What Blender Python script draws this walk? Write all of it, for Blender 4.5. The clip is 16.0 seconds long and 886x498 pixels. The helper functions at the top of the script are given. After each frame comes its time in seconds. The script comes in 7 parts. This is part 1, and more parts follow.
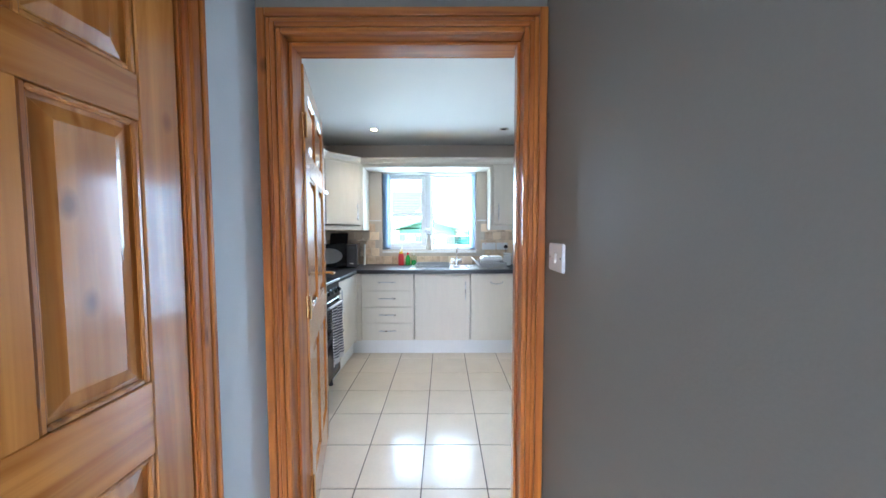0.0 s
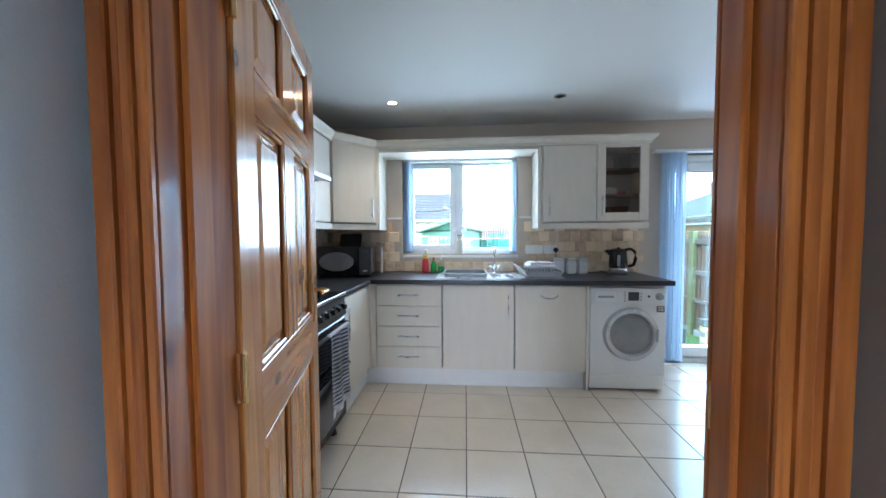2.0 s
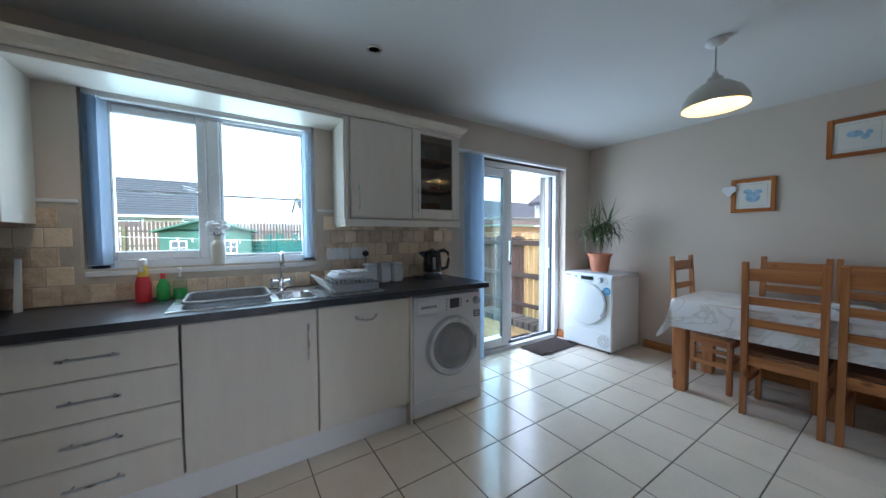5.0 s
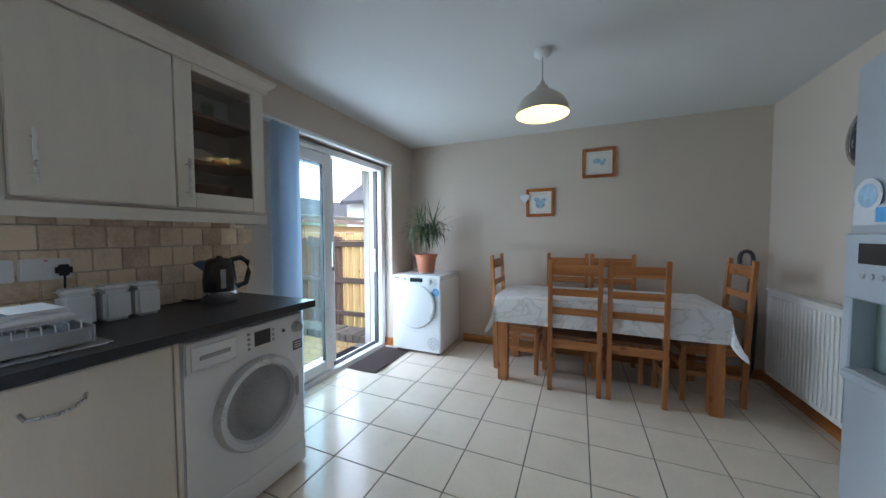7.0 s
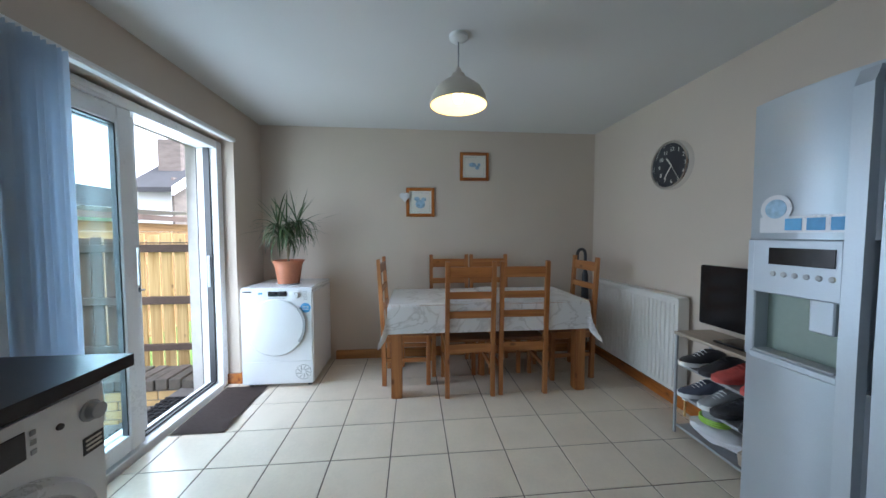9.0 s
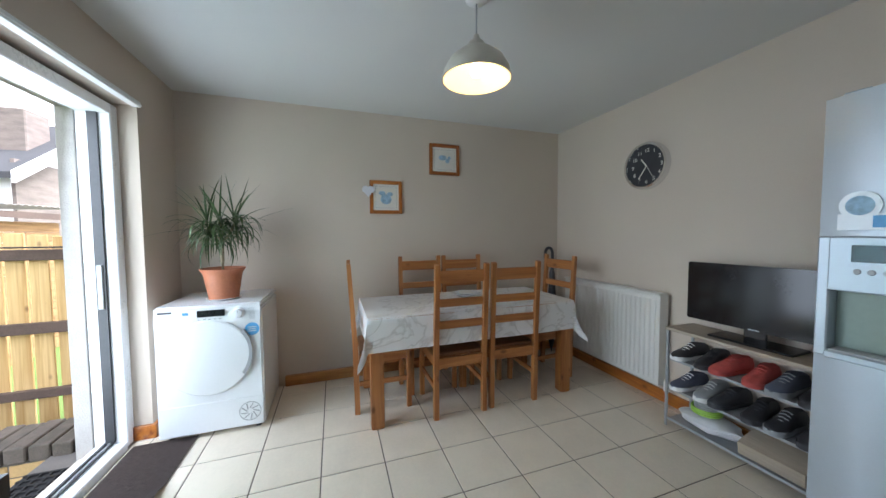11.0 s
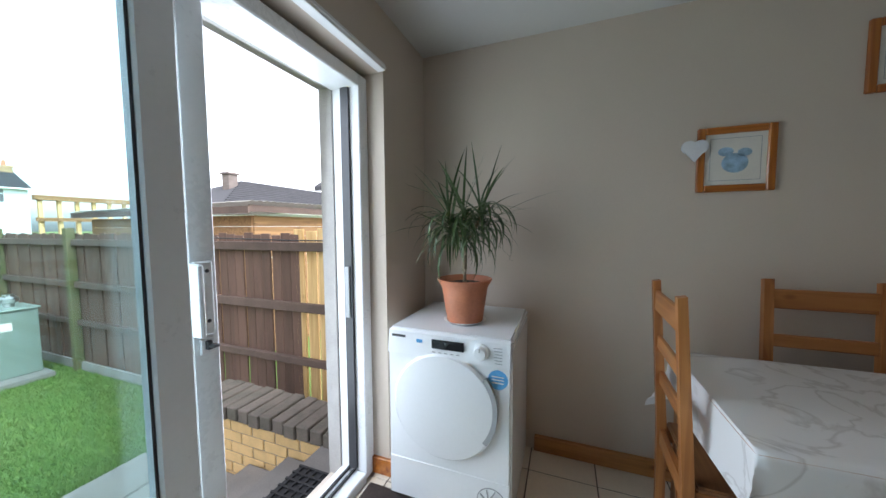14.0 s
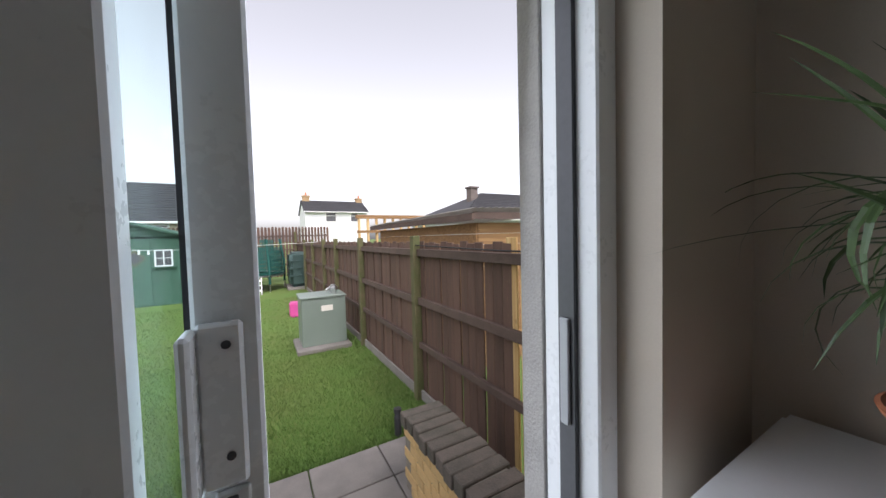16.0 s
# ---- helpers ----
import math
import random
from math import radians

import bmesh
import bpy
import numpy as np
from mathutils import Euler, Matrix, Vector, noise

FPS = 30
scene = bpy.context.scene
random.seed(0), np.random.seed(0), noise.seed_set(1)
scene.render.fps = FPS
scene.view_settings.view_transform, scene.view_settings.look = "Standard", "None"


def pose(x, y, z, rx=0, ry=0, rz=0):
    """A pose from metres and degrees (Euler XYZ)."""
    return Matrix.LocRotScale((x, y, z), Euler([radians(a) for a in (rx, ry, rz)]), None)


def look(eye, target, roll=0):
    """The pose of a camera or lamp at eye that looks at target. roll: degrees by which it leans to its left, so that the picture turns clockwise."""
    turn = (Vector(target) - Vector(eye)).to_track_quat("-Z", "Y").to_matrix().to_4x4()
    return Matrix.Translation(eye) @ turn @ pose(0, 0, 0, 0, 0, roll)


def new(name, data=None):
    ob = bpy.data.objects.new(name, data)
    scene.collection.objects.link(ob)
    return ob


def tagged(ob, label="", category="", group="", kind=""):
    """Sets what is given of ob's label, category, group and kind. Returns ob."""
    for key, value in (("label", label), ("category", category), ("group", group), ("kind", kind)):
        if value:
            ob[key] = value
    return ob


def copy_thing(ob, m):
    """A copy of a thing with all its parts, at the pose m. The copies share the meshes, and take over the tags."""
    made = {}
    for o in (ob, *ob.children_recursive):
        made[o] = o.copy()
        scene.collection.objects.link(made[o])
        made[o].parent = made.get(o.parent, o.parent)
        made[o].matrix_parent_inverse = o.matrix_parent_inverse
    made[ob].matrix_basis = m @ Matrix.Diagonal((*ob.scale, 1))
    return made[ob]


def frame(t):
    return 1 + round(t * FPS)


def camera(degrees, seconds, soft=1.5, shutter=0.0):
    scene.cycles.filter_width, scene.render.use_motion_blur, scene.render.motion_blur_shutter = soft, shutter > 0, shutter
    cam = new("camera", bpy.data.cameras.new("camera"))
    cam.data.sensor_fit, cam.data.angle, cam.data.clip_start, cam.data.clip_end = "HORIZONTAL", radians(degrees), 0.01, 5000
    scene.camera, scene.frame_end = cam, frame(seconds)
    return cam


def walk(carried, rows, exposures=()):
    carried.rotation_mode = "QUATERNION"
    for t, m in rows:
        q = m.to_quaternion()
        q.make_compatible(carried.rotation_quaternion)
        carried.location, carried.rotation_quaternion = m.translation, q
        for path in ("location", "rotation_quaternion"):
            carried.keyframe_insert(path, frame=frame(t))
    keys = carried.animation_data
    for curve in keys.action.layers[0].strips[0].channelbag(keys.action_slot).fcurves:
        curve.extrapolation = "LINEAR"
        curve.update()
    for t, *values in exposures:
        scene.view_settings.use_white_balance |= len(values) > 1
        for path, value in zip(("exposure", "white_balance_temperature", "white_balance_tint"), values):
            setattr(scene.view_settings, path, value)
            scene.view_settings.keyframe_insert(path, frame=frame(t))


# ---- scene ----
cam = camera(108.4, 16.0)
PATH = [
    (0, (0.013, -0.355, 1.313), (0.01, 1.642, 1.209), -0.1),
    (0.5, (-0.026, -0.124, 1.308), (-0.103, 1.872, 1.199), -0.0),
    (1, (-0.035, 0.053, 1.298), (-0.17, 2.046, 1.197), 0.2),
    (1.5, (-0.083, 0.208, 1.289), (-0.218, 2.201, 1.203), -0.2),
    (2, (-0.106, 0.37, 1.282), (-0.246, 2.364, 1.199), -0.3),
    (2.5, (-0.126, 0.519, 1.277), (-0.223, 2.515, 1.207), -0.2),
    (3, (-0.121, 0.672, 1.277), (-0.035, 2.669, 1.206), 0.1),
    (3.5, (-0.149, 0.796, 1.271), (0.197, 2.765, 1.199), 0.2),
    (4, (-0.152, 0.912, 1.277), (0.463, 2.814, 1.199), -0.1),
    (6.5, (0.121, 1.514, 1.259), (1.816, 2.573, 1.181), -0.1),
    (7, (0.186, 1.631, 1.272), (2.025, 2.412, 1.188), -0.2),
    (7.5, (0.228, 1.747, 1.272), (2.16, 2.258, 1.189), -0.2),
    (8, (0.312, 1.837, 1.286), (2.289, 2.123, 1.199), -0.1),
    (8.5, (0.388, 1.952, 1.297), (2.385, 1.999, 1.203), -0.2),
    (9, (0.453, 2.095, 1.292), (2.442, 1.912, 1.2), -0.1),
    (9.5, (0.545, 2.201, 1.276), (2.505, 1.812, 1.198), -0.2),
    (10, (0.651, 2.324, 1.302), (2.559, 1.733, 1.207), -0.2),
    (12.5, (1.283, 2.561, 1.275), (3.168, 1.9, 1.176), -0.4),
    (13, (1.497, 2.588, 1.302), (3.481, 2.365, 1.188), -0.2),
    (13.5, (1.694, 2.664, 1.312), (3.674, 2.915, 1.186), -0.2),
    (14, (1.919, 2.756, 1.312), (3.785, 3.465, 1.181), -0.3),
    (14.5, (2.13, 2.837, 1.324), (3.817, 3.903, 1.186), -0.5),
    (15, (2.316, 2.972, 1.314), (3.803, 4.304, 1.184), -0.8),
    (15.5, (2.477, 3.119, 1.321), (3.731, 4.674, 1.222), -0.6),
    (16, (2.618, 3.256, 1.324), (3.603, 4.994, 1.246), -1.5),
]
walk(cam, [(t, look(eye, target, roll)) for t, eye, target, roll in PATH],
     [(0, 3.6, 5300, 12), (1.5, 3.3, 5250, 12), (2.5, 2.7, 5200, 12), (3.5, 2.1, 5150, 12), (4.2, 1.95, 5200, 12), (6.3, 2.15, 5500, 13), (8, 2.1, 5600, 12),
      (10, 2.05, 5800, 12), (12.5, 2.45, 6150, 13), (13.5, 1.95, 6150, 13), (14.5, 1.25, 6000, 13), (15, 1.0, 6000, 13), (16, 0.45, 6400, 18)])

# ---- daylight ----
world = bpy.data.worlds.new("overcast_sky")
scene.world = world
world.use_nodes = True
wn = world.node_tree
sky = wn.nodes.new("ShaderNodeTexSky")
sky.sky_type, sky.sun_disc = "NISHITA", False
sky.sun_elevation, sky.sun_rotation = radians(48), radians(200)
sky.dust_density, sky.ozone_density = 3.0, 1.0
pale = wn.nodes.new("ShaderNodeHueSaturation")
pale.inputs["Saturation"].default_value = 0.18
pale.inputs["Value"].default_value = 1.5
wn.links.new(sky.outputs[0], pale.inputs["Color"])
wn.links.new(pale.outputs[0], wn.nodes["Background"].inputs[0])
wn.nodes["Background"].inputs[1].default_value = 0.15


def lamp(name, kind, power, m, color=(1, 1, 1), **more):
    data = bpy.data.lights.new(name, kind)
    data.energy, data.color = power, color
    ob = new(name, data)
    ob.matrix_world = m
    return ob, data


_, d = lamp("sun", "SUN", 1.1, look((0, 0, 20), (-5, 11, 0)), (1, 0.97, 0.93))
d.angle = radians(20)
# sky light in the openings
_, d = lamp("window_daylight", "AREA", 4.5, look((-0.165, 3.9, 1.62), (-0.165, 0, 1.3)), (0.80, 0.91, 1))
d.shape, d.size, d.size_y = "RECTANGLE", 1.1, 0.95
_, d = lamp("patio_door_daylight", "AREA", 10, look((2.5, 4.0, 1.1), (2.4, 0, 0.7)), (0.80, 0.91, 1))
d.shape, d.size, d.size_y = "RECTANGLE", 1.4, 1.9
# unseen hall end: opening and lamp are assumed, added to light the hall
_, d = lamp("assumed_hall_daylight", "AREA", 0.75, look((-0.14, -2.45, 1.3), (-0.14, 0.8, 1.2)), (0.62, 0.82, 1))
d.shape, d.size, d.size_y = "RECTANGLE", 0.8, 1.7
_, d = lamp("pendant_bulb", "POINT", 1.0, pose(2.23, 1.845, 2.08), (1, 0.72, 0.42))
d.shadow_soft_size = 0.03
_, d = lamp("downlight_beam", "SPOT", 3.2, pose(-0.70, 3.0, 2.365), (1, 0.78, 0.5))
d.spot_size, d.spot_blend, d.shadow_soft_size = radians(95), 0.8, 0.03


# ---- materials ----
def node_mat(name):
    m = bpy.data.materials.new(name)
    m.use_nodes = True
    t = m.node_tree
    return m, t, t.nodes["Principled BSDF"]


def surface(name, color, rough=0.5, metal=0.0, vary=0.12, scale=6.0, fine=90.0, bump=0.05, stretch=(1, 1, 1), rand=0.0, coat=0.0, wear=None):
    """A surface with broad stains and fine grain; rand varies it from piece to piece."""
    m, t, b = node_mat(name)
    n, l = t.nodes, t.links
    co = n.new("ShaderNodeTexCoord")
    mp = n.new("ShaderNodeMapping")
    mp.inputs["Scale"].default_value = stretch
    l.new(co.outputs["Object"], mp.inputs[0])
    vec = mp.outputs[0]
    info = n.new("ShaderNodeObjectInfo")
    if rand:
        add = n.new("ShaderNodeVectorMath")
        mul = n.new("ShaderNodeMath")
        mul.operation, mul.inputs[1].default_value = "MULTIPLY", 37.0
        l.new(info.outputs["Random"], mul.inputs[0])
        l.new(vec, add.inputs[0])
        l.new(mul.outputs[0], add.inputs[1])
        vec = add.outputs[0]
    big, small = n.new("ShaderNodeTexNoise"), n.new("ShaderNodeTexNoise")
    big.inputs["Scale"].default_value, small.inputs["Scale"].default_value = scale, fine
    big.inputs["Detail"].default_value = 4
    l.new(vec, big.inputs["Vector"])
    l.new(vec, small.inputs["Vector"])
    mix = n.new("ShaderNodeMath")
    mix.operation = "ADD"
    l.new(big.outputs[0], mix.inputs[0])
    half = n.new("ShaderNodeMath")
    half.operation, half.inputs[1].default_value = "MULTIPLY", 0.5
    l.new(small.outputs[0], half.inputs[0])
    l.new(half.outputs[0], mix.inputs[1])
    last = mix.outputs[0]
    if rand:
        a = n.new("ShaderNodeMath")
        a.operation, a.inputs[1].default_value = "MULTIPLY_ADD", rand
        l.new(info.outputs["Random"], a.inputs[0])
        l.new(last, a.inputs[2])
        even = n.new("ShaderNodeMath")
        even.operation, even.inputs[1].default_value = "DIVIDE", 1 + 0.55 * rand
        l.new(a.outputs[0], even.inputs[0])
        last = even.outputs[0]
    ramp = n.new("ShaderNodeValToRGB")
    lo, hi = 0.45, 1.05
    ramp.color_ramp.elements[0].position, ramp.color_ramp.elements[1].position = lo * 0.75, min(1.0, hi * 0.9)
    other = wear if wear else [c * (1 - 2 * vary) for c in color]
    ramp.color_ramp.elements[0].color = (*other, 1)
    ramp.color_ramp.elements[1].color = (*[min(1, c * (1 + vary)) for c in color], 1)
    l.new(last, ramp.inputs[0])
    l.new(ramp.outputs[0], b.inputs["Base Color"])
    r = n.new("ShaderNodeMapRange")
    r.inputs[1].default_value, r.inputs[2].default_value = 0.3, 1.1
    r.inputs[3].default_value, r.inputs[4].default_value = max(0.02, rough * 0.85), min(1, rough * 1.15)
    l.new(mix.outputs[0], r.inputs[0])
    l.new(r.outputs[0], b.inputs["Roughness"])
    b.inputs["Metallic"].default_value = metal
    b.inputs["Coat Weight"].default_value = coat
    b.inputs["Coat Roughness"].default_value = 0.12
    if bump:
        bp = n.new("ShaderNodeBump")
        bp.inputs["Strength"].default_value, bp.inputs["Distance"].default_value = bump, 0.01
        l.new(small.outputs[0], bp.inputs["Height"])
        l.new(bp.outputs[0], b.inputs["Normal"])
    return m


def pine(name, dark, light, axis, rough=0.35, coat=0.3, knots=True, scale=1.0):
    """Varnished pine with grain along the axis, and dark knots."""
    m, t, b = node_mat(name)
    n, l = t.nodes, t.links
    co, mp = n.new("ShaderNodeTexCoord"), n.new("ShaderNodeMapping")
    s = [22.0 * scale] * 3
    s["xyz".index(axis)] = 1.1 * scale
    mp.inputs["Scale"].default_value = s
    l.new(co.outputs["Object"], mp.inputs[0])
    info = n.new("ShaderNodeObjectInfo")
    off = n.new("ShaderNodeVectorMath")
    k = n.new("ShaderNodeMath")
    k.operation, k.inputs[1].default_value = "MULTIPLY", 53.0
    l.new(info.outputs["Random"], k.inputs[0])
    l.new(mp.outputs[0], off.inputs[0])
    l.new(k.outputs[0], off.inputs[1])
    grain = n.new("ShaderNodeTexNoise")
    grain.inputs["Scale"].default_value, grain.inputs["Detail"].default_value, grain.inputs["Distortion"].default_value = 1.0, 6, 1.2
    l.new(off.outputs[0], grain.inputs["Vector"])
    ramp = n.new("ShaderNodeValToRGB")
    ramp.color_ramp.elements[0].position, ramp.color_ramp.elements[1].position = 0.32, 0.68
    ramp.color_ramp.elements[0].color, ramp.color_ramp.elements[1].color = (*dark, 1), (*light, 1)
    l.new(grain.outputs[0], ramp.inputs[0])
    last = ramp.outputs[0]
    if knots:
        mp2 = n.new("ShaderNodeMapping")
        s2 = [9.0] * 3
        s2["xyz".index(axis)] = 5.0
        mp2.inputs["Scale"].default_value = s2
        l.new(co.outputs["Object"], mp2.inputs[0])
        off2 = n.new("ShaderNodeVectorMath")
        l.new(mp2.outputs[0], off2.inputs[0])
        l.new(k.outputs[0], off2.inputs[1])
        vor = n.new("ShaderNodeTexVoronoi")
        vor.inputs["Scale"].default_value = 0.8
        l.new(off2.outputs[0], vor.inputs["Vector"])
        kr = n.new("ShaderNodeMapRange")
        kr.inputs[1].default_value, kr.inputs[2].default_value, kr.inputs[3].default_value, kr.inputs[4].default_value = 0.05, 0.14, 0.75, 0.0
        l.new(vor.outputs["Distance"], kr.inputs[0])
        mx = n.new("ShaderNodeMix")
        mx.data_type = "RGBA"
        l.new(kr.outputs[0], mx.inputs[0])
        l.new(last, mx.inputs[6])
        mx.inputs[7].default_value = (dark[0] * 0.3, dark[1] * 0.25, dark[2] * 0.25, 1)
        last = mx.outputs[2]
    l.new(last, b.inputs["Base Color"])
    b.inputs["Roughness"].default_value = rough
    b.inputs["Coat Weight"].default_value, b.inputs["Coat Roughness"].default_value = coat, 0.1
    bp = n.new("ShaderNodeBump")
    bp.inputs["Strength"].default_value, bp.inputs["Distance"].default_value = 0.08, 0.004
    l.new(grain.outputs[0], bp.inputs["Height"])
    l.new(bp.outputs[0], b.inputs["Normal"])
    return m


def glow(name, color, strength):
    m, t, b = node_mat(name)
    b.inputs["Base Color"].default_value = (*color, 1)
    b.inputs["Emission Color"].default_value = (*color, 1)
    b.inputs["Emission Strength"].default_value = strength
    return m


def clear_glass(name, tint=(0.9, 0.97, 0.96), gloss=0.06):
    """A thin pane: light goes straight on, with a weak mirror image on top."""
    m, t, b = node_mat(name)
    n, l = t.nodes, t.links
    tr, gl, mx, fr = n.new("ShaderNodeBsdfTransparent"), n.new("ShaderNodeBsdfGlossy"), n.new("ShaderNodeMixShader"), n.new("ShaderNodeLayerWeight")
    tr.inputs[0].default_value = (*tint, 1)
    gl.inputs["Roughness"].default_value = 0.01
    fr.inputs[0].default_value = 0.5
    po, sc = n.new("ShaderNodeMath"), n.new("ShaderNodeMath")
    po.operation, po.inputs[1].default_value = "POWER", 4.0
    sc.operation, sc.inputs[1].default_value, sc.inputs[2].default_value = "MULTIPLY_ADD", 0.5, gloss * 0.5
    l.new(fr.outputs["Facing"], po.inputs[0])
    l.new(po.outputs[0], sc.inputs[0])
    l.new(sc.outputs[0], mx.inputs[0])
    l.new(tr.outputs[0], mx.inputs[1])
    l.new(gl.outputs[0], mx.inputs[2])
    l.new(mx.outputs[0], n["Material Output"].inputs[0])
    return m


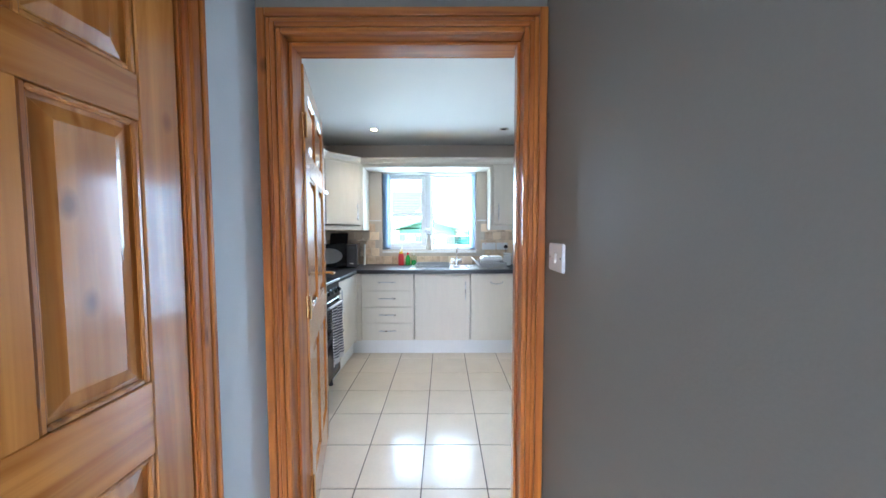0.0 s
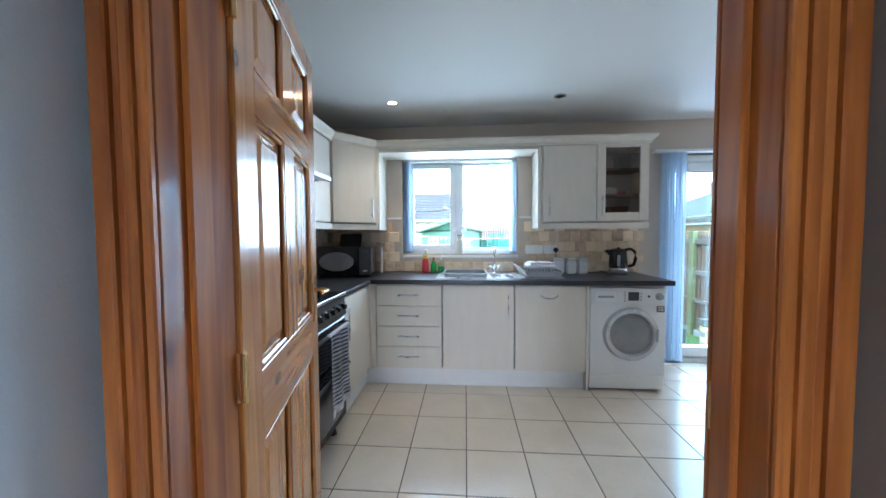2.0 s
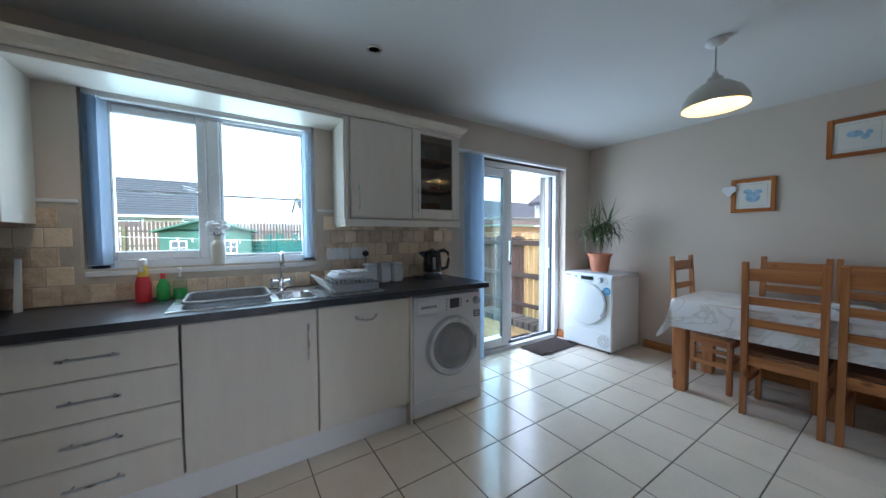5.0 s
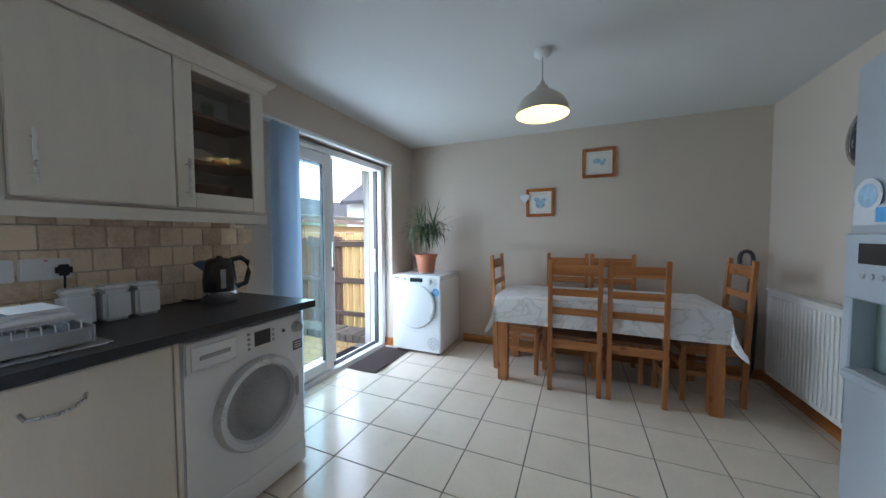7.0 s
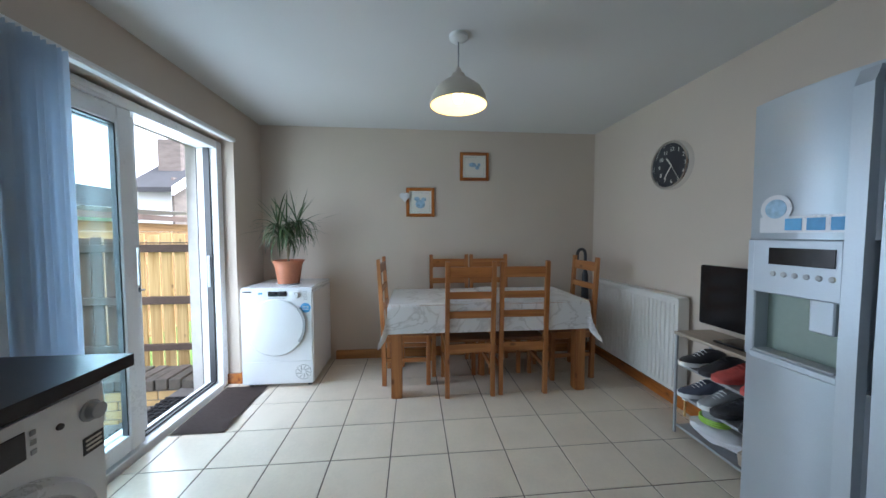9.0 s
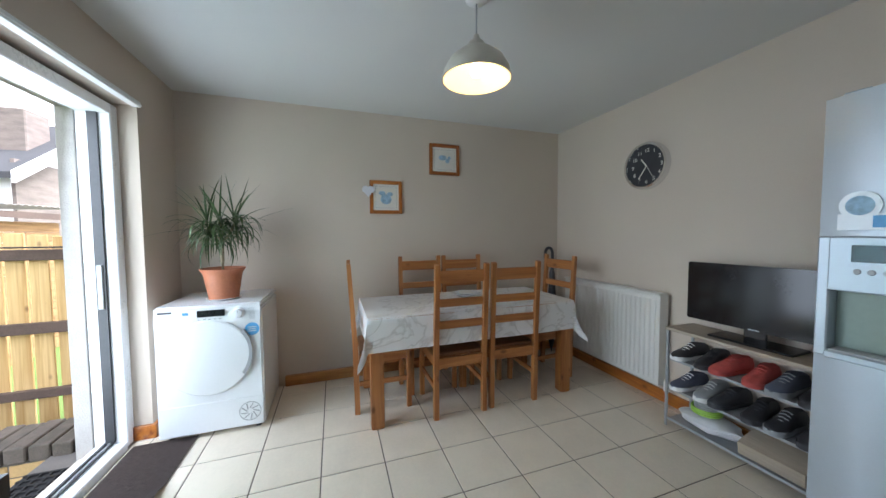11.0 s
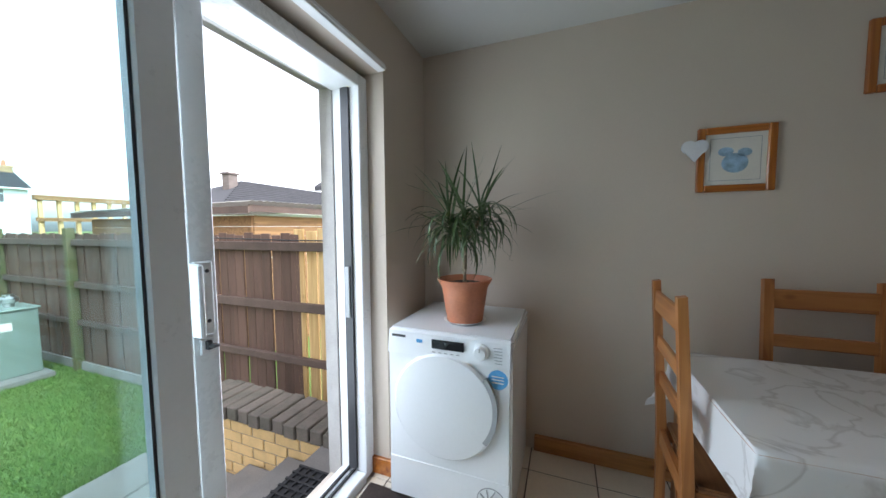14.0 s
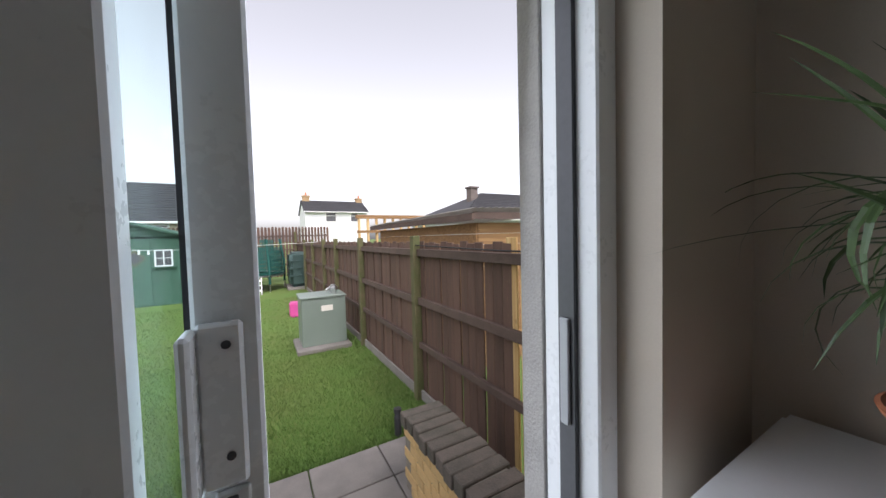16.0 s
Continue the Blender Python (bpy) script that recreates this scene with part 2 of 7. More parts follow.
M = dict(
    wall=surface("taupe_wall_paint", (0.60, 0.515, 0.43), 0.6, vary=0.03, scale=1.5, fine=180, bump=0.05),
    # grey paint, its colour lowered further to hold the hall's shade
    hallwall=surface("shaded_grey_hall_paint", (0.215, 0.207, 0.183), 0.6, vary=0.03, scale=1.5, fine=180, bump=0.05),
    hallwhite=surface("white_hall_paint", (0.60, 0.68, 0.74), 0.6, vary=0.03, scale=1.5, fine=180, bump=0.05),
    ceil=surface("ceiling_paint", (0.68, 0.68, 0.66), 0.7, vary=0.02, scale=1.0, fine=150, bump=0.04),
    white=surface("white_gloss", (0.8, 0.8, 0.79), 0.3, vary=0.02, scale=3, fine=60, bump=0.0),
    upvc=surface("white_upvc", (0.78, 0.79, 0.8), 0.28, vary=0.02, scale=3, fine=60, bump=0.0),
    cab=surface("ivory_cabinet_foil", (0.74, 0.69, 0.60), 0.32, vary=0.025, scale=4, fine=40, bump=0.02, stretch=(6, 6, 1)),
    enamel=surface("white_enamel", (0.8, 0.81, 0.82), 0.22, vary=0.015, scale=3, fine=70, bump=0.0),
    worktop=surface("charcoal_worktop", (0.02, 0.02, 0.023), 0.32, vary=0.35, scale=25, fine=300, bump=0.06),
    tile=surface("cream_floor_tile", (0.74, 0.65, 0.53), 0.16, vary=0.05, scale=5, fine=60, bump=0.015, rand=0.25),
    grout=surface("dark_grout", (0.12, 0.10, 0.08), 0.9, vary=0.2, scale=9, fine=120, bump=0.2),
    splash=surface("tumbled_stone_tile", (0.76, 0.63, 0.46), 0.55, vary=0.2, scale=14, fine=80, bump=0.25, rand=0.75, wear=(0.40, 0.25, 0.14)),
    splashgrout=surface("pale_grout", (0.55, 0.48, 0.39), 0.9, vary=0.1, scale=9, fine=120, bump=0.2),
    steel=surface("brushed_steel", (0.6, 0.6, 0.6), 0.28, 1.0, vary=0.06, scale=20, fine=200, bump=0.02),
    chrome=surface("chrome", (0.8, 0.8, 0.8), 0.08, 1.0, vary=0.02, bump=0.0),
    brass=surface("polished_brass", (0.7, 0.47, 0.2), 0.22, 1.0, vary=0.1, scale=20, fine=120, bump=0.02),
    black=surface("black_gloss", (0.012, 0.012, 0.013), 0.12, vary=0.2, bump=0.0),
    rubber=surface("black_rubber", (0.02, 0.02, 0.022), 0.7, vary=0.3, scale=20, fine=150, bump=0.2),
    dark=surface("dark_plastic", (0.04, 0.04, 0.045), 0.4, vary=0.15, scale=10, bump=0.02),
    grey=surface("grey_plastic", (0.35, 0.36, 0.37), 0.4, vary=0.06, scale=10, bump=0.02),
    silver=surface("silver_paint", (0.43, 0.475, 0.52), 0.35, 0.35, vary=0.03, scale=4, fine=200, bump=0.01),
    drum=surface("tinted_door_glass", (0.10, 0.10, 0.11), 0.1, vary=0.2, scale=4, bump=0.0),
    fabric=surface("white_cotton", (0.72, 0.72, 0.74), 0.9, vary=0.06, scale=10, fine=260, bump=0.3),
    navy=surface("navy_cotton", (0.10, 0.11, 0.15), 0.9, vary=0.1, scale=10, fine=260, bump=0.3),
    terra=surface("terracotta_plastic", (0.50, 0.185, 0.095), 0.45, vary=0.1, scale=9, fine=70, bump=0.04),
    soil=surface("potting_soil", (0.035, 0.022, 0.014), 0.95, vary=0.4, scale=30, fine=120, bump=0.8),
    leaf=surface("dracaena_leaf", (0.055, 0.095, 0.03), 0.4, vary=0.35, scale=6, fine=60, bump=0.05, rand=0.1),
    stem=surface("plant_stem", (0.28, 0.22, 0.14), 0.8, vary=0.25, scale=20, fine=90, bump=0.3, stretch=(1, 1, 5)),
    mat=surface("brown_door_mat", (0.13, 0.095, 0.085), 0.95, vary=0.3, scale=40, fine=220, bump=0.7, stretch=(9, 1, 1)),
    lampshade=surface("cream_enamel_shade", (0.62, 0.58, 0.5), 0.35, vary=0.03, bump=0.0),
    radiator=surface("radiator_enamel", (0.74, 0.72, 0.68), 0.35, vary=0.03, scale=4, bump=0.0),
    red=surface("red_fabric", (0.50, 0.085, 0.07), 0.8, vary=0.15, scale=20, fine=140, bump=0.3),
    blue=surface("blue_print", (0.09, 0.33, 0.62), 0.4, vary=0.1, bump=0.0),
    paper=surface("cream_paper", (0.74, 0.71, 0.64), 0.8, vary=0.04, bump=0.0),
    green=surface("green_liquid", (0.05, 0.38, 0.08), 0.15, vary=0.1, bump=0.0),
    yellow=surface("yellow_plastic", (0.75, 0.5, 0.04), 0.35, vary=0.08, bump=0.0),
    lime=surface("lime_plastic", (0.35, 0.6, 0.08), 0.4, vary=0.1, bump=0.0),
    redp=surface("red_plastic", (0.62, 0.04, 0.05), 0.3, vary=0.08, bump=0.0),
    lawn=surface("lawn", (0.085, 0.155, 0.03), 0.95, vary=0.3, scale=1.3, fine=60, bump=0.8, wear=(0.12, 0.13, 0.03)),
    blade=surface("grass_blades", (0.08, 0.155, 0.03), 0.7, vary=0.35, scale=1.2, fine=30, bump=0.0, wear=(0.10, 0.13, 0.03)),
    slab=surface("concrete_slab", (0.21, 0.195, 0.18), 0.85, vary=0.18, scale=5, fine=110, bump=0.25, rand=0.3),
    conc=surface("concrete_render", (0.38, 0.36, 0.34), 0.9, vary=0.12, scale=6, fine=120, bump=0.4),
    brick=surface("buff_brick", (0.62, 0.42, 0.19), 0.85, vary=0.12, scale=12, fine=110, bump=0.35, rand=0.35),
    capbrick=surface("weathered_brown_brick", (0.12, 0.10, 0.085), 0.9, vary=0.3, scale=12, fine=90, bump=0.5, rand=0.3, wear=(0.05, 0.055, 0.04)),
    mortar=surface("mortar", (0.22, 0.2, 0.17), 0.95, vary=0.2, scale=12, fine=120, bump=0.4),
    fence=surface("brown_fence_stain", (0.115, 0.068, 0.05), 0.8, vary=0.25, scale=5, fine=60, bump=0.25, stretch=(3, 3, 0.4), rand=0.35),
    rail=surface("brown_fence_rail", (0.10, 0.068, 0.055), 0.8, vary=0.25, scale=5, fine=60, bump=0.25, rand=0.2),
    post=surface("mossy_post", (0.10, 0.085, 0.045), 0.9, vary=0.4, scale=5, fine=50, bump=0.4, wear=(0.06, 0.09, 0.02)),
    rawwood=pine("raw_pine_board", (0.50, 0.30, 0.11), (0.72, 0.52, 0.25), "z", 0.75, 0.0),
    rawx=pine("raw_pine_cladding", (0.20, 0.105, 0.042), (0.36, 0.21, 0.09), "x", 0.8, 0.0),
    pinez=pine("varnished_pine_z", (0.23, 0.055, 0.007), (0.50, 0.175, 0.028), "z", 0.3, 0.5),
    pinex=pine("varnished_pine_x", (0.23, 0.055, 0.007), (0.50, 0.175, 0.028), "x", 0.3, 0.5),
    piney=pine("varnished_pine_y", (0.23, 0.055, 0.007), (0.50, 0.175, 0.028), "y", 0.3, 0.5),
    doorz=pine("golden_pine_door_z", (0.34, 0.115, 0.016), (0.58, 0.25, 0.05), "z", 0.24, 0.6),
    doorx=pine("golden_pine_door_x", (0.34, 0.115, 0.016), (0.58, 0.25, 0.05), "x", 0.24, 0.6),
    chairz=pine("waxed_pine_z", (0.29, 0.10, 0.028), (0.50, 0.215, 0.065), "z", 0.42, 0.15),
    chairx=pine("waxed_pine_x", (0.29, 0.10, 0.028), (0.50, 0.215, 0.065), "x", 0.42, 0.15),
    chairy=pine("waxed_pine_y", (0.29, 0.10, 0.028), (0.50, 0.215, 0.065), "y", 0.42, 0.15),
    seatw=pine("worn_pine_seat", (0.17, 0.07, 0.03), (0.34, 0.16, 0.065), "x", 0.45, 0.1),
    oakshelf=surface("pale_oak_laminate", (0.42, 0.35, 0.27), 0.5, vary=0.12, scale=5, fine=40, bump=0.03, stretch=(0.4, 6, 6)),
    skirt=pine("pine_skirting", (0.32, 0.12, 0.03), (0.52, 0.24, 0.07), "y", 0.35, 0.4),
    glass=clear_glass("window_glass"),
    patioglass=clear_glass("tinted_patio_glass", (0.90, 0.98, 0.985)),
    cabglass=clear_glass("cabinet_glass", (0.8, 0.78, 0.74)),
    bottle=clear_glass("clear_plastic", (0.9, 0.95, 0.93)),
    slate=surface("grey_roof_slate", (0.05, 0.05, 0.055), 0.9, vary=0.2, scale=3, fine=40, bump=0.2),
    render_white=surface("white_house_render", (0.74, 0.75, 0.76), 0.9, vary=0.05, scale=1, fine=60, bump=0.2),
    render_beige=surface("beige_house_render", (0.52, 0.45, 0.35), 0.9, vary=0.06, scale=1, fine=60, bump=0.2),
    stone=surface("brown_brick_gable", (0.17, 0.14, 0.125), 0.9, vary=0.2, scale=3, fine=30, bump=0.4, stretch=(1, 1, 4)),
    chimney=surface("buff_chimney", (0.42, 0.29, 0.16), 0.9, vary=0.2, scale=3, fine=40, bump=0.3),
    shed=surface("green_shed_paint", (0.05, 0.115, 0.08), 0.7, vary=0.12, scale=3, fine=50, bump=0.1),
    tank=surface("green_metal_cabinet", (0.22, 0.27, 0.235), 0.45, 0.2, vary=0.05, scale=2, fine=60, bump=0.02),
    oiltank=surface("dark_green_plastic", (0.035, 0.07, 0.065), 0.5, vary=0.15, scale=3, bump=0.03),
    net=surface("teal_net", (0.012, 0.10, 0.085), 0.7, vary=0.15, scale=8, fine=90, bump=0.1),
    pink=surface("pink_plastic", (0.65, 0.09, 0.33), 0.5, vary=0.1, bump=0.0),
    carpet=surface("hall_floor_tile", (0.5, 0.44, 0.36), 0.3, vary=0.08, scale=4, bump=0.02),
    bulb=glow("lit_bulb", (1.0, 0.80, 0.42), 2.2),
    shadein=glow("lit_shade_inside", (1.0, 0.76, 0.32), 0.24),
    led=glow("lit_downlight", (1.0, 0.85, 0.6), 3.0),
)


def thin_cloth(name, color):
    """Woven strip that lets some light through."""
    m, t, b = node_mat(name)
    n, l = t.nodes, t.links
    tr, mx, no, r = n.new("ShaderNodeBsdfTranslucent"), n.new("ShaderNodeMixShader"), n.new("ShaderNodeTexNoise"), n.new("ShaderNodeValToRGB")
    no.inputs["Scale"].default_value = 60
    r.color_ramp.elements[0].color, r.color_ramp.elements[1].color = (*[c * 0.93 for c in color], 1), (*color, 1)
    l.new(no.outputs[0], r.inputs[0])
    l.new(r.outputs[0], b.inputs["Base Color"])
    l.new(r.outputs[0], tr.inputs[0])
    b.inputs["Roughness"].default_value = 0.7
    mx.inputs[0].default_value = 0.55
    l.new(b.outputs[0], mx.inputs[1])
    l.new(tr.outputs[0], mx.inputs[2])
    l.new(mx.outputs[0], n["Material Output"].inputs[0])
    return m


M["blind"] = thin_cloth("pale_blue_blind_cloth", (0.72, 0.80, 0.88))
M["cloth"] = surface("marble_print_oilcloth", (0.72, 0.71, 0.71), 0.35, vary=0.05, scale=3, fine=30, bump=0.03, stretch=(1, 2.2, 1))


def marble(m):
    """Grey veins over a pale cloth."""
    t = m.node_tree
    n, l = t.nodes, t.links
    b = n["Principled BSDF"]
    co, no = n.new("ShaderNodeTexCoord"), n.new("ShaderNodeTexNoise")
    no.inputs["Scale"].default_value, no.inputs["Detail"].default_value, no.inputs["Distortion"].default_value = 2.6, 5, 2.2
    l.new(co.outputs["Object"], no.inputs["Vector"])
    r = n.new("ShaderNodeValToRGB")
    e = r.color_ramp.elements
    e[0].position, e[0].color = 0.465, (0.78, 0.77, 0.77, 1)
    e[1].position, e[1].color = 0.54, (0.80, 0.79, 0.79, 1)
    v = e.new(0.5)
    v.color = (0.60, 0.58, 0.57, 1)
    l.new(no.outputs[0], r.inputs[0])
    l.new(r.outputs[0], b.inputs["Base Color"])


marble(M["cloth"])


M["ring"] = surface("pale_silver_plastic", (0.60, 0.61, 0.63), 0.28, 0.1, vary=0.03, scale=6, bump=0.0)


# ---- mesh helpers ----
def thing(name, label, category, m=None, group="", kind=""):
    ob = new(name)
    ob.empty_display_size = 0.1
    if m is not None:
        ob.matrix_basis = m
    return tagged(ob, label, category, group, kind)


def mesh_of(name, bm, material, smooth=None):
    me = bpy.data.meshes.new(name)
    bmesh.ops.recalc_face_normals(bm, faces=bm.faces)
    if smooth is not None:
        for f in bm.faces:
            f.smooth = True
        for e in bm.edges:
            if len(e.link_faces) == 2 and e.calc_face_angle(0) > radians(smooth):
                e.smooth = False
    bm.to_mesh(me)
    bm.free()
    me.materials.append(material)
    return me


def part(name, bm, material, parent=None, label="", smooth=None):
    ob = new(name, mesh_of(name, bm, material, smooth))
    ob.parent = parent
    if label:
        ob["label"] = label
    return ob


def solid(name, bm, material, label, category, kind="", group="", smooth=None):
    return tagged(part(name, bm, material, smooth=smooth), label, category, group, kind)


def box(lo, hi, bevel=0.0, seg=1, bm=None):
    bm = bm or bmesh.new()
    lo, hi = Vector(lo), Vector(hi)
    vs = bmesh.ops.create_cube(bm, size=1, matrix=Matrix.Translation((lo + hi) / 2) @ Matrix.Diagonal((*(hi - lo), 1)))["verts"]
    if bevel:
        es = list({e for v in vs for e in v.link_edges})
        bmesh.ops.bevel(bm, geom=es, offset=bevel, segments=seg, affect="EDGES", clamp_overlap=True)
    return bm


def boxes(*list_of, bevel=0.0):
    bm = bmesh.new()
    for lo, hi in list_of:
        box(lo, hi, bevel, 1, bm)
    return bm


def lathe(profile, steps=32, m=None, bm=None, cap=True):
    """Turns (radius, height) pairs about z."""
    bm = bm or bmesh.new()
    m = m or Matrix()
    rings = []
    for r, z in profile:
        if r < 1e-5:
            rings.append([bm.verts.new(m @ Vector((0, 0, z)))])
        else:
            rings.append([bm.verts.new(m @ Vector((r * math.cos(2 * math.pi * i / steps), r * math.sin(2 * math.pi * i / steps), z))) for i in range(steps)])
    for a, b in zip(rings, rings[1:]):
        for i in range(steps):
            j = (i + 1) % steps
            q = [a[i % len(a)], a[j % len(a)], b[j % len(b)], b[i % len(b)]]
            q = list(dict.fromkeys(q))
            if len(q) > 2:
                bm.faces.new(q)
    if cap:
        for ring in (rings[0], rings[-1]):
            if len(ring) > 2:
                bm.faces.new(ring)
    return bm


def tube(points, r, sides=8, bm=None, taper=None):
    """A round bar through the points."""
    bm = bm or bmesh.new()
    pts = [Vector(p) for p in points]
    rings = []
    for i, p in enumerate(pts):
        d = (pts[min(i + 1, len(pts) - 1)] - pts[max(i - 1, 0)]).normalized()
        q = d.to_track_quat("Z", "Y")
        rr = r if taper is None else r + (taper - r) * i / (len(pts) - 1)
        rings.append([bm.verts.new(p + q @ Vector((rr * math.cos(2 * math.pi * k / sides), rr * math.sin(2 * math.pi * k / sides), 0))) for k in range(sides)])
    for a, b in zip(rings, rings[1:]):
        for i in range(sides):
            j = (i + 1) % sides
            bm.faces.new((a[i], a[j], b[j], b[i]))
    bm.faces.new(rings[0])
    bm.faces.new(rings[-1])
    return bm


def prism(outline, a, b, axis="x", bm=None):
    """An outline (two numbers a point) drawn out from a to b along the axis; the pair are the other two axes in order."""
    bm = bm or bmesh.new()
    put = {"x": lambda s, p: (s, p[0], p[1]), "y": lambda s, p: (p[0], s, p[1]), "z": lambda s, p: (p[0], p[1], s)}[axis]
    lo = [bm.verts.new(put(a, p)) for p in outline]
    hi = [bm.verts.new(put(b, p)) for p in outline]
    bm.faces.new(lo)
    bm.faces.new(hi)
    for i in range(len(outline)):
        j = (i + 1) % len(outline)
        bm.faces.new((lo[i], lo[j], hi[j], hi[i]))
    return bm


# ---- the shell ----
CEIL = 2.375
WX0, WX1, WY0, WY1 = -1.53, 3.82, 0.12, 3.605
OUT = 3.93
SL0, SL1, SLT = 1.78, 3.335, 2.06
WI0, WI1, WIB, WIT = -0.745, 0.42, 1.089, 2.075

bm = boxes(((WX0 - 0.3, WY1, -0.4), (WI0, OUT, CEIL)), ((WI0, WY1, -0.4), (WI1, OUT, WIB - 0.03)), ((WI0, WY1, WIT), (WI1, OUT, CEIL)),
           ((WI1, WY1, -0.4), (SL0, OUT, CEIL)), ((SL0, WY1, SLT + 0.02), (SL1, OUT, CEIL)), ((SL0, WY1, -0.4), (SL1, OUT, -0.02)), ((SL1, WY1, -0.4), (WX1 + 0.3, OUT, CEIL)))
solid("wall_north", bm, M["wall"], "taupe painted wall with window and patio door", "wall", "structure")
solid("wall_east", boxes(((WX1, WY0 - 0.12, -0.1), (WX1 + 0.3, WY1, CEIL))), M["wall"], "taupe painted wall with framed prints", "wall", "structure")
solid("wall_south", boxes(((0.50, WY0 - 0.12, -0.1), (WX1, WY0, CEIL))), M["wall"], "taupe painted wall with clock and radiator", "wall", "structure")
solid("wall_west", boxes(((WX0 - 0.3, 0.82, -0.1), (WX0, WY1, CEIL))), M["wall"], "taupe painted kitchen wall behind cooker", "wall", "structure")
DX0, DX1, DTOP = -0.594, 0.329, 2.045
solid("wall_doorway", boxes(((WX0, 0.82, -0.1), (DX0, 0.96, CEIL)), ((DX0, 0.82, DTOP), (DX1, 0.96, CEIL)), ((DX1, 0.82, -0.1), (0.37, 0.915, CEIL))), M["hallwall"], "grey painted partition with a doorway, darkened for shade", "wall", "structure")
solid("wall_hall_east", boxes(((0.382, -2.6, -0.1), (0.50, 0.82, CEIL)), ((0.37, 0.82, -0.1), (0.50, 0.915, CEIL))), M["hallwall"], "grey painted hall wall with light switch, darkened for shade", "wall", "structure")
HD0, HD1 = -0.28, 0.50
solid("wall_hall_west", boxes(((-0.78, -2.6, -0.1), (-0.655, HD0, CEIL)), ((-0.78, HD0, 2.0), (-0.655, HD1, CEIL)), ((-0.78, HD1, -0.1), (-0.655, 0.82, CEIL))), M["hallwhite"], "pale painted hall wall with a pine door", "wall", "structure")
# unseen end wall; its opening is added to let daylight in
solid("wall_hall_south", boxes(((-0.78, -2.72, -0.1), (-0.56, -2.6, CEIL)), ((0.28, -2.72, -0.1), (0.5, -2.6, CEIL)), ((-0.56, -2.72, 2.2), (0.28, -2.6, CEIL))), M["hallwall"], "unseen hall end wall with an opening added for daylight", "wall", "structure")
solid("wall_side_room", boxes(((-1.6, -0.6, -0.1), (-1.5, 0.8, CEIL))), M["hallwhite"], "pale wall behind the side door", "wall", "structure")
solid("ceiling", boxes(((WX0 - 0.3, -2.75, CEIL), (WX1 + 0.3, OUT, CEIL + 0.15))), M["ceil"], "off-white plastered ceiling", "ceiling", "structure")
solid("floor", boxes(((WX0 - 0.3, 0.82, -0.12), (WX1 + 0.3, WY1, -0.003)), ((0.5, WY0 - 0.1, -0.12), (WX1, 0.82, -0.003))), M["grout"], "dark grouted floor under cream tiles", "floor", "structure")
solid("floor_hall", boxes(((-0.78, -2.72, -0.12), (0.5, 0.82, 0.0))), M["carpet"], "cream tiled hall floor", "floor", "structure")
bm = boxes(((3.79, WY0, 0), (WX1, 2.9, 0.09)), ((3.79, 3.54, 0), (WX1, WY1, 0.09)), bevel=0.004)
tagged(part("baseboard", bm, M["skirt"]), "varnished pine skirting along the wall", "skirting", "", "structure")
tagged(part("baseboard", boxes(((1.5, WY0, 0), (3.79, WY0 + 0.025, 0.09)), bevel=0.004), M["pinex"]), "varnished pine skirting along the wall", "skirting", "", "structure")
tagged(part("baseboard", boxes(((SL1, WY1 - 0.025, 0), (3.79, WY1, 0.09)), ((SL1 - 0.02, WY1 - 0.025, 0), (SL1, 3.70, 0.09)), bevel=0.003), M["pinex"]), "varnished pine skirting at the patio door", "skirting", "", "structure")

# ---- window and patio door ----
def frame_bars(x0, x1, z0, z1, y0, y1, w, bevel=0.006):
    return boxes(((x0, y0, z0), (x0 + w, y1, z1)), ((x1 - w, y0, z0), (x1, y1, z1)), ((x0 + w, y0, z0), (x1 - w, y1, z0 + w)), ((x0 + w, y0, z1 - w), (x1 - w, y1, z1)), bevel=bevel)


win = thing("window_1", "white plastic casement window with slim glazing bar", "window", kind="structure")
part("window_frame", frame_bars(WI0, WI1, WIB, WIT, 3.72, 3.79, 0.05), M["upvc"], win)
part("mullion", box((-0.215, 3.72, WIB + 0.05), (-0.145, 3.785, WIT - 0.05), 0.006), M["upvc"], win)
part("sash", frame_bars(WI0 + 0.05, -0.215, WIB + 0.05, WIT - 0.05, 3.705, 3.76, 0.05), M["upvc"], win)
part("sash", frame_bars(-0.145, WI1 - 0.05, WIB + 0.05, WIT - 0.05, 3.74, 3.76, 0.018), M["upvc"], win)
for a, b in ((WI0 + 0.1, -0.265), (-0.127, WI1 - 0.068)):
    p = part("pane", box((a, 3.742, WIB + 0.07), (b, 3.748, WIT - 0.07)), M["glass"], win)
    p.visible_shadow = False
    part("glazing_bar", box((a, 3.735, 1.535), (b, 3.7405, 1.548)), M["upvc"], win)
h = part("window_handle", tube([(-0.25, 3.69, 1.56), (-0.25, 3.665, 1.56), (-0.33, 3.66, 1.575)], 0.007), M["steel"], win, "steel casement handle")
part("window_sill", box((WI0 + 0.001, WY1 - 0.012, WIB - 0.03), (WI1 - 0.001, 3.72, WIB), 0.004), M["white"], win)


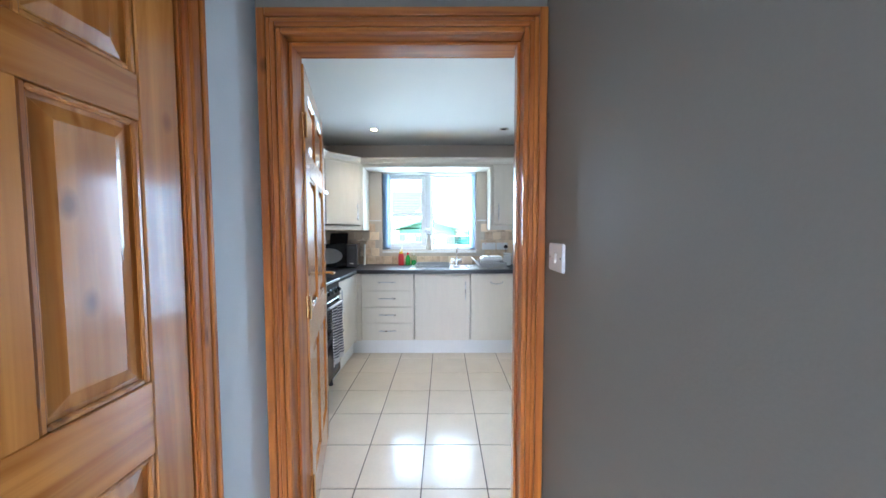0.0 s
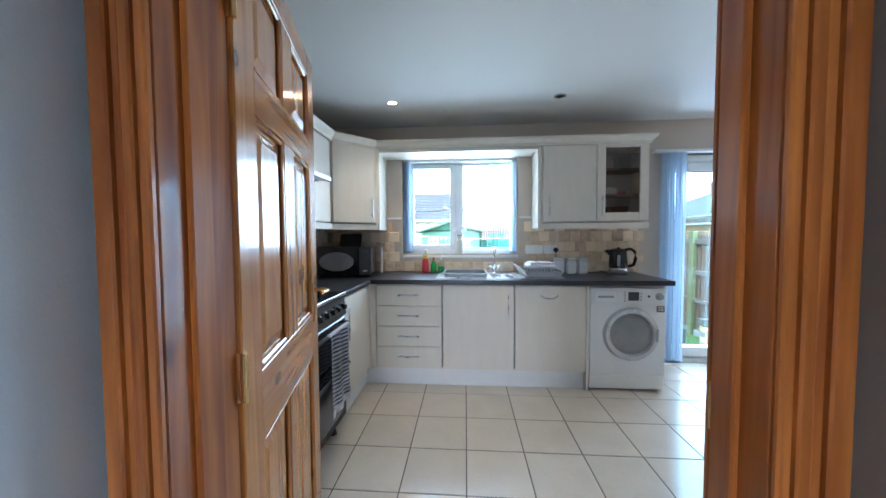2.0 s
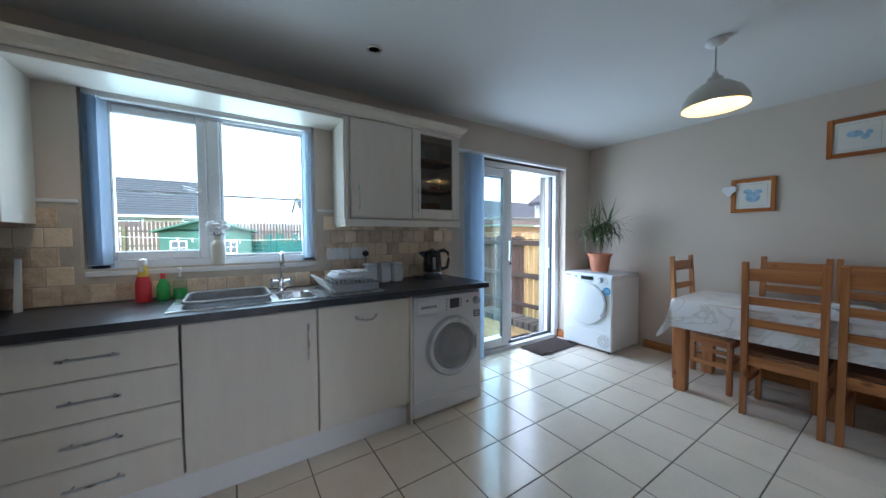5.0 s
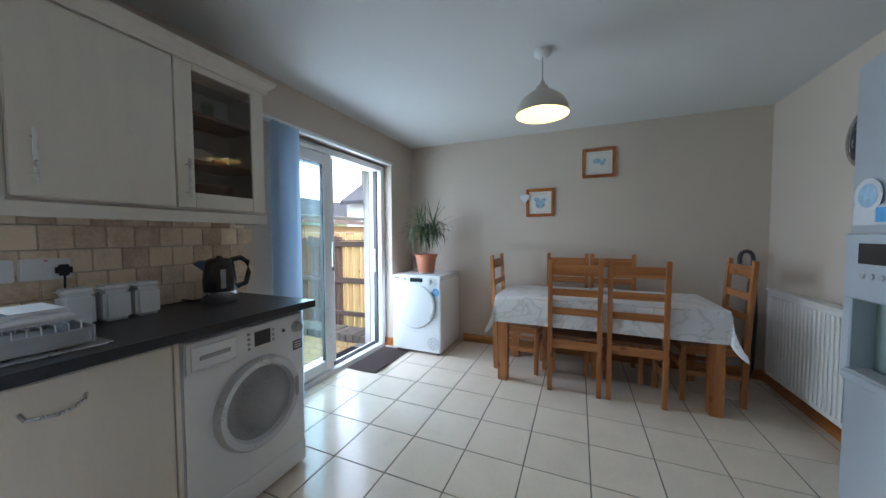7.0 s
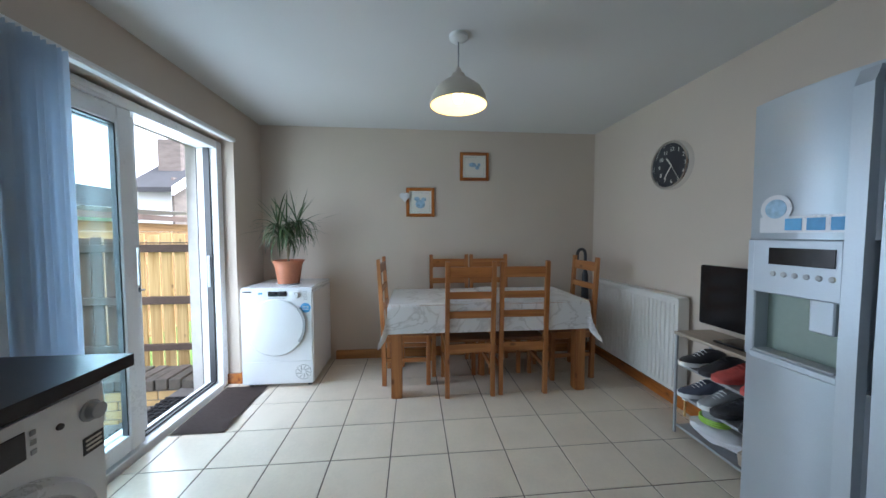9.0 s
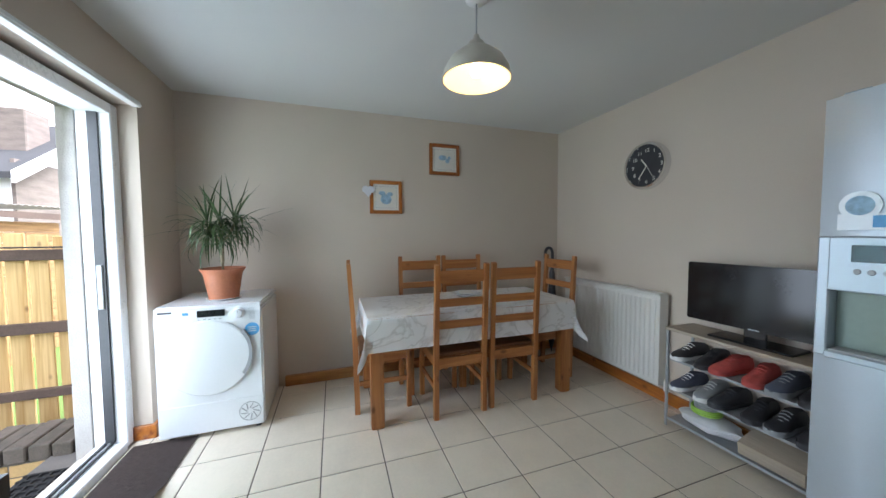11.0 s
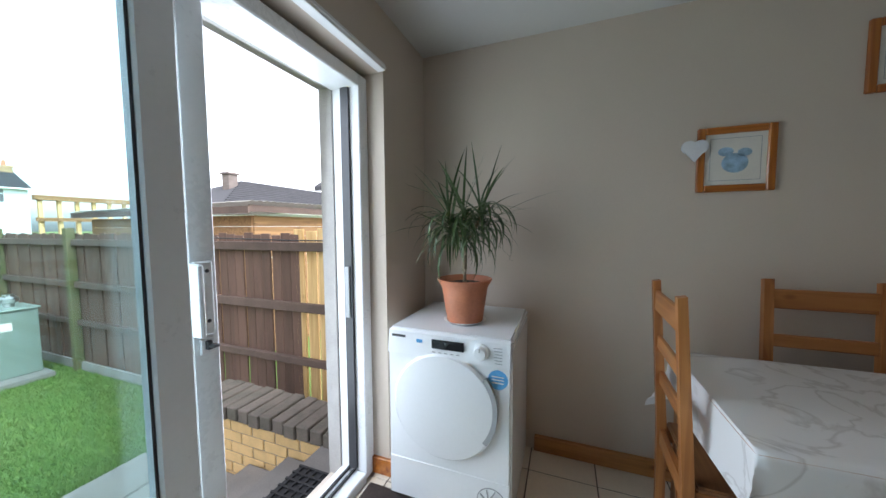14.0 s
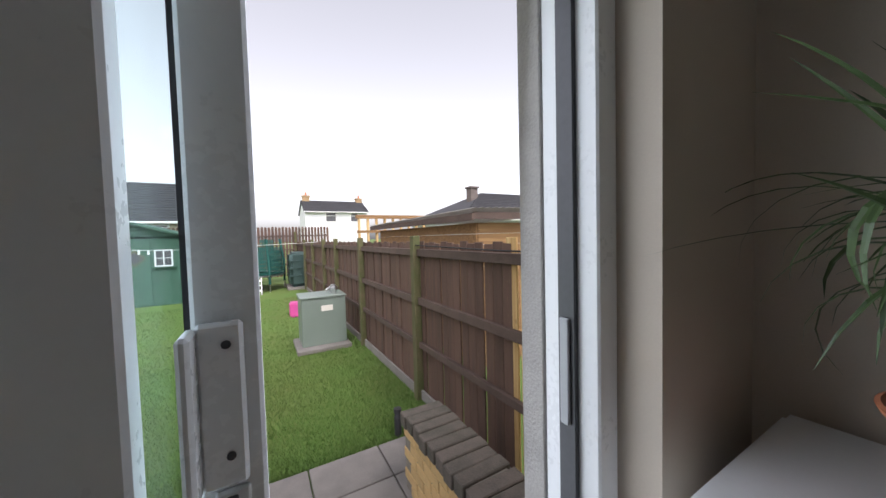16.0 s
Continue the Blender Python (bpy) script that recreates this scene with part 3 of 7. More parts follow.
def blind_slats(name, label, xs, y, z0, z1, width=0.089, turn=72):
    ob = thing(name, label, "blind")
    one = None
    for i, x in enumerate(xs):
        bm = bmesh.new()
        a = radians(turn + 5 * math.sin(i * 2.3))
        for k in range(7):
            s = (k / 6 - 0.5) * width
            c = 0.006 * (1 - (2 * k / 6 - 1) ** 2)
            px, py = x + s * math.cos(a) - c * math.sin(a), y + s * math.sin(a) + c * math.cos(a)
            bm.verts.new((px, py, z0 + 0.01))
            bm.verts.new((px, py, z1))
        bm.verts.ensure_lookup_table()
        for k in range(6):
            bm.faces.new([bm.verts[q] for q in (2 * k, 2 * k + 2, 2 * k + 3, 2 * k + 1)])
        geom = bmesh.ops.solidify(bm, geom=bm.faces[:], thickness=0.0012)
        part("slat", bm, M["blind"], ob, smooth=40)
        part("weight", box((x - 0.03, y - 0.004, z0 - 0.012), (x + 0.03, y + 0.004, z0 + 0.01), 0.002), M["blind"], ob)
    return ob


b = blind_slats("vertical_blind", "pale blue vertical blind drawn aside at window", [WI0 + 0.025 + 0.018 * i for i in range(4)], 3.655, WIB + 0.02, WIT - 0.04)
part("head_rail", box((WI0 + 0.005, 3.64, WIT - 0.045), (WI1 - 0.005, 3.68, WIT - 0.004), 0.004), M["white"], b)
b2 = blind_slats("vertical_blind", "pale blue vertical blind drawn aside at window", [WI1 - 0.025 - 0.018 * i for i in range(3)], 3.655, WIB + 0.02, WIT - 0.05)
bd = blind_slats("vertical_blind", "pale blue vertical blind gathered beside patio door", [SL0 - 0.03 + 0.026 * i for i in range(9)], WY1 - 0.055, 0.06, SLT - 0.01)
part("head_rail", boxes(((SL0 - 0.10, WY1 - 0.045, SLT - 0.005), (SL1 - 0.05, WY1 - 0.001, SLT + 0.026)), ((SL0 - 0.10, WY1 - 0.051, SLT + 0.002), (SL1 - 0.05, WY1 - 0.045, SLT + 0.010)), bevel=0.003), M["white"], bd)

door = thing("door_1", "white plastic sliding patio door, half open", "patio door", kind="structure")
part("door_frame", boxes(((SL0, 3.70, 0.0), (SL0 + 0.06, 3.86, SLT)), ((SL1 - 0.07, 3.70, 0.0), (SL1, 3.86, SLT)), ((SL0 + 0.06, 3.70, SLT - 0.06), (SL1 - 0.07, 3.86, SLT)), ((SL0 + 0.06, 3.70, -0.02), (SL1 - 0.07, 3.86, 0.035)), bevel=0.005), M["upvc"], door)
part("track", boxes(((SL0 + 0.06, 3.765, 0.036), (SL1 - 0.07, 3.775, 0.05)), ((SL0 + 0.06, 3.80, 0.036), (SL1 - 0.07, 3.81, 0.05)), ((SL1 - 0.085, 3.755, 0.05), (SL1 - 0.0705, 3.80, SLT - 0.06))), M["dark"], door)
part("keep", boxes(((SL1 - 0.095, 3.765, 0.86), (SL1 - 0.0855, 3.79, 1.12)), bevel=0.002), M["grey"], door, "grey lock keep")


def leaf(name, x0, x1, y, w=0.085):
    lf = part(name, boxes(((x0, y, 0.05), (x0 + w, y + 0.05, SLT - 0.06)), ((x1 - w, y, 0.05), (x1, y + 0.05, SLT - 0.06)), ((x0 + w, y, 0.05), (x1 - w, y + 0.05, 0.05 + w)), ((x0 + w, y, SLT - 0.06 - w), (x1 - w, y + 0.05, SLT - 0.06)), bevel=0.006), M["upvc"], door)
    p = part("pane", box((x0 + w, y + 0.02, 0.05 + w), (x1 - w, y + 0.03, SLT - 0.06 - w)), M["patioglass"], lf)
    p.visible_shadow = False
    part("gasket", boxes(((x1 - w - 0.008, y + 0.012, 0.05 + w), (x1 - w, y + 0.04, SLT - 0.06 - w)), ((x0 + w, y + 0.012, SLT - 0.068 - w), (x1 - w - 0.008, y + 0.04, SLT - 0.06 - w))), M["dark"], lf)
    return lf


lf = leaf("sliding_leaf", SL0 + 0.07, 2.612, 3.795, 0.083)
leaf("fixed_leaf", SL0 + 0.06, 2.486, 3.712, 0.095)
hd = part("door_pull", boxes(((2.535, 3.777, 0.985), (2.59, 3.795, 1.215)), ((2.522, 3.735, 0.99), (2.537, 3.79, 1.21)), bevel=0.005), M["upvc"], door, "white pull handle")
part("screw", lathe([(0.006, 0), (0.006, 0.002), (0, 0.003)], 10, pose(2.57, 3.777, 1.185, 90)), M["dark"], hd)
part("screw", lathe([(0.006, 0), (0.006, 0.002), (0, 0.003)], 10, pose(2.57, 3.777, 1.03, 90)), M["dark"], hd)
part("lock_plate", boxes(((2.548, 3.786, 0.925), (2.59, 3.7955, 0.975)), bevel=0.003), M["upvc"], door)
part("key_lever", boxes(((2.560, 3.772, 0.940), (2.575, 3.787, 0.968)), ((2.562, 3.752, 0.948), (2.584, 3.774, 0.957)), bevel=0.002), M["dark"], door)
part("trickle_vent", boxes(((2.0, 3.690, SLT - 0.045), (2.35, 3.70, SLT - 0.02)), bevel=0.003), M["white"], door)
tagged(part("trim", boxes(((SL1 - 0.075, 3.861, -0.1), (SL1 + 0.05, OUT + 0.012, SLT - 0.02)), ((SL0 - 0.1, 3.861, SLT - 0.045), (SL1 - 0.075, OUT + 0.012, SLT + 0.02)), bevel=0.003), M["conc"]), "grey rendered outer reveal of patio door", "door reveal", "", "structure")


# ---- pine doorways ----
def architrave(x0, x1, top, y, out, parent, w=0.081, setback=0.0):
    """Stepped moulding round an opening in a wall that faces along y."""
    d = 1 if out > 0 else -1
    for k, (a, t) in enumerate(((0.0, 0.012), (0.018, 0.018), (0.036, 0.014), (0.052, 0.021))):
        b = (0.018, 0.036, 0.052, w)[k]
        ys = sorted((y, y + d * t))
        part("moulding", boxes(((x0 - b, ys[0], 0), (x0 - a, ys[1], top + b)), ((x1 + a, ys[0] - setback, 0), (x1 + b, ys[1] - setback, top + b)), bevel=0.003), M["pinez"], parent)
        part("moulding", boxes(((x0 - a, ys[0], top + a), (x1 + a, ys[1], top + b)), bevel=0.003), M["pinex"], parent)


df = thing("door_frame", "varnished orange pine door frame with stepped moulding", "door frame", kind="structure")
LX0, LX1, LT = -0.559, 0.299, 2.015
part("jamb", boxes(((DX0, 0.815, 0), (LX0, 0.965, LT + 0.03)), bevel=0.002), M["pinez"], df)
part("jamb", boxes(((LX1, 0.815, 0), (DX1, 0.92, LT + 0.03)), bevel=0.002), M["pinez"], df)
part("head", boxes(((LX0, 0.815, LT), (LX1, 0.965, LT + 0.03)), bevel=0.002), M["pinex"], df)
part("stop", boxes(((LX0, 0.86, 0), (LX0 + 0.012, 0.905, LT)), ((LX1 - 0.012, 0.86, 0), (LX1, 0.905, LT)), bevel=0.003), M["pinez"], df)
part("stop", boxes(((LX0 + 0.012, 0.86, LT - 0.012), (LX1 - 0.012, 0.905, LT)), bevel=0.003), M["pinex"], df)
architrave(LX0, LX1, LT, 0.815, -1, df)
architrave(LX0, LX1, LT, 0.965, 1, df, setback=0.045)
part("strike_plate", boxes(((LX1 - 0.003, 0.9055, 0.96), (LX1, 0.9195, 1.04))), M["brass"], df)


def panel_door(name, label, m, width=0.76, height=2.02, knob=True):
    """Six-panel door; hinge edge at local x 0, faces along local y."""
    ob = thing(name, label, "door", m, kind="structure")
    th, st, mu = 0.042, 0.105, 0.1
    rows = ((0.20, 0.80), (0.97, 1.56), (1.66, 1.91))
    part("stile", boxes(((0, 0, 0.005), (st, th, height)), bevel=0.003), M["doorz"], ob)
    part("stile", boxes(((width - st, 0, 0.005), (width, th, height)), bevel=0.003), M["doorz"], ob)
    mid0, mid1 = width / 2 - mu / 2, width / 2 + mu / 2
    z = 0.005
    for lo, hi in rows + ((height, height),):
        part("rail", boxes(((st, 0.001, z), (width - st, th - 0.001, lo)), bevel=0.002), M["doorx"], ob)
        z = hi
    for lo, hi in rows:
        part("muntin", boxes(((mid0, 0.001, lo), (mid1, th - 0.001, hi)), bevel=0.002), M["doorz"], ob)
        for a, b in ((st, mid0), (mid1, width - st)):
            bm = bmesh.new()
            box((a, 0.015, lo), (b, th - 0.015, hi), 0, 1, bm)
            for y, d in ((0.004, 1), (th - 0.004, -1)):
                # raised field with sloped edge
                e, f = 0.022, 0.05
                o = [bm.verts.new((x, 0.015 if d > 0 else th - 0.015, zz)) for x, zz in ((a + e, lo + e), (b - e, lo + e), (b - e, hi - e), (a + e, hi - e))]
                i = [bm.verts.new((x, y + 0.003 * d, zz)) for x, zz in ((a + f, lo + f), (b - f, lo + f), (b - f, hi - f), (a + f, hi - f))]
                bm.faces.new(i)
                for k in range(4):
                    bm.faces.new((o[k], o[(k + 1) % 4], i[(k + 1) % 4], i[k]))
            part("panel", bm, M["doorz"], ob)
            for y0, y1 in ((0.003, 0.015), (th - 0.015, th - 0.003)):
                part("bead", boxes(((a, y0, lo), (a + 0.014, y1, hi)), ((b - 0.014, y0, lo), (b, y1, hi)), ((a + 0.014, y0, lo), (b - 0.014, y1, lo + 0.014)), ((a + 0.014, y0, hi - 0.014), (b - 0.014, y1, hi)), bevel=0.004), M["doorz"], ob)
    for z in (0.22, 1.0, 1.75):
        part("hinge", boxes(((-0.004, 0.004, z - 0.05), (-0.0005, th - 0.006, z + 0.05)), bevel=0.0), M["brass"], ob, "brass butt hinge")
        part("hinge_pin", lathe([(0.006, z - 0.05), (0.006, z + 0.05)], 10, pose(-0.004, -0.004, 0)), M["brass"], ob)
    if knob:
        for y, d in ((0, -1), (th, 1)):
            ys = sorted((y, y + 0.004 * d))
            hp = part("handle_plate", boxes(((width - 0.075, ys[0], 0.93), (width - 0.035, ys[1], 1.13)), bevel=0.002), M["brass"], ob, "brass handle plate")
            part("lever", tube([(width - 0.055, y, 1.06), (width - 0.055, y + 0.045 * d, 1.06), (width - 0.075, y + 0.055 * d, 1.06), (width - 0.16, y + 0.05 * d, 1.065)], 0.008), M["brass"], hp)
    return ob


# hinge edge on the left jamb, opened into the kitchen
panel_door("door_2", "varnished orange pine panel door, open into kitchen", pose(-0.551, 0.97, 0, 0, 0, 105), height=1.995)
panel_door("door_3", "varnished orange pine panel door, closed in hall", pose(-0.70, HD1 - 0.03, 0, 0, 0, -90), width=0.72, height=1.965)
hf = thing("door_frame", "varnished orange pine frame of the hall door", "door frame", kind="structure")
part("jamb", boxes(((-0.78, HD1 - 0.025, 0), (-0.654, HD1, 1.99)), ((-0.78, HD0, 0), (-0.654, HD0 + 0.025, 1.99)), bevel=0.002), M["pinez"], hf)
part("head", boxes(((-0.78, HD0 + 0.025, 1.975), (-0.654, HD1 - 0.025, 2.0)), bevel=0.002), M["piney"], hf)
for a, b, t in ((0.0, 0.018, 0.012), (0.018, 0.036, 0.018), (0.036, 0.052, 0.014), (0.052, 0.068, 0.021)):
    part("moulding", boxes(((-0.655, HD1 - 0.02 + a, 0), (-0.655 + t, HD1 - 0.02 + b, 2.0 + b)), ((-0.655, HD0 + 0.02 - b, 0), (-0.655 + t, HD0 + 0.02 - a, 2.0 + b)), bevel=0.003), M["pinez"], hf)
    part("moulding", boxes(((-0.655, HD0 + 0.02 - a, 1.98 + a), (-0.655 + t, HD1 - 0.02 + a, 1.98 + b)), bevel=0.003), M["piney"], hf)

sw = thing("light_switch", "white plastic single light switch on wall", "switch")
part("plate", box((0.372, 0.608, 1.187), (0.382, 0.732, 1.277), 0.003, 2), M["white"], sw)
part("rocker", box((0.367, 0.660, 1.215), (0.373, 0.680, 1.247), 0.002), M["white"], sw)
for y in (0.622, 0.718):
    part("screw", lathe([(0.004, 0), (0.003, 0.002), (0, 0.002)], 10, pose(0.372, y, 1.231, 0, -90)), M["grey"], sw)


# ---- kitchen units ----
def bar_handle(parent, a, b, out):
    """A steel bar on two posts from a to b, standing off along out."""
    a, b, out = Vector(a), Vector(b), Vector(out)
    d = (b - a).normalized()
    h = part("handle", tube([a + out, b + out], 0.006, 10), M["steel"], parent, "brushed steel bar handle", smooth=40)
    for p in (a + d * 0.025, b - d * 0.025):
        part("post", tube([p, p + out], 0.004, 8), M["steel"], h)


YF, LIFT = 3.02, 0.013


def base_unit(name, label, x0, x1, door=True):
    ob = thing(name, label, "cabinet", group="kitchen base units")
    part("body", box((x0 + 0.002, YF + 0.02, 0.15), (x1 - 0.002, WY1 - 0.002, 0.879)), M["cab"], ob)
    return ob


u = base_unit("drawer_unit", "ivory four-drawer kitchen base unit", -0.865, -0.305)
for i in range(4):
    z0 = 0.172 + i * 0.174
    dr = part("drawer", box((-0.862, YF, z0), (-0.308, YF + 0.019, z0 + 0.170), 0.004, 2), M["cab"], u)
    bar_handle(dr, (-0.675, YF, z0 + 0.092), (-0.495, YF, z0 + 0.092), (0, -0.03, 0))
u = base_unit("sink_unit", "ivory single-door sink base unit", -0.300, 0.297)
dr = part("door", box((-0.297, YF, 0.175), (0.294, YF + 0.019, 0.867), 0.004, 2), M["cab"], u)
bar_handle(dr, (0.245, YF, 0.60), (0.245, YF, 0.80), (0, -0.03, 0))
u = base_unit("integrated_dishwasher", "ivory fronted integrated appliance under worktop", 0.300, 0.895)
dr = part("door", box((0.303, YF, 0.175), (0.872, YF + 0.019, 0.867), 0.004, 2), M["cab"], u)
part("handle", tube([(0.515, YF, 0.79), (0.52, YF - 0.02, 0.775), (0.56, YF - 0.03, 0.768), (0.60, YF - 0.03, 0.768), (0.635, YF - 0.02, 0.78), (0.645, YF, 0.79)], 0.006, 8), M["steel"], dr, "curved steel bow handle", smooth=40)
part("end_panel", box((0.876, YF, 0.0), (0.894, WY1 - 0.002, 0.879), 0.002), M["cab"], u)
u = thing("corner_post", "ivory corner filler between kitchen units", "cabinet", group="kitchen base units")
part("filler", boxes(((-0.93, YF + 0.002, 0.15), (-0.868, YF + 0.02, 0.879)), ((-0.93, 2.962, 0.15), (-0.912, YF + 0.002, 0.879)), bevel=0.002), M["cab"], u)
u = thing("base_cabinet", "ivory narrow kitchen cabinet beside cooker", "cabinet", group="kitchen base units")
part("body", box((WX0 + 0.002, 2.40, 0.15), (-0.935, 3.01, 0.879)), M["cab"], u)
dr = part("door", box((-0.934, 2.405, 0.175), (-0.915, 2.958, 0.867), 0.004, 2), M["cab"], u)
bar_handle(dr, (-0.915, 2.45, 0.58), (-0.915, 2.45, 0.80), (0.03, 0, 0))
u = thing("base_cabinet", "ivory kitchen cabinet between cooker and doorway", "cabinet", group="kitchen base units")
part("body", box((WX0 + 0.002, 0.99, 0.15), (-0.935, 1.775, 0.879)), M["cab"], u)
dr = part("door", box((-0.934, 1.0, 0.175), (-0.915, 1.77, 0.867), 0.004, 2), M["cab"], u)
pl = thing("plinth", "white kitchen plinth along floor", "plinth")
part("board", boxes(((-0.985, 3.065, 0.0), (0.874, 3.08, 0.15)), bevel=0.002), M["white"], pl)
part("board", boxes(((-0.985, 2.40, 0.0), (-0.97, 3.065, 0.15)), bevel=0.002), M["white"], pl)

wt = thing("worktop", "dark charcoal laminate kitchen worktop", "worktop")
SKX0, SKX1, SKY0, SKY1 = -0.33, 0.42, 3.09, 3.50
for lo, hi in (((WX0 + 0.002, 2.40, 0.880), (-0.895, 2.98, 0.918)), ((WX0 + 0.002, 0.98, 0.880), (-0.895, 1.775, 0.918))):
    part("slab", box(lo, hi, 0.008, 3), M["worktop"], wt, smooth=40)
for lo, hi in (((WX0 + 0.002, 2.9801), (SKX0, WY1 - 0.002)), ((SKX0, 2.9801), (SKX1, SKY0)), ((SKX0, SKY1), (SKX1, WY1 - 0.002)), ((SKX1, 2.9801), (1.535, WY1 - 0.002))):
    part("slab", box((*lo, 0.880), (*hi, 0.918)), M["worktop"], wt)

sk = thing("sink", "stainless steel sink with half bowl and drainer", "sink", pose(0, 0, LIFT))


def bowl(x0, x1, y0, y1, depth, z=0.909):
    bm = bmesh.new()
    rings = []
    for inset, dz in ((0.0, 0.0), (0.006, -0.004), (0.012, -depth * 0.85), (0.03, -depth)):
        rings.append([bm.verts.new((cx + r * math.cos(a), cy + r * math.sin(a), z + dz)) for cx, cy, a in
                      [(xx, yy, q + radians(t)) for xx, yy, q in ((x1 - 0.06, y1 - 0.06, 0), (x0 + 0.06, y1 - 0.06, math.pi / 2), (x0 + 0.06, y0 + 0.06, math.pi), (x1 - 0.06, y0 + 0.06, 3 * math.pi / 2)) for t in (0, 22.5, 45, 67.5, 90)]
                      for r in (0.06 - inset,)])
    for a, b in zip(rings, rings[1:]):
        for i in range(len(a)):
            j = (i + 1) % len(a)
            bm.faces.new((a[i], a[j], b[j], b[i]))
    bm.faces.new(rings[-1])
    return bm


part("deck", boxes(((-0.36, 3.06, 0.9055), (-0.30, 3.53, 0.9105)), ((-0.30, 3.06, 0.9055), (0.73, 3.11, 0.9105)), ((-0.30, 3.48, 0.9055), (0.73, 3.53, 0.9105)), ((0.08, 3.11, 0.9055), (0.12, 3.48, 0.9105)), ((0.12, 3.36, 0.9055), (0.31, 3.48, 0.9105)), ((0.31, 3.11, 0.9055), (0.73, 3.48, 0.9105)), bevel=0.002), M["steel"], sk)
part("main_bowl", bowl(-0.31, 0.09, 3.10, 3.49, 0.16), M["steel"], sk, smooth=50)
part("half_bowl", bowl(0.11, 0.32, 3.10, 3.37, 0.12), M["steel"], sk, smooth=50)
for i in range(9):
    part("drainer_ridge", box((0.37, 3.15 + 0.036 * i, 0.910), (0.70, 3.165 + 0.036 * i, 0.914), 0.002), M["steel"], sk)
wb = thing("washing_up_bowl", "grey plastic washing-up bowl in sink", "basin", pose(0, 0, LIFT))
bm = bowl(-0.30, 0.08, 3.11, 3.48, 0.13, 0.935)
bmesh.ops.solidify(bm, geom=bm.faces[:], thickness=0.006)
part("basin", bm, M["grey"], wb, smooth=40)
part("rim", tube([(-0.30 + 0.06, 3.11, 0.936), (0.02, 3.11, 0.936), (0.065, 3.125, 0.936), (0.08, 3.17, 0.936), (0.08, 3.42, 0.936), (0.065, 3.465, 0.936), (0.02, 3.48, 0.936), (-0.24, 3.48, 0.936), (-0.285, 3.465, 0.936), (-0.30, 3.42, 0.936), (-0.30, 3.17, 0.936), (-0.285, 3.125, 0.936), (-0.24, 3.11, 0.936)], 0.008, 8), M["grey"], wb, smooth=60)
tp = thing("mixer_tap", "chrome swan-neck mixer tap with two levers", "tap", pose(0, 0, LIFT))
part("body", lathe([(0.028, 0.910), (0.026, 0.925), (0.018, 0.93), (0.018, 0.99), (0.014, 1.0)], 20, pose(0.17, 3.46, 0)), M["chrome"], tp, smooth=40)
part("spout", tube([(0.17, 3.46, 0.99), (0.17, 3.46, 1.10)] + [(0.17, 3.46 - 0.055 + 0.055 * math.cos(a), 1.10 + 0.055 * math.sin(a)) for a in [math.pi * k / 8 for k in range(1, 9)]] + [(0.17, 3.35, 1.07)], 0.011, 10), M["chrome"], tp, smooth=60)
for s in (-1, 1):
    lv = part("lever", tube([(0.17, 3.46, 0.965), (0.17 + 0.045 * s, 3.46, 0.965), (0.17 + 0.055 * s, 3.455, 0.965)], 0.014, 10), M["chrome"], tp, smooth=40)
    part("cross", boxes(((0.17 + 0.055 * s - 0.008, 3.425, 0.958), (0.17 + 0.055 * s + 0.008, 3.495, 0.972)), ((0.17 + 0.055 * s - 0.008, 3.453, 0.935), (0.17 + 0.055 * s + 0.008, 3.467, 0.995)), bevel=0.003), M["chrome"], lv)

# wall units
FY = 3.305


def cornice(points, z, parent):
    """A crown moulding that follows the points."""
    prof = ((0.0, 0.0), (0.012, 0.0), (0.016, 0.02), (0.045, 0.05), (0.05, 0.07), (0.0, 0.07))
    bm = bmesh.new()
    pts = [Vector(p) for p in points]
    rings = []
    for i, p in enumerate(pts):
        ds = []
        if i > 0:
            ds.append((p - pts[i - 1]).normalized())
        if i < len(pts) - 1:
            ds.append((pts[i + 1] - p).normalized())
        ns = [Vector((d.y, -d.x)) for d in ds]
        nrm = sum(ns, Vector((0, 0)))
        nrm = nrm / nrm.length_squared * len(ns) if len(ns) > 1 else ns[0]
        if len(ns) > 1:
            nrm = (ns[0] + ns[1]) / (1 + ns[0].dot(ns[1]))
        rings.append([bm.verts.new((p.x + nrm.x * o, p.y + nrm.y * o, z + h)) for o, h in prof])
    for a, b in zip(rings, rings[1:]):
        for i in range(len(prof)):
            j = (i + 1) % len(prof)
            bm.faces.new((a[i], a[j], b[j], b[i]))
    bm.faces.new(rings[0])
    bm.faces.new(rings[-1])
    return part("cornice", bm, M["cab"], parent)


def light_rail(points, parent, z=1.34):
    bm = bmesh.new()
    pts = [Vector(p) for p in points]
    for a, b in zip(pts, pts[1:]):
        d = (b - a).normalized()
        n = Vector((d.y, -d.x))
        q = [a + n * 0.004, b + n * 0.004, b - n * 0.02, a - n * 0.02]
        prism([(v.x, v.y) for v in q], z, z + 0.05, "z", bm)
    return part("light_rail", bm, M["cab"], parent)


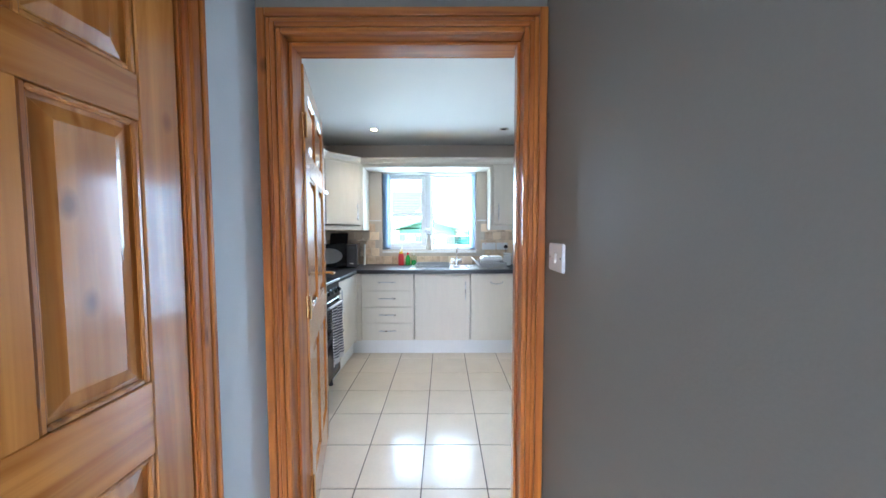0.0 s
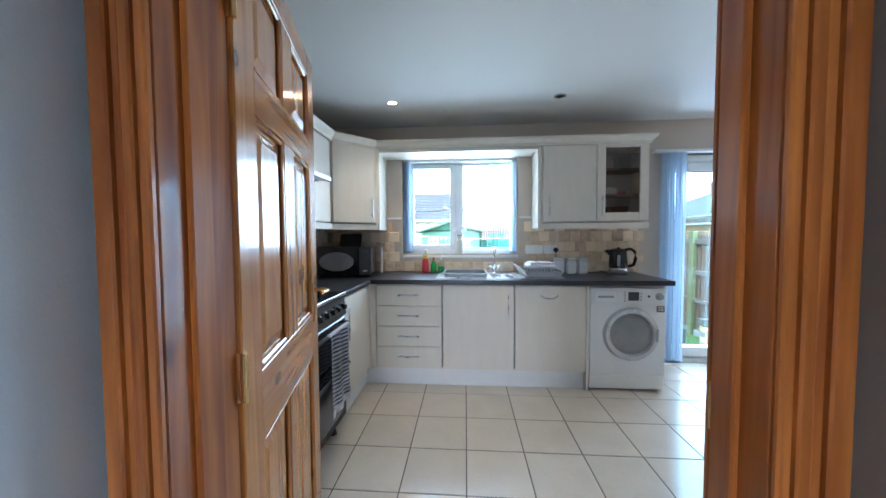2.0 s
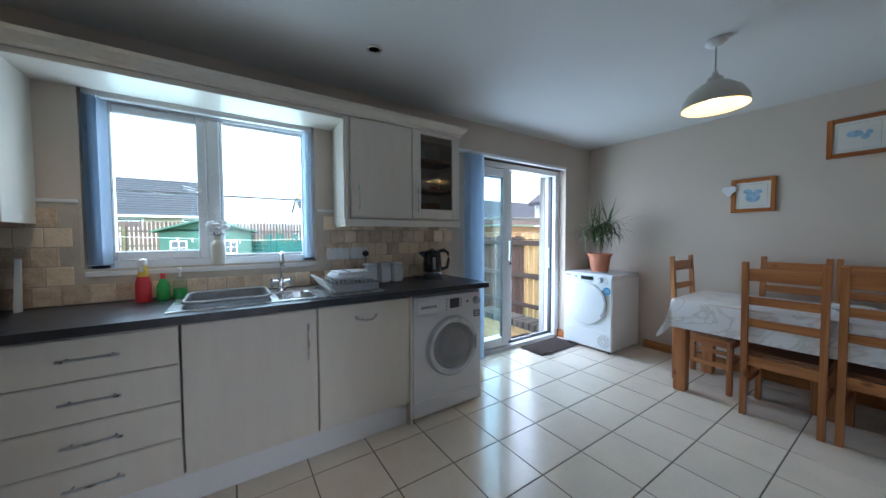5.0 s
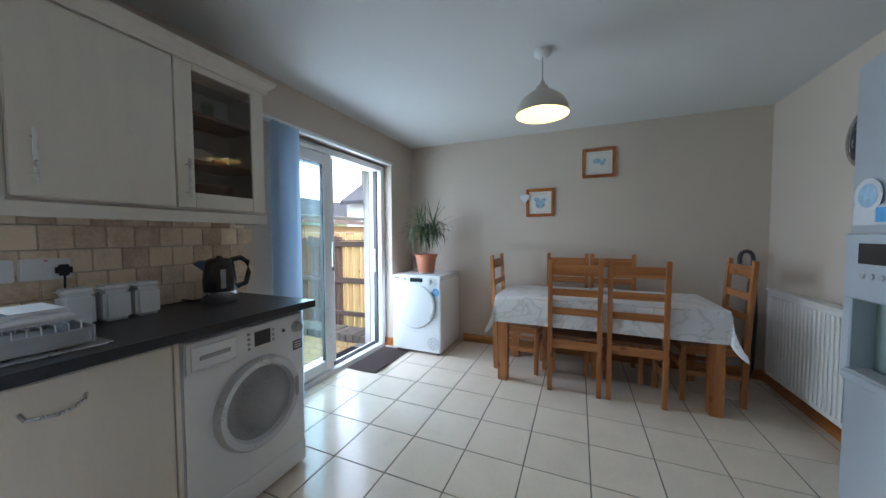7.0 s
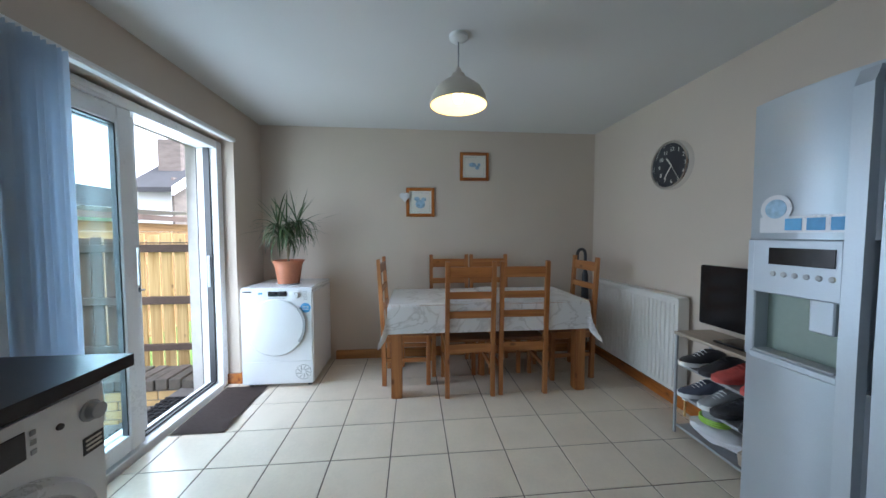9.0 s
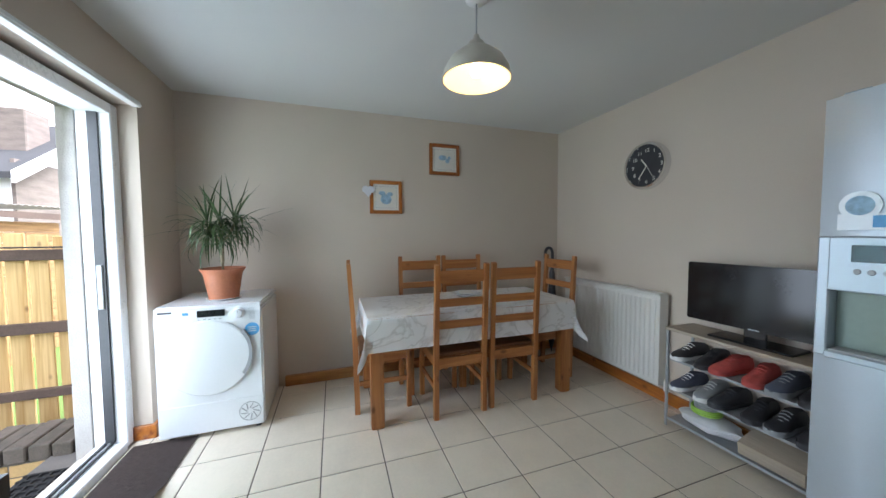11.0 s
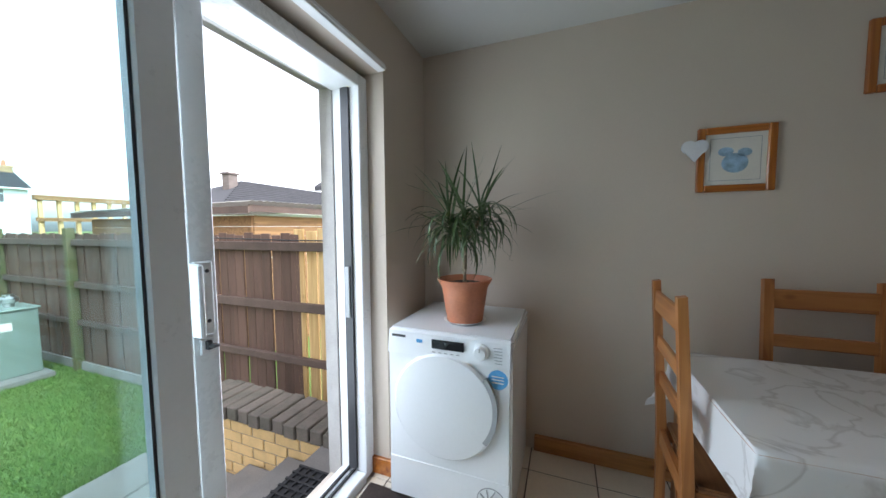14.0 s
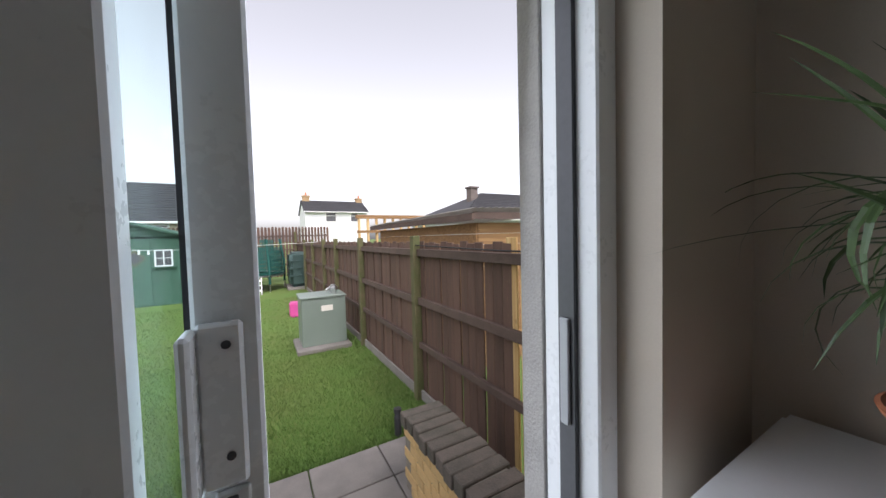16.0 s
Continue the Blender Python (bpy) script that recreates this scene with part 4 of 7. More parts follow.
wu = thing("wall_cabinet", "ivory wall cabinet with plain door and glazed door", "cabinet", group="kitchen wall units")
X0, XM, X1 = 0.585, 1.055, 1.50
for lo, hi in (((X0, FY + 0.02, 1.40), (X0 + 0.018, WY1 - 0.002, 2.08)), ((X1 - 0.018, FY + 0.02, 1.40), (X1, WY1 - 0.002, 2.08)), ((XM - 0.009, FY + 0.02, 1.418), (XM + 0.009, WY1 - 0.002, 2.062)),
               ((X0 + 0.018, FY + 0.02, 1.40), (X1 - 0.018, WY1 - 0.002, 1.418)), ((X0 + 0.018, FY + 0.02, 2.062), (X1 - 0.018, WY1 - 0.002, 2.08)), ((X0 + 0.018, 3.585, 1.418), (X1 - 0.018, 3.60, 2.062))):
    part("carcass_panel", box(lo, hi), M["cab"], wu)
part("edge_post", box((X0 - 0.04, FY + 0.004, 1.34), (X0 - 0.001, WY1 - 0.002, 2.08), 0.012, 3), M["cab"], wu, smooth=40)
dr = part("door", box((X0 + 0.002, FY, 1.405), (XM - 0.002, FY + 0.019, 2.075), 0.004, 2), M["cab"], wu)
bar_handle(dr, (X0 + 0.055, FY, 1.45), (X0 + 0.055, FY, 1.63), (0, -0.03, 0))
gd = part("glazed_door", frame_bars(XM + 0.002, X1 - 0.002, 1.405, 2.125, FY, FY + 0.019, 0.075, 0.004), M["cab"], wu)
p = part("pane", box((XM + 0.077, FY + 0.008, 1.48), (X1 - 0.077, FY + 0.012, 2.0)), M["cabglass"], gd)
p.visible_shadow = False
bar_handle(gd, (XM + 0.04, FY, 1.45), (XM + 0.04, FY, 1.63), (0, -0.03, 0))
for z in (1.63, 1.86):
    part("shelf", box((XM + 0.011, FY + 0.04, z), (X1 - 0.02, 3.58, z + 0.016)), M["seatw"], wu)
light_rail([(X0 - 0.04, FY), (X1, FY), (X1, 3.55)], wu)
cornice([(WX0 + 0.002, 2.44), (-1.23, 2.44), (-1.23, 3.0), (-0.93, FY), (X1, FY), (X1, WY1 - 0.002)], 2.08, wu)
pb = thing("pelmet", "ivory bridging pelmet over kitchen window", "pelmet", group="kitchen wall units")
part("board", box((-0.93, FY + 0.004, 2.05), (X0 - 0.041, WY1 - 0.002, 2.079), 0.002), M["cab"], pb)

cu = thing("corner_wall_cabinet", "ivory diagonal corner wall cabinet", "cabinet", group="kitchen wall units")
out = [(WX0 + 0.002, 3.0), (-1.23, 3.0), (-0.93, 3.302), (-0.93, WY1 - 0.002), (WX0 + 0.002, WY1 - 0.002)]
part("body", prism(out, 1.40, 2.08, "z"), M["cab"], cu)
d0, d1 = Vector((-1.23, 3.0)), Vector((-0.93, 3.302))
dv = (d1 - d0).normalized()
nv = Vector((dv.y, -dv.x))
q = [d0 + dv * 0.008 + nv * 0.002, d1 - dv * 0.02 + nv * 0.002, d1 - dv * 0.02 + nv * 0.021, d0 + dv * 0.008 + nv * 0.021]
dr = part("door", prism([(v.x, v.y) for v in q], 1.405, 2.075, "z"), M["cab"], cu)
hp = d1 - dv * 0.065 + nv * 0.021
bar_handle(dr, (hp.x, hp.y, 1.45), (hp.x, hp.y, 1.63), (nv.x * 0.03, nv.y * 0.03, 0))
part("edge_post", prism([(-0.929, 3.29), (-0.90, 3.31), (-0.90, WY1 - 0.002), (-0.929, WY1 - 0.002)], 1.34, 2.08, "z"), M["cab"], cu)
light_rail([(WX0 + 0.002, 2.444), (-1.23, 2.444), (-1.23, 3.0), (-0.925, 3.302), (-0.905, 3.302)], cu)
wu = thing("wall_cabinet", "ivory wall cabinet beside cooker hood", "cabinet", group="kitchen wall units")
part("body", box((WX0 + 0.002, 2.44, 1.40), (-1.25, 2.996, 2.08)), M["cab"], wu)
dr = part("door", box((-1.249, 2.442, 1.405), (-1.23, 2.994, 2.075), 0.004, 2), M["cab"], wu)
bar_handle(dr, (-1.23, 2.50, 1.45), (-1.23, 2.50, 1.63), (0.03, 0, 0))
hd = thing("cooker_hood", "brushed steel visor cooker hood above the hob", "hood")
part("canopy", prism([(WX0 + 0.002, 1.645), (-1.0, 1.645), (-1.0, 1.66), (-1.26, 1.715), (WX0 + 0.002, 1.74)], 1.81, 2.42, "y"), M["steel"], hd)
part("front_trim", box((-0.9995, 1.805, 1.638), (-0.98, 2.425, 1.668), 0.004), M["ring"], hd, "pale front trim")
part("filter", box((-1.50, 1.84, 1.637), (-1.05, 2.39, 1.6445)), M["dark"], hd)
part("switch_panel", box((-1.04, 2.0, 1.638), (-1.005, 2.2, 1.6445)), M["dark"], hd)

# cooker
ck = thing("cooker", "black freestanding electric cooker with ceramic hob", "cooker")
CX, C0, C1 = -0.90, 1.785, 2.385
part("body", box((WX0 + 0.01, C0, 0.08), (CX - 0.02, C1, 0.895), 0.006), M["black"], ck)
part("hob", box((WX0 + 0.01, C0 - 0.002, 0.900), (CX + 0.01, C1 + 0.002, 0.925), 0.006, 2), M["black"], ck)
part("hob_trim", box((CX + 0.0101, C0 - 0.002, 0.905), (CX + 0.018, C1 + 0.002, 0.924), 0.002), M["steel"], ck)
part("control_panel", prism([(CX - 0.02, 0.77), (CX + 0.018, 0.78), (CX + 0.004, 0.895), (CX - 0.02, 0.895)], C0, C1, "y"), M["black"], ck)
for i in range(7):
    y = C0 + 0.06 + 0.08 * i
    k = part("knob", lathe([(0.024, 0), (0.022, 0.012), (0.017, 0.014), (0.015, 0.03), (0, 0.031)], 16, pose(CX + 0.012, y, 0.835, 0, 83)), M["black"], ck, smooth=40)
    part("ring", lathe([(0.027, 0), (0.027, 0.004), (0.024, 0.004)], 20, pose(CX + 0.011, y, 0.835, 0, 83)), M["dark"], k)
od = part("top_oven_door", box((CX - 0.02, C0 + 0.005, 0.52), (CX + 0.012, C1 - 0.005, 0.765), 0.006), M["black"], ck)
part("handle", tube([(CX + 0.012, C0 + 0.03, 0.735), (CX + 0.05, C0 + 0.04, 0.735), (CX + 0.05, C1 - 0.04, 0.735), (CX + 0.012, C1 - 0.03, 0.735)], 0.009, 8), M["dark"], od, smooth=60)
od = part("main_oven_door", box((CX - 0.02, C0 + 0.005, 0.12), (CX + 0.012, C1 - 0.005, 0.51), 0.006), M["black"], ck)
part("glass", box((CX + 0.0121, C0 + 0.07, 0.17), (CX + 0.016, C1 - 0.07, 0.42), 0.003), M["drum"], od)
part("handle", tube([(CX + 0.012, C0 + 0.03, 0.475), (CX + 0.05, C0 + 0.04, 0.475), (CX + 0.05, C1 - 0.04, 0.475), (CX + 0.012, C1 - 0.03, 0.475)], 0.009, 8), M["dark"], od, smooth=60)
for y in (C0 + 0.05, C1 - 0.05):
    part("foot", lathe([(0.02, 0), (0.022, 0.01), (0.015, 0.02), (0.015, 0.085)], 12, pose(CX - 0.06, y, 0)), M["dark"], ck)
    part("foot", lathe([(0.02, 0), (0.022, 0.01), (0.015, 0.02), (0.015, 0.085)], 12, pose(WX0 + 0.06, y, 0)), M["dark"], ck)

tw = thing("tea_towel", "white tea towel with navy stripes on cooker", "towel")


def towel_strip(z_list, y0, y1, x):
    bm = bmesh.new()
    cols = 14
    rows = []
    for z in z_list:
        rows.append([bm.verts.new((x + 0.008 * math.sin(k * 1.1 + z * 3) + 0.006 * (0.74 - z), y0 + (y1 - y0) * k / cols + 0.006 * math.sin(z * 9), z + 0.012 * math.sin(k * 0.9) * (0.75 - z))) for k in range(cols + 1)])
    for a, b in zip(rows, rows[1:]):
        for k in range(cols):
            bm.faces.new((a[k], a[k + 1], b[k + 1], b[k]))
    bmesh.ops.solidify(bm, geom=bm.faces[:], thickness=0.004)
    return bm


z = 0.742
for i in range(40):
    nz = z - 0.0115
    part("stripe" if i % 2 else "band", towel_strip((z, nz), 2.02, 2.31, CX + 0.068), M["navy" if i % 2 and i < 36 else "fabric"], tw, smooth=60)
    z = nz
part("fold", box((CX + 0.044, 2.022, 0.735), (CX + 0.070, 2.308, 0.748), 0.005, 2), M["fabric"], tw)


# ---- washing machine and dryer ----
M["tinred"] = surface("dark_red_tin", (0.10, 0.018, 0.015), 0.3, vary=0.2, scale=8, bump=0.0)
M["doorglass"] = surface("smoked_door_glass", (0.26, 0.26, 0.27), 0.1, vary=0.15, scale=5, bump=0.0)


def porthole(parent, m, ring, mid, glass=None):
    part("door_ring", lathe(ring, 48, m, cap=False), mid, parent, smooth=35)
    if glass:
        part("door_glass", lathe(glass, 48, m), M["doorglass"], parent, smooth=60)


wm = thing("washing_machine", "white front-loading washing machine under worktop", "washing machine")
WF = 3.045
part("body", box((0.905, WF, 0.015), (1.510, 3.58, 0.866), 0.012, 3), M["enamel"], wm, smooth=40)
part("control_panel", box((0.915, WF - 0.014, 0.72), (1.493, WF - 0.0005, 0.856), 0.008, 2), M["enamel"], wm)
part("drawer", box((0.935, WF - 0.02, 0.735), (1.12, WF - 0.0141, 0.83), 0.004), M["enamel"], wm)
part("drawer_grip", box((0.965, WF - 0.024, 0.772), (1.09, WF - 0.0201, 0.79), 0.003), M["grey"], wm)
part("display", box((1.205, WF - 0.018, 0.75), (1.29, WF - 0.0141, 0.82), 0.002), M["dark"], wm)
for i in range(4):
    part("button", lathe([(0.007, 0), (0.006, 0.006), (0, 0.007)], 12, pose(1.178, WF - 0.0135, 0.748 + i * 0.023, 90)), M["grey"], wm)
for i in range(3):
    part("button", box((1.298, WF - 0.018, 0.752 + 0.024 * i), (1.312, WF - 0.0141, 0.766 + 0.024 * i), 0.002), M["grey"], wm)
part("button", lathe([(0.009, 0), (0.008, 0.006), (0, 0.007)], 14, pose(1.365, WF - 0.0135, 0.785, 90)), M["dark"], wm)
part("dial", lathe([(0.03, 0), (0.03, 0.006), (0.024, 0.008), (0.022, 0.028), (0, 0.029)], 24, pose(1.445, WF - 0.0135, 0.785, 90)), M["grey"], wm, "grey programme dial", smooth=40)
part("energy_label", box((1.435, WF - 0.002, 0.655), (1.495, WF - 0.0004, 0.705)), M["dark"], wm)
for i in range(3):
    part("text_bar", box((1.442, WF - 0.0035, 0.665 + 0.013 * i), (1.488, WF - 0.0021, 0.671 + 0.013 * i)), M["paper"], wm)
porthole(wm, pose(1.235, WF, 0.475, 90), ((0.218, 0), (0.216, 0.022), (0.205, 0.036), (0.178, 0.032), (0.166, 0.008)), M["ring"], ((0.168, 0.010), (0.15, 0.004), (0.12, 0.016), (0.06, 0.026), (0, 0.028)))
part("door_grip", box((1.415, WF - 0.038, 0.42), (1.44, WF - 0.02, 0.53), 0.006), M["grey"], wm)
part("kick_panel", box((0.908, WF - 0.008, 0.02), (1.50, WF - 0.0005, 0.135), 0.004), M["enamel"], wm)

dy = thing("tumble_dryer", "white tumble dryer beside patio door", "tumble dryer")
DF, Y0, Y1 = 3.215, 2.945, 3.53
part("body", box((DF, Y0, 0.025), (3.785, Y1, 0.815), 0.012, 3), M["enamel"], dy, smooth=40)
part("top", box((DF + 0.005, Y0 - 0.002, 0.8152), (3.785, Y1 + 0.002, 0.848), 0.014, 3), M["enamel"], dy, smooth=40)
part("control_panel", prism([(DF - 0.014, 0.735), (DF - 0.001, 0.735), (DF - 0.001, 0.835), (DF + 0.004, 0.842), (DF - 0.008, 0.80)], Y0 + 0.008, Y1 - 0.008, "y"), M["enamel"], dy)
part("lower_panel", box((DF - 0.006, Y0 + 0.006, 0.035), (DF - 0.0005, Y1 - 0.006, 0.225), 0.003), M["enamel"], dy)
part("display", box((DF - 0.0165, 3.15, 0.778), (DF - 0.0125, 3.30, 0.820), 0.002), M["black"], dy)
for i in range(5):
    part("text_bar", box((DF - 0.0150, 3.17 + 0.028 * i, 0.760), (DF - 0.0130, 3.185 + 0.028 * i, 0.764)), M["grey"], dy)
for i in range(6):
    part("text_bar", box((DF - 0.0150, 2.985, 0.748 + 0.013 * i), (DF - 0.0130, 3.015 + 0.003 * (i % 3), 0.751 + 0.013 * i)), M["grey"], dy)
part("logo", box((DF - 0.0145, 3.43, 0.812), (DF - 0.0125, 3.50, 0.823)), M["dark"], dy)
part("logo", box((DF - 0.0150, 3.345, 0.796), (DF - 0.0128, 3.375, 0.812), 0.004), M["blue"], dy)
part("dial", lathe([(0.036, 0), (0.035, 0.006), (0.027, 0.008), (0.024, 0.03), (0, 0.031)], 24, pose(DF - 0.011, 3.075, 0.79, 0, -90)), M["enamel"], dy, smooth=40)
part("dial_mark", box((DF - 0.044, 3.073, 0.797), (DF - 0.0415, 3.077, 0.812)), M["grey"], dy)
porthole(dy, pose(DF, 3.25, 0.515, 0, -90), ((0.243, 0), (0.242, 0.012), (0.233, 0.022), (0.20, 0.026), (0.1, 0.032), (0, 0.034)), M["enamel"])
bm = bmesh.new()
for s, ro, ri in ((-1, 0.248, 0.228),):
    n = 14
    vs = []
    for k in range(n + 1):
        a = radians(-36 + 72 * k / n)
        for r, h in ((ri, 0.026), (ro, 0.026), (ro, 0.004), (ri, 0.004)):
            vs.append(bm.verts.new((DF - h, 3.25 - r * math.cos(a), 0.515 + 0.02 + r * math.sin(a))))
    for k in range(n):
        for q in range(4):
            w = (q + 1) % 4
            bm.faces.new((vs[4 * k + q], vs[4 * k + w], vs[4 * k + 4 + w], vs[4 * k + 4 + q]))
part("door_grip", bm, M["grey"], dy, "grey curved door grip", smooth=40)
part("sticker", lathe([(0.042, 0), (0.042, 0.0008)], 32, pose(DF - 0.0005, 3.005, 0.675, 0, -90)), M["blue"], dy, "round blue sticker")
for i in range(3):
    part("text_bar", box((DF - 0.0030, 2.98, 0.660 + 0.013 * i), (DF - 0.0014, 3.03, 0.664 + 0.013 * i)), M["paper"], dy)
for i in range(9):
    a = 2 * math.pi * i / 9
    bm = tube([(DF - 0.0075, 3.03 + 0.018 * math.cos(a), 0.13 + 0.018 * math.sin(a)), (DF - 0.0075, 3.03 + 0.055 * math.cos(a + 0.5), 0.13 + 0.055 * math.sin(a + 0.5))], 0.003, 6)
    part("vent_slot", bm, M["grey"], dy)
part("vent_ring", lathe([(0.064, 0), (0.064, 0.002), (0.060, 0.002), (0.060, 0)], 32, pose(DF - 0.0062, 3.03, 0.13, 0, -90), cap=False), M["grey"], dy)
for x in (DF + 0.05, 3.73):
    for y in (Y0 + 0.05, Y1 - 0.05):
        part("foot", lathe([(0.018, 0), (0.018, 0.026)], 12, pose(x, y, 0)), M["dark"], dy)

# ---- potted dragon tree ----
PX, PY, PZ = 3.43, 3.215, 0.848
pt = thing("potted_plant", "dragon tree with long narrow leaves in terracotta pot", "plant", pose(PX, PY, PZ))
part("saucer", lathe([(0.0, 0.0), (0.085, 0.0), (0.105, 0.012), (0.10, 0.013), (0.08, 0.005), (0, 0.005)], 36), M["white"], pt, "white saucer", smooth=40)
part("pot", lathe([(0.0, 0.006), (0.088, 0.006), (0.112, 0.165), (0.118, 0.185), (0.132, 0.204), (0.136, 0.213), (0.130, 0.216), (0.116, 0.20), (0.111, 0.186), (0.0, 0.184)], 40), M["terra"], pt, smooth=35)
part("soil", lathe([(0.11, 0.186), (0.07, 0.195), (0, 0.198)], 30), M["soil"], pt)
part("stem", tube([(0, 0, 0.19), (0.004, 0.003, 0.26), (-0.003, 0.0, 0.33), (0.0, 0.004, 0.42), (0.004, 0.0, 0.52)], 0.013, 10, taper=0.010), M["stem"], pt, smooth=60)
rnd = random.Random(4)


def ribbon(bm, base, yaw, lift, length, width, droop):
    p = Vector(base)
    a = lift
    d = Vector((math.cos(yaw), math.sin(yaw), 0))
    side = Vector((-math.sin(yaw), math.cos(yaw), 0))
    n = 7
    prev = None
    for k in range(n + 1):
        t = k / n
        w = width * (0.55 + 0.9 * t - 1.42 * t * t) if t < 1 else 0.0003
        fold = Vector((0, 0, w * 0.35))
        ring = [bm.verts.new(p - side * w + fold), bm.verts.new(p), bm.verts.new(p + side * w + fold)]
        if prev:
            bm.faces.new((prev[0], prev[1], ring[1], ring[0]))
            bm.faces.new((prev[1], prev[2], ring[2], ring[1]))
        prev = ring
        p = p + (d * math.cos(a) + Vector((0, 0, math.sin(a)))) * (length / n)
        a -= droop / n


HEADS = ((0.0, 0.0, 0.50), (0.03, -0.075, 0.53), (-0.015, 0.07, 0.49))
for hx, hy, hz in HEADS:
    part("stem", tube([(0.002, 0.002, 0.40), (hx * 0.6, hy * 0.5, 0.44), (hx, hy, hz)], 0.009, 8, taper=0.007), M["stem"], pt, smooth=60)
    for k in range(22):
        bm = bmesh.new()
        up = k < 7
        ribbon(bm, (hx + rnd.uniform(-0.01, 0.01), hy + rnd.uniform(-0.01, 0.01), hz - 0.005 * k + 0.04), rnd.uniform(0, 2 * math.pi), rnd.uniform(0.8, 1.4) if up else rnd.uniform(0.05, 0.75),
               rnd.uniform(0.24, 0.36) if up else rnd.uniform(0.28, 0.45), rnd.uniform(0.007, 0.011), rnd.uniform(0.0, 0.6) if up else rnd.uniform(0.3, 1.4))
        part("leaf", bm, M["leaf"], pt)
    for k in range(40):
        bm = bmesh.new()
        ribbon(bm, (hx + rnd.uniform(-0.012, 0.012), hy + rnd.uniform(-0.012, 0.012), hz - 0.004 * k + 0.04), rnd.uniform(0, 2 * math.pi), rnd.uniform(0.0, 0.7), rnd.uniform(0.20, 0.30), rnd.uniform(0.007, 0.012), rnd.uniform(1.9, 3.0))
        part("leaf", bm, M["leaf"], pt)


# ---- table and chairs ----
def dining_chair(m, label):
    """Ladder-back chair; the back stands at local y 0, the seat reaches to local y 0.42."""
    ob = thing("dining_chair", label, "chair", m, "chairs round the table")
    w, h = 0.20, 1.085
    for s in (-1, 1):
        x = s * (w - 0.018)
        bm = prism([(0.0, 0.0), (0.036, 0.0), (0.03, 0.45), (-0.012, h), (-0.04, h - 0.006), (-0.006, 0.45)], x - 0.017, x + 0.017, "x")
        part("leg", bm, M["chairz"], ob)
        part("leg", box((x - 0.018, 0.375, 0), (x + 0.018, 0.411, 0.43), 0.003), M["chairz"], ob)
        part("stretcher", box((x - 0.009, 0.034, 0.20), (x + 0.009, 0.375, 0.235), 0.003), M["chairy"], ob)
        part("seat_rail", box((x - 0.010, 0.034, 0.37), (x + 0.010, 0.375, 0.43), 0.002), M["chairy"], ob)
        part("bolt", lathe([(0.008, 0), (0.006, 0.003), (0, 0.004)], 10, pose(x, -0.001, 0.40, 90)), M["steel"], ob)
    for z, hh, y in ((0.955, 0.085, -0.022), (0.79, 0.055, -0.008), (0.635, 0.055, 0.004)):
        part("slat", box((-w + 0.034, y - 0.009, z), (w - 0.034, y + 0.009, z + hh), 0.004), M["chairx"], ob)
    part("back_rail", box((-w + 0.035, 0.004, 0.36), (w - 0.035, 0.024, 0.43), 0.002), M["chairx"], ob)
    part("front_rail", box((-w + 0.036, 0.385, 0.37), (w - 0.036, 0.403, 0.43), 0.002), M["chairx"], ob)
    part("front_stretcher", box((-w + 0.036, 0.385, 0.24), (w - 0.036, 0.403, 0.275), 0.002), M["chairx"], ob)
    part("seat", box((-w + 0.003, 0.036, 0.431), (w - 0.003, 0.425, 0.453), 0.006, 2), M["seatw"], ob, "worn darker pine seat")
    return ob


ch = dining_chair(pose(2.895, 1.655, 0, 0, 0, -90), "waxed pine ladder-back dining chair tucked under table")
for x, y, r in ((2.905, 1.222, -91.5), (3.70, 1.735, 90), (3.695, 1.32, 91), (3.35, 2.36, 178), (3.33, 0.50, 3)):
    copy_thing(ch, pose(x, y, 0, 0, 0, r))
TX0, TX1, TY0, TY1, TZ = 2.925, 3.61, 0.69, 2.275, 0.745
tb = thing("dining_table", "waxed pine dining table with square legs", "table")
part("tabletop", box((TX0 - 0.01, TY0 - 0.02, TZ - 0.03), (TX1 + 0.01, TY1 + 0.02, TZ), 0.005), M["chairy"], tb)
for x in (TX0, TX1 - 0.085):
    for y in (TY0, TY1 - 0.085):
        part("leg", box((x, y, 0), (x + 0.085, y + 0.085, TZ - 0.031), 0.006, 2), M["chairz"], tb)
part("apron", boxes(((TX0 + 0.02, TY0 + 0.086, TZ - 0.12), (TX0 + 0.04, TY1 - 0.086, TZ - 0.031)), ((TX1 - 0.04, TY0 + 0.086, TZ - 0.12), (TX1 - 0.02, TY1 - 0.086, TZ - 0.031))), M["chairy"], tb)
part("apron", boxes(((TX0 + 0.086, TY0 + 0.02, TZ - 0.12), (TX1 - 0.086, TY0 + 0.04, TZ - 0.031)), ((TX0 + 0.086, TY1 - 0.04, TZ - 0.12), (TX1 - 0.086, TY1 - 0.02, TZ - 0.031))), M["chairx"], tb)

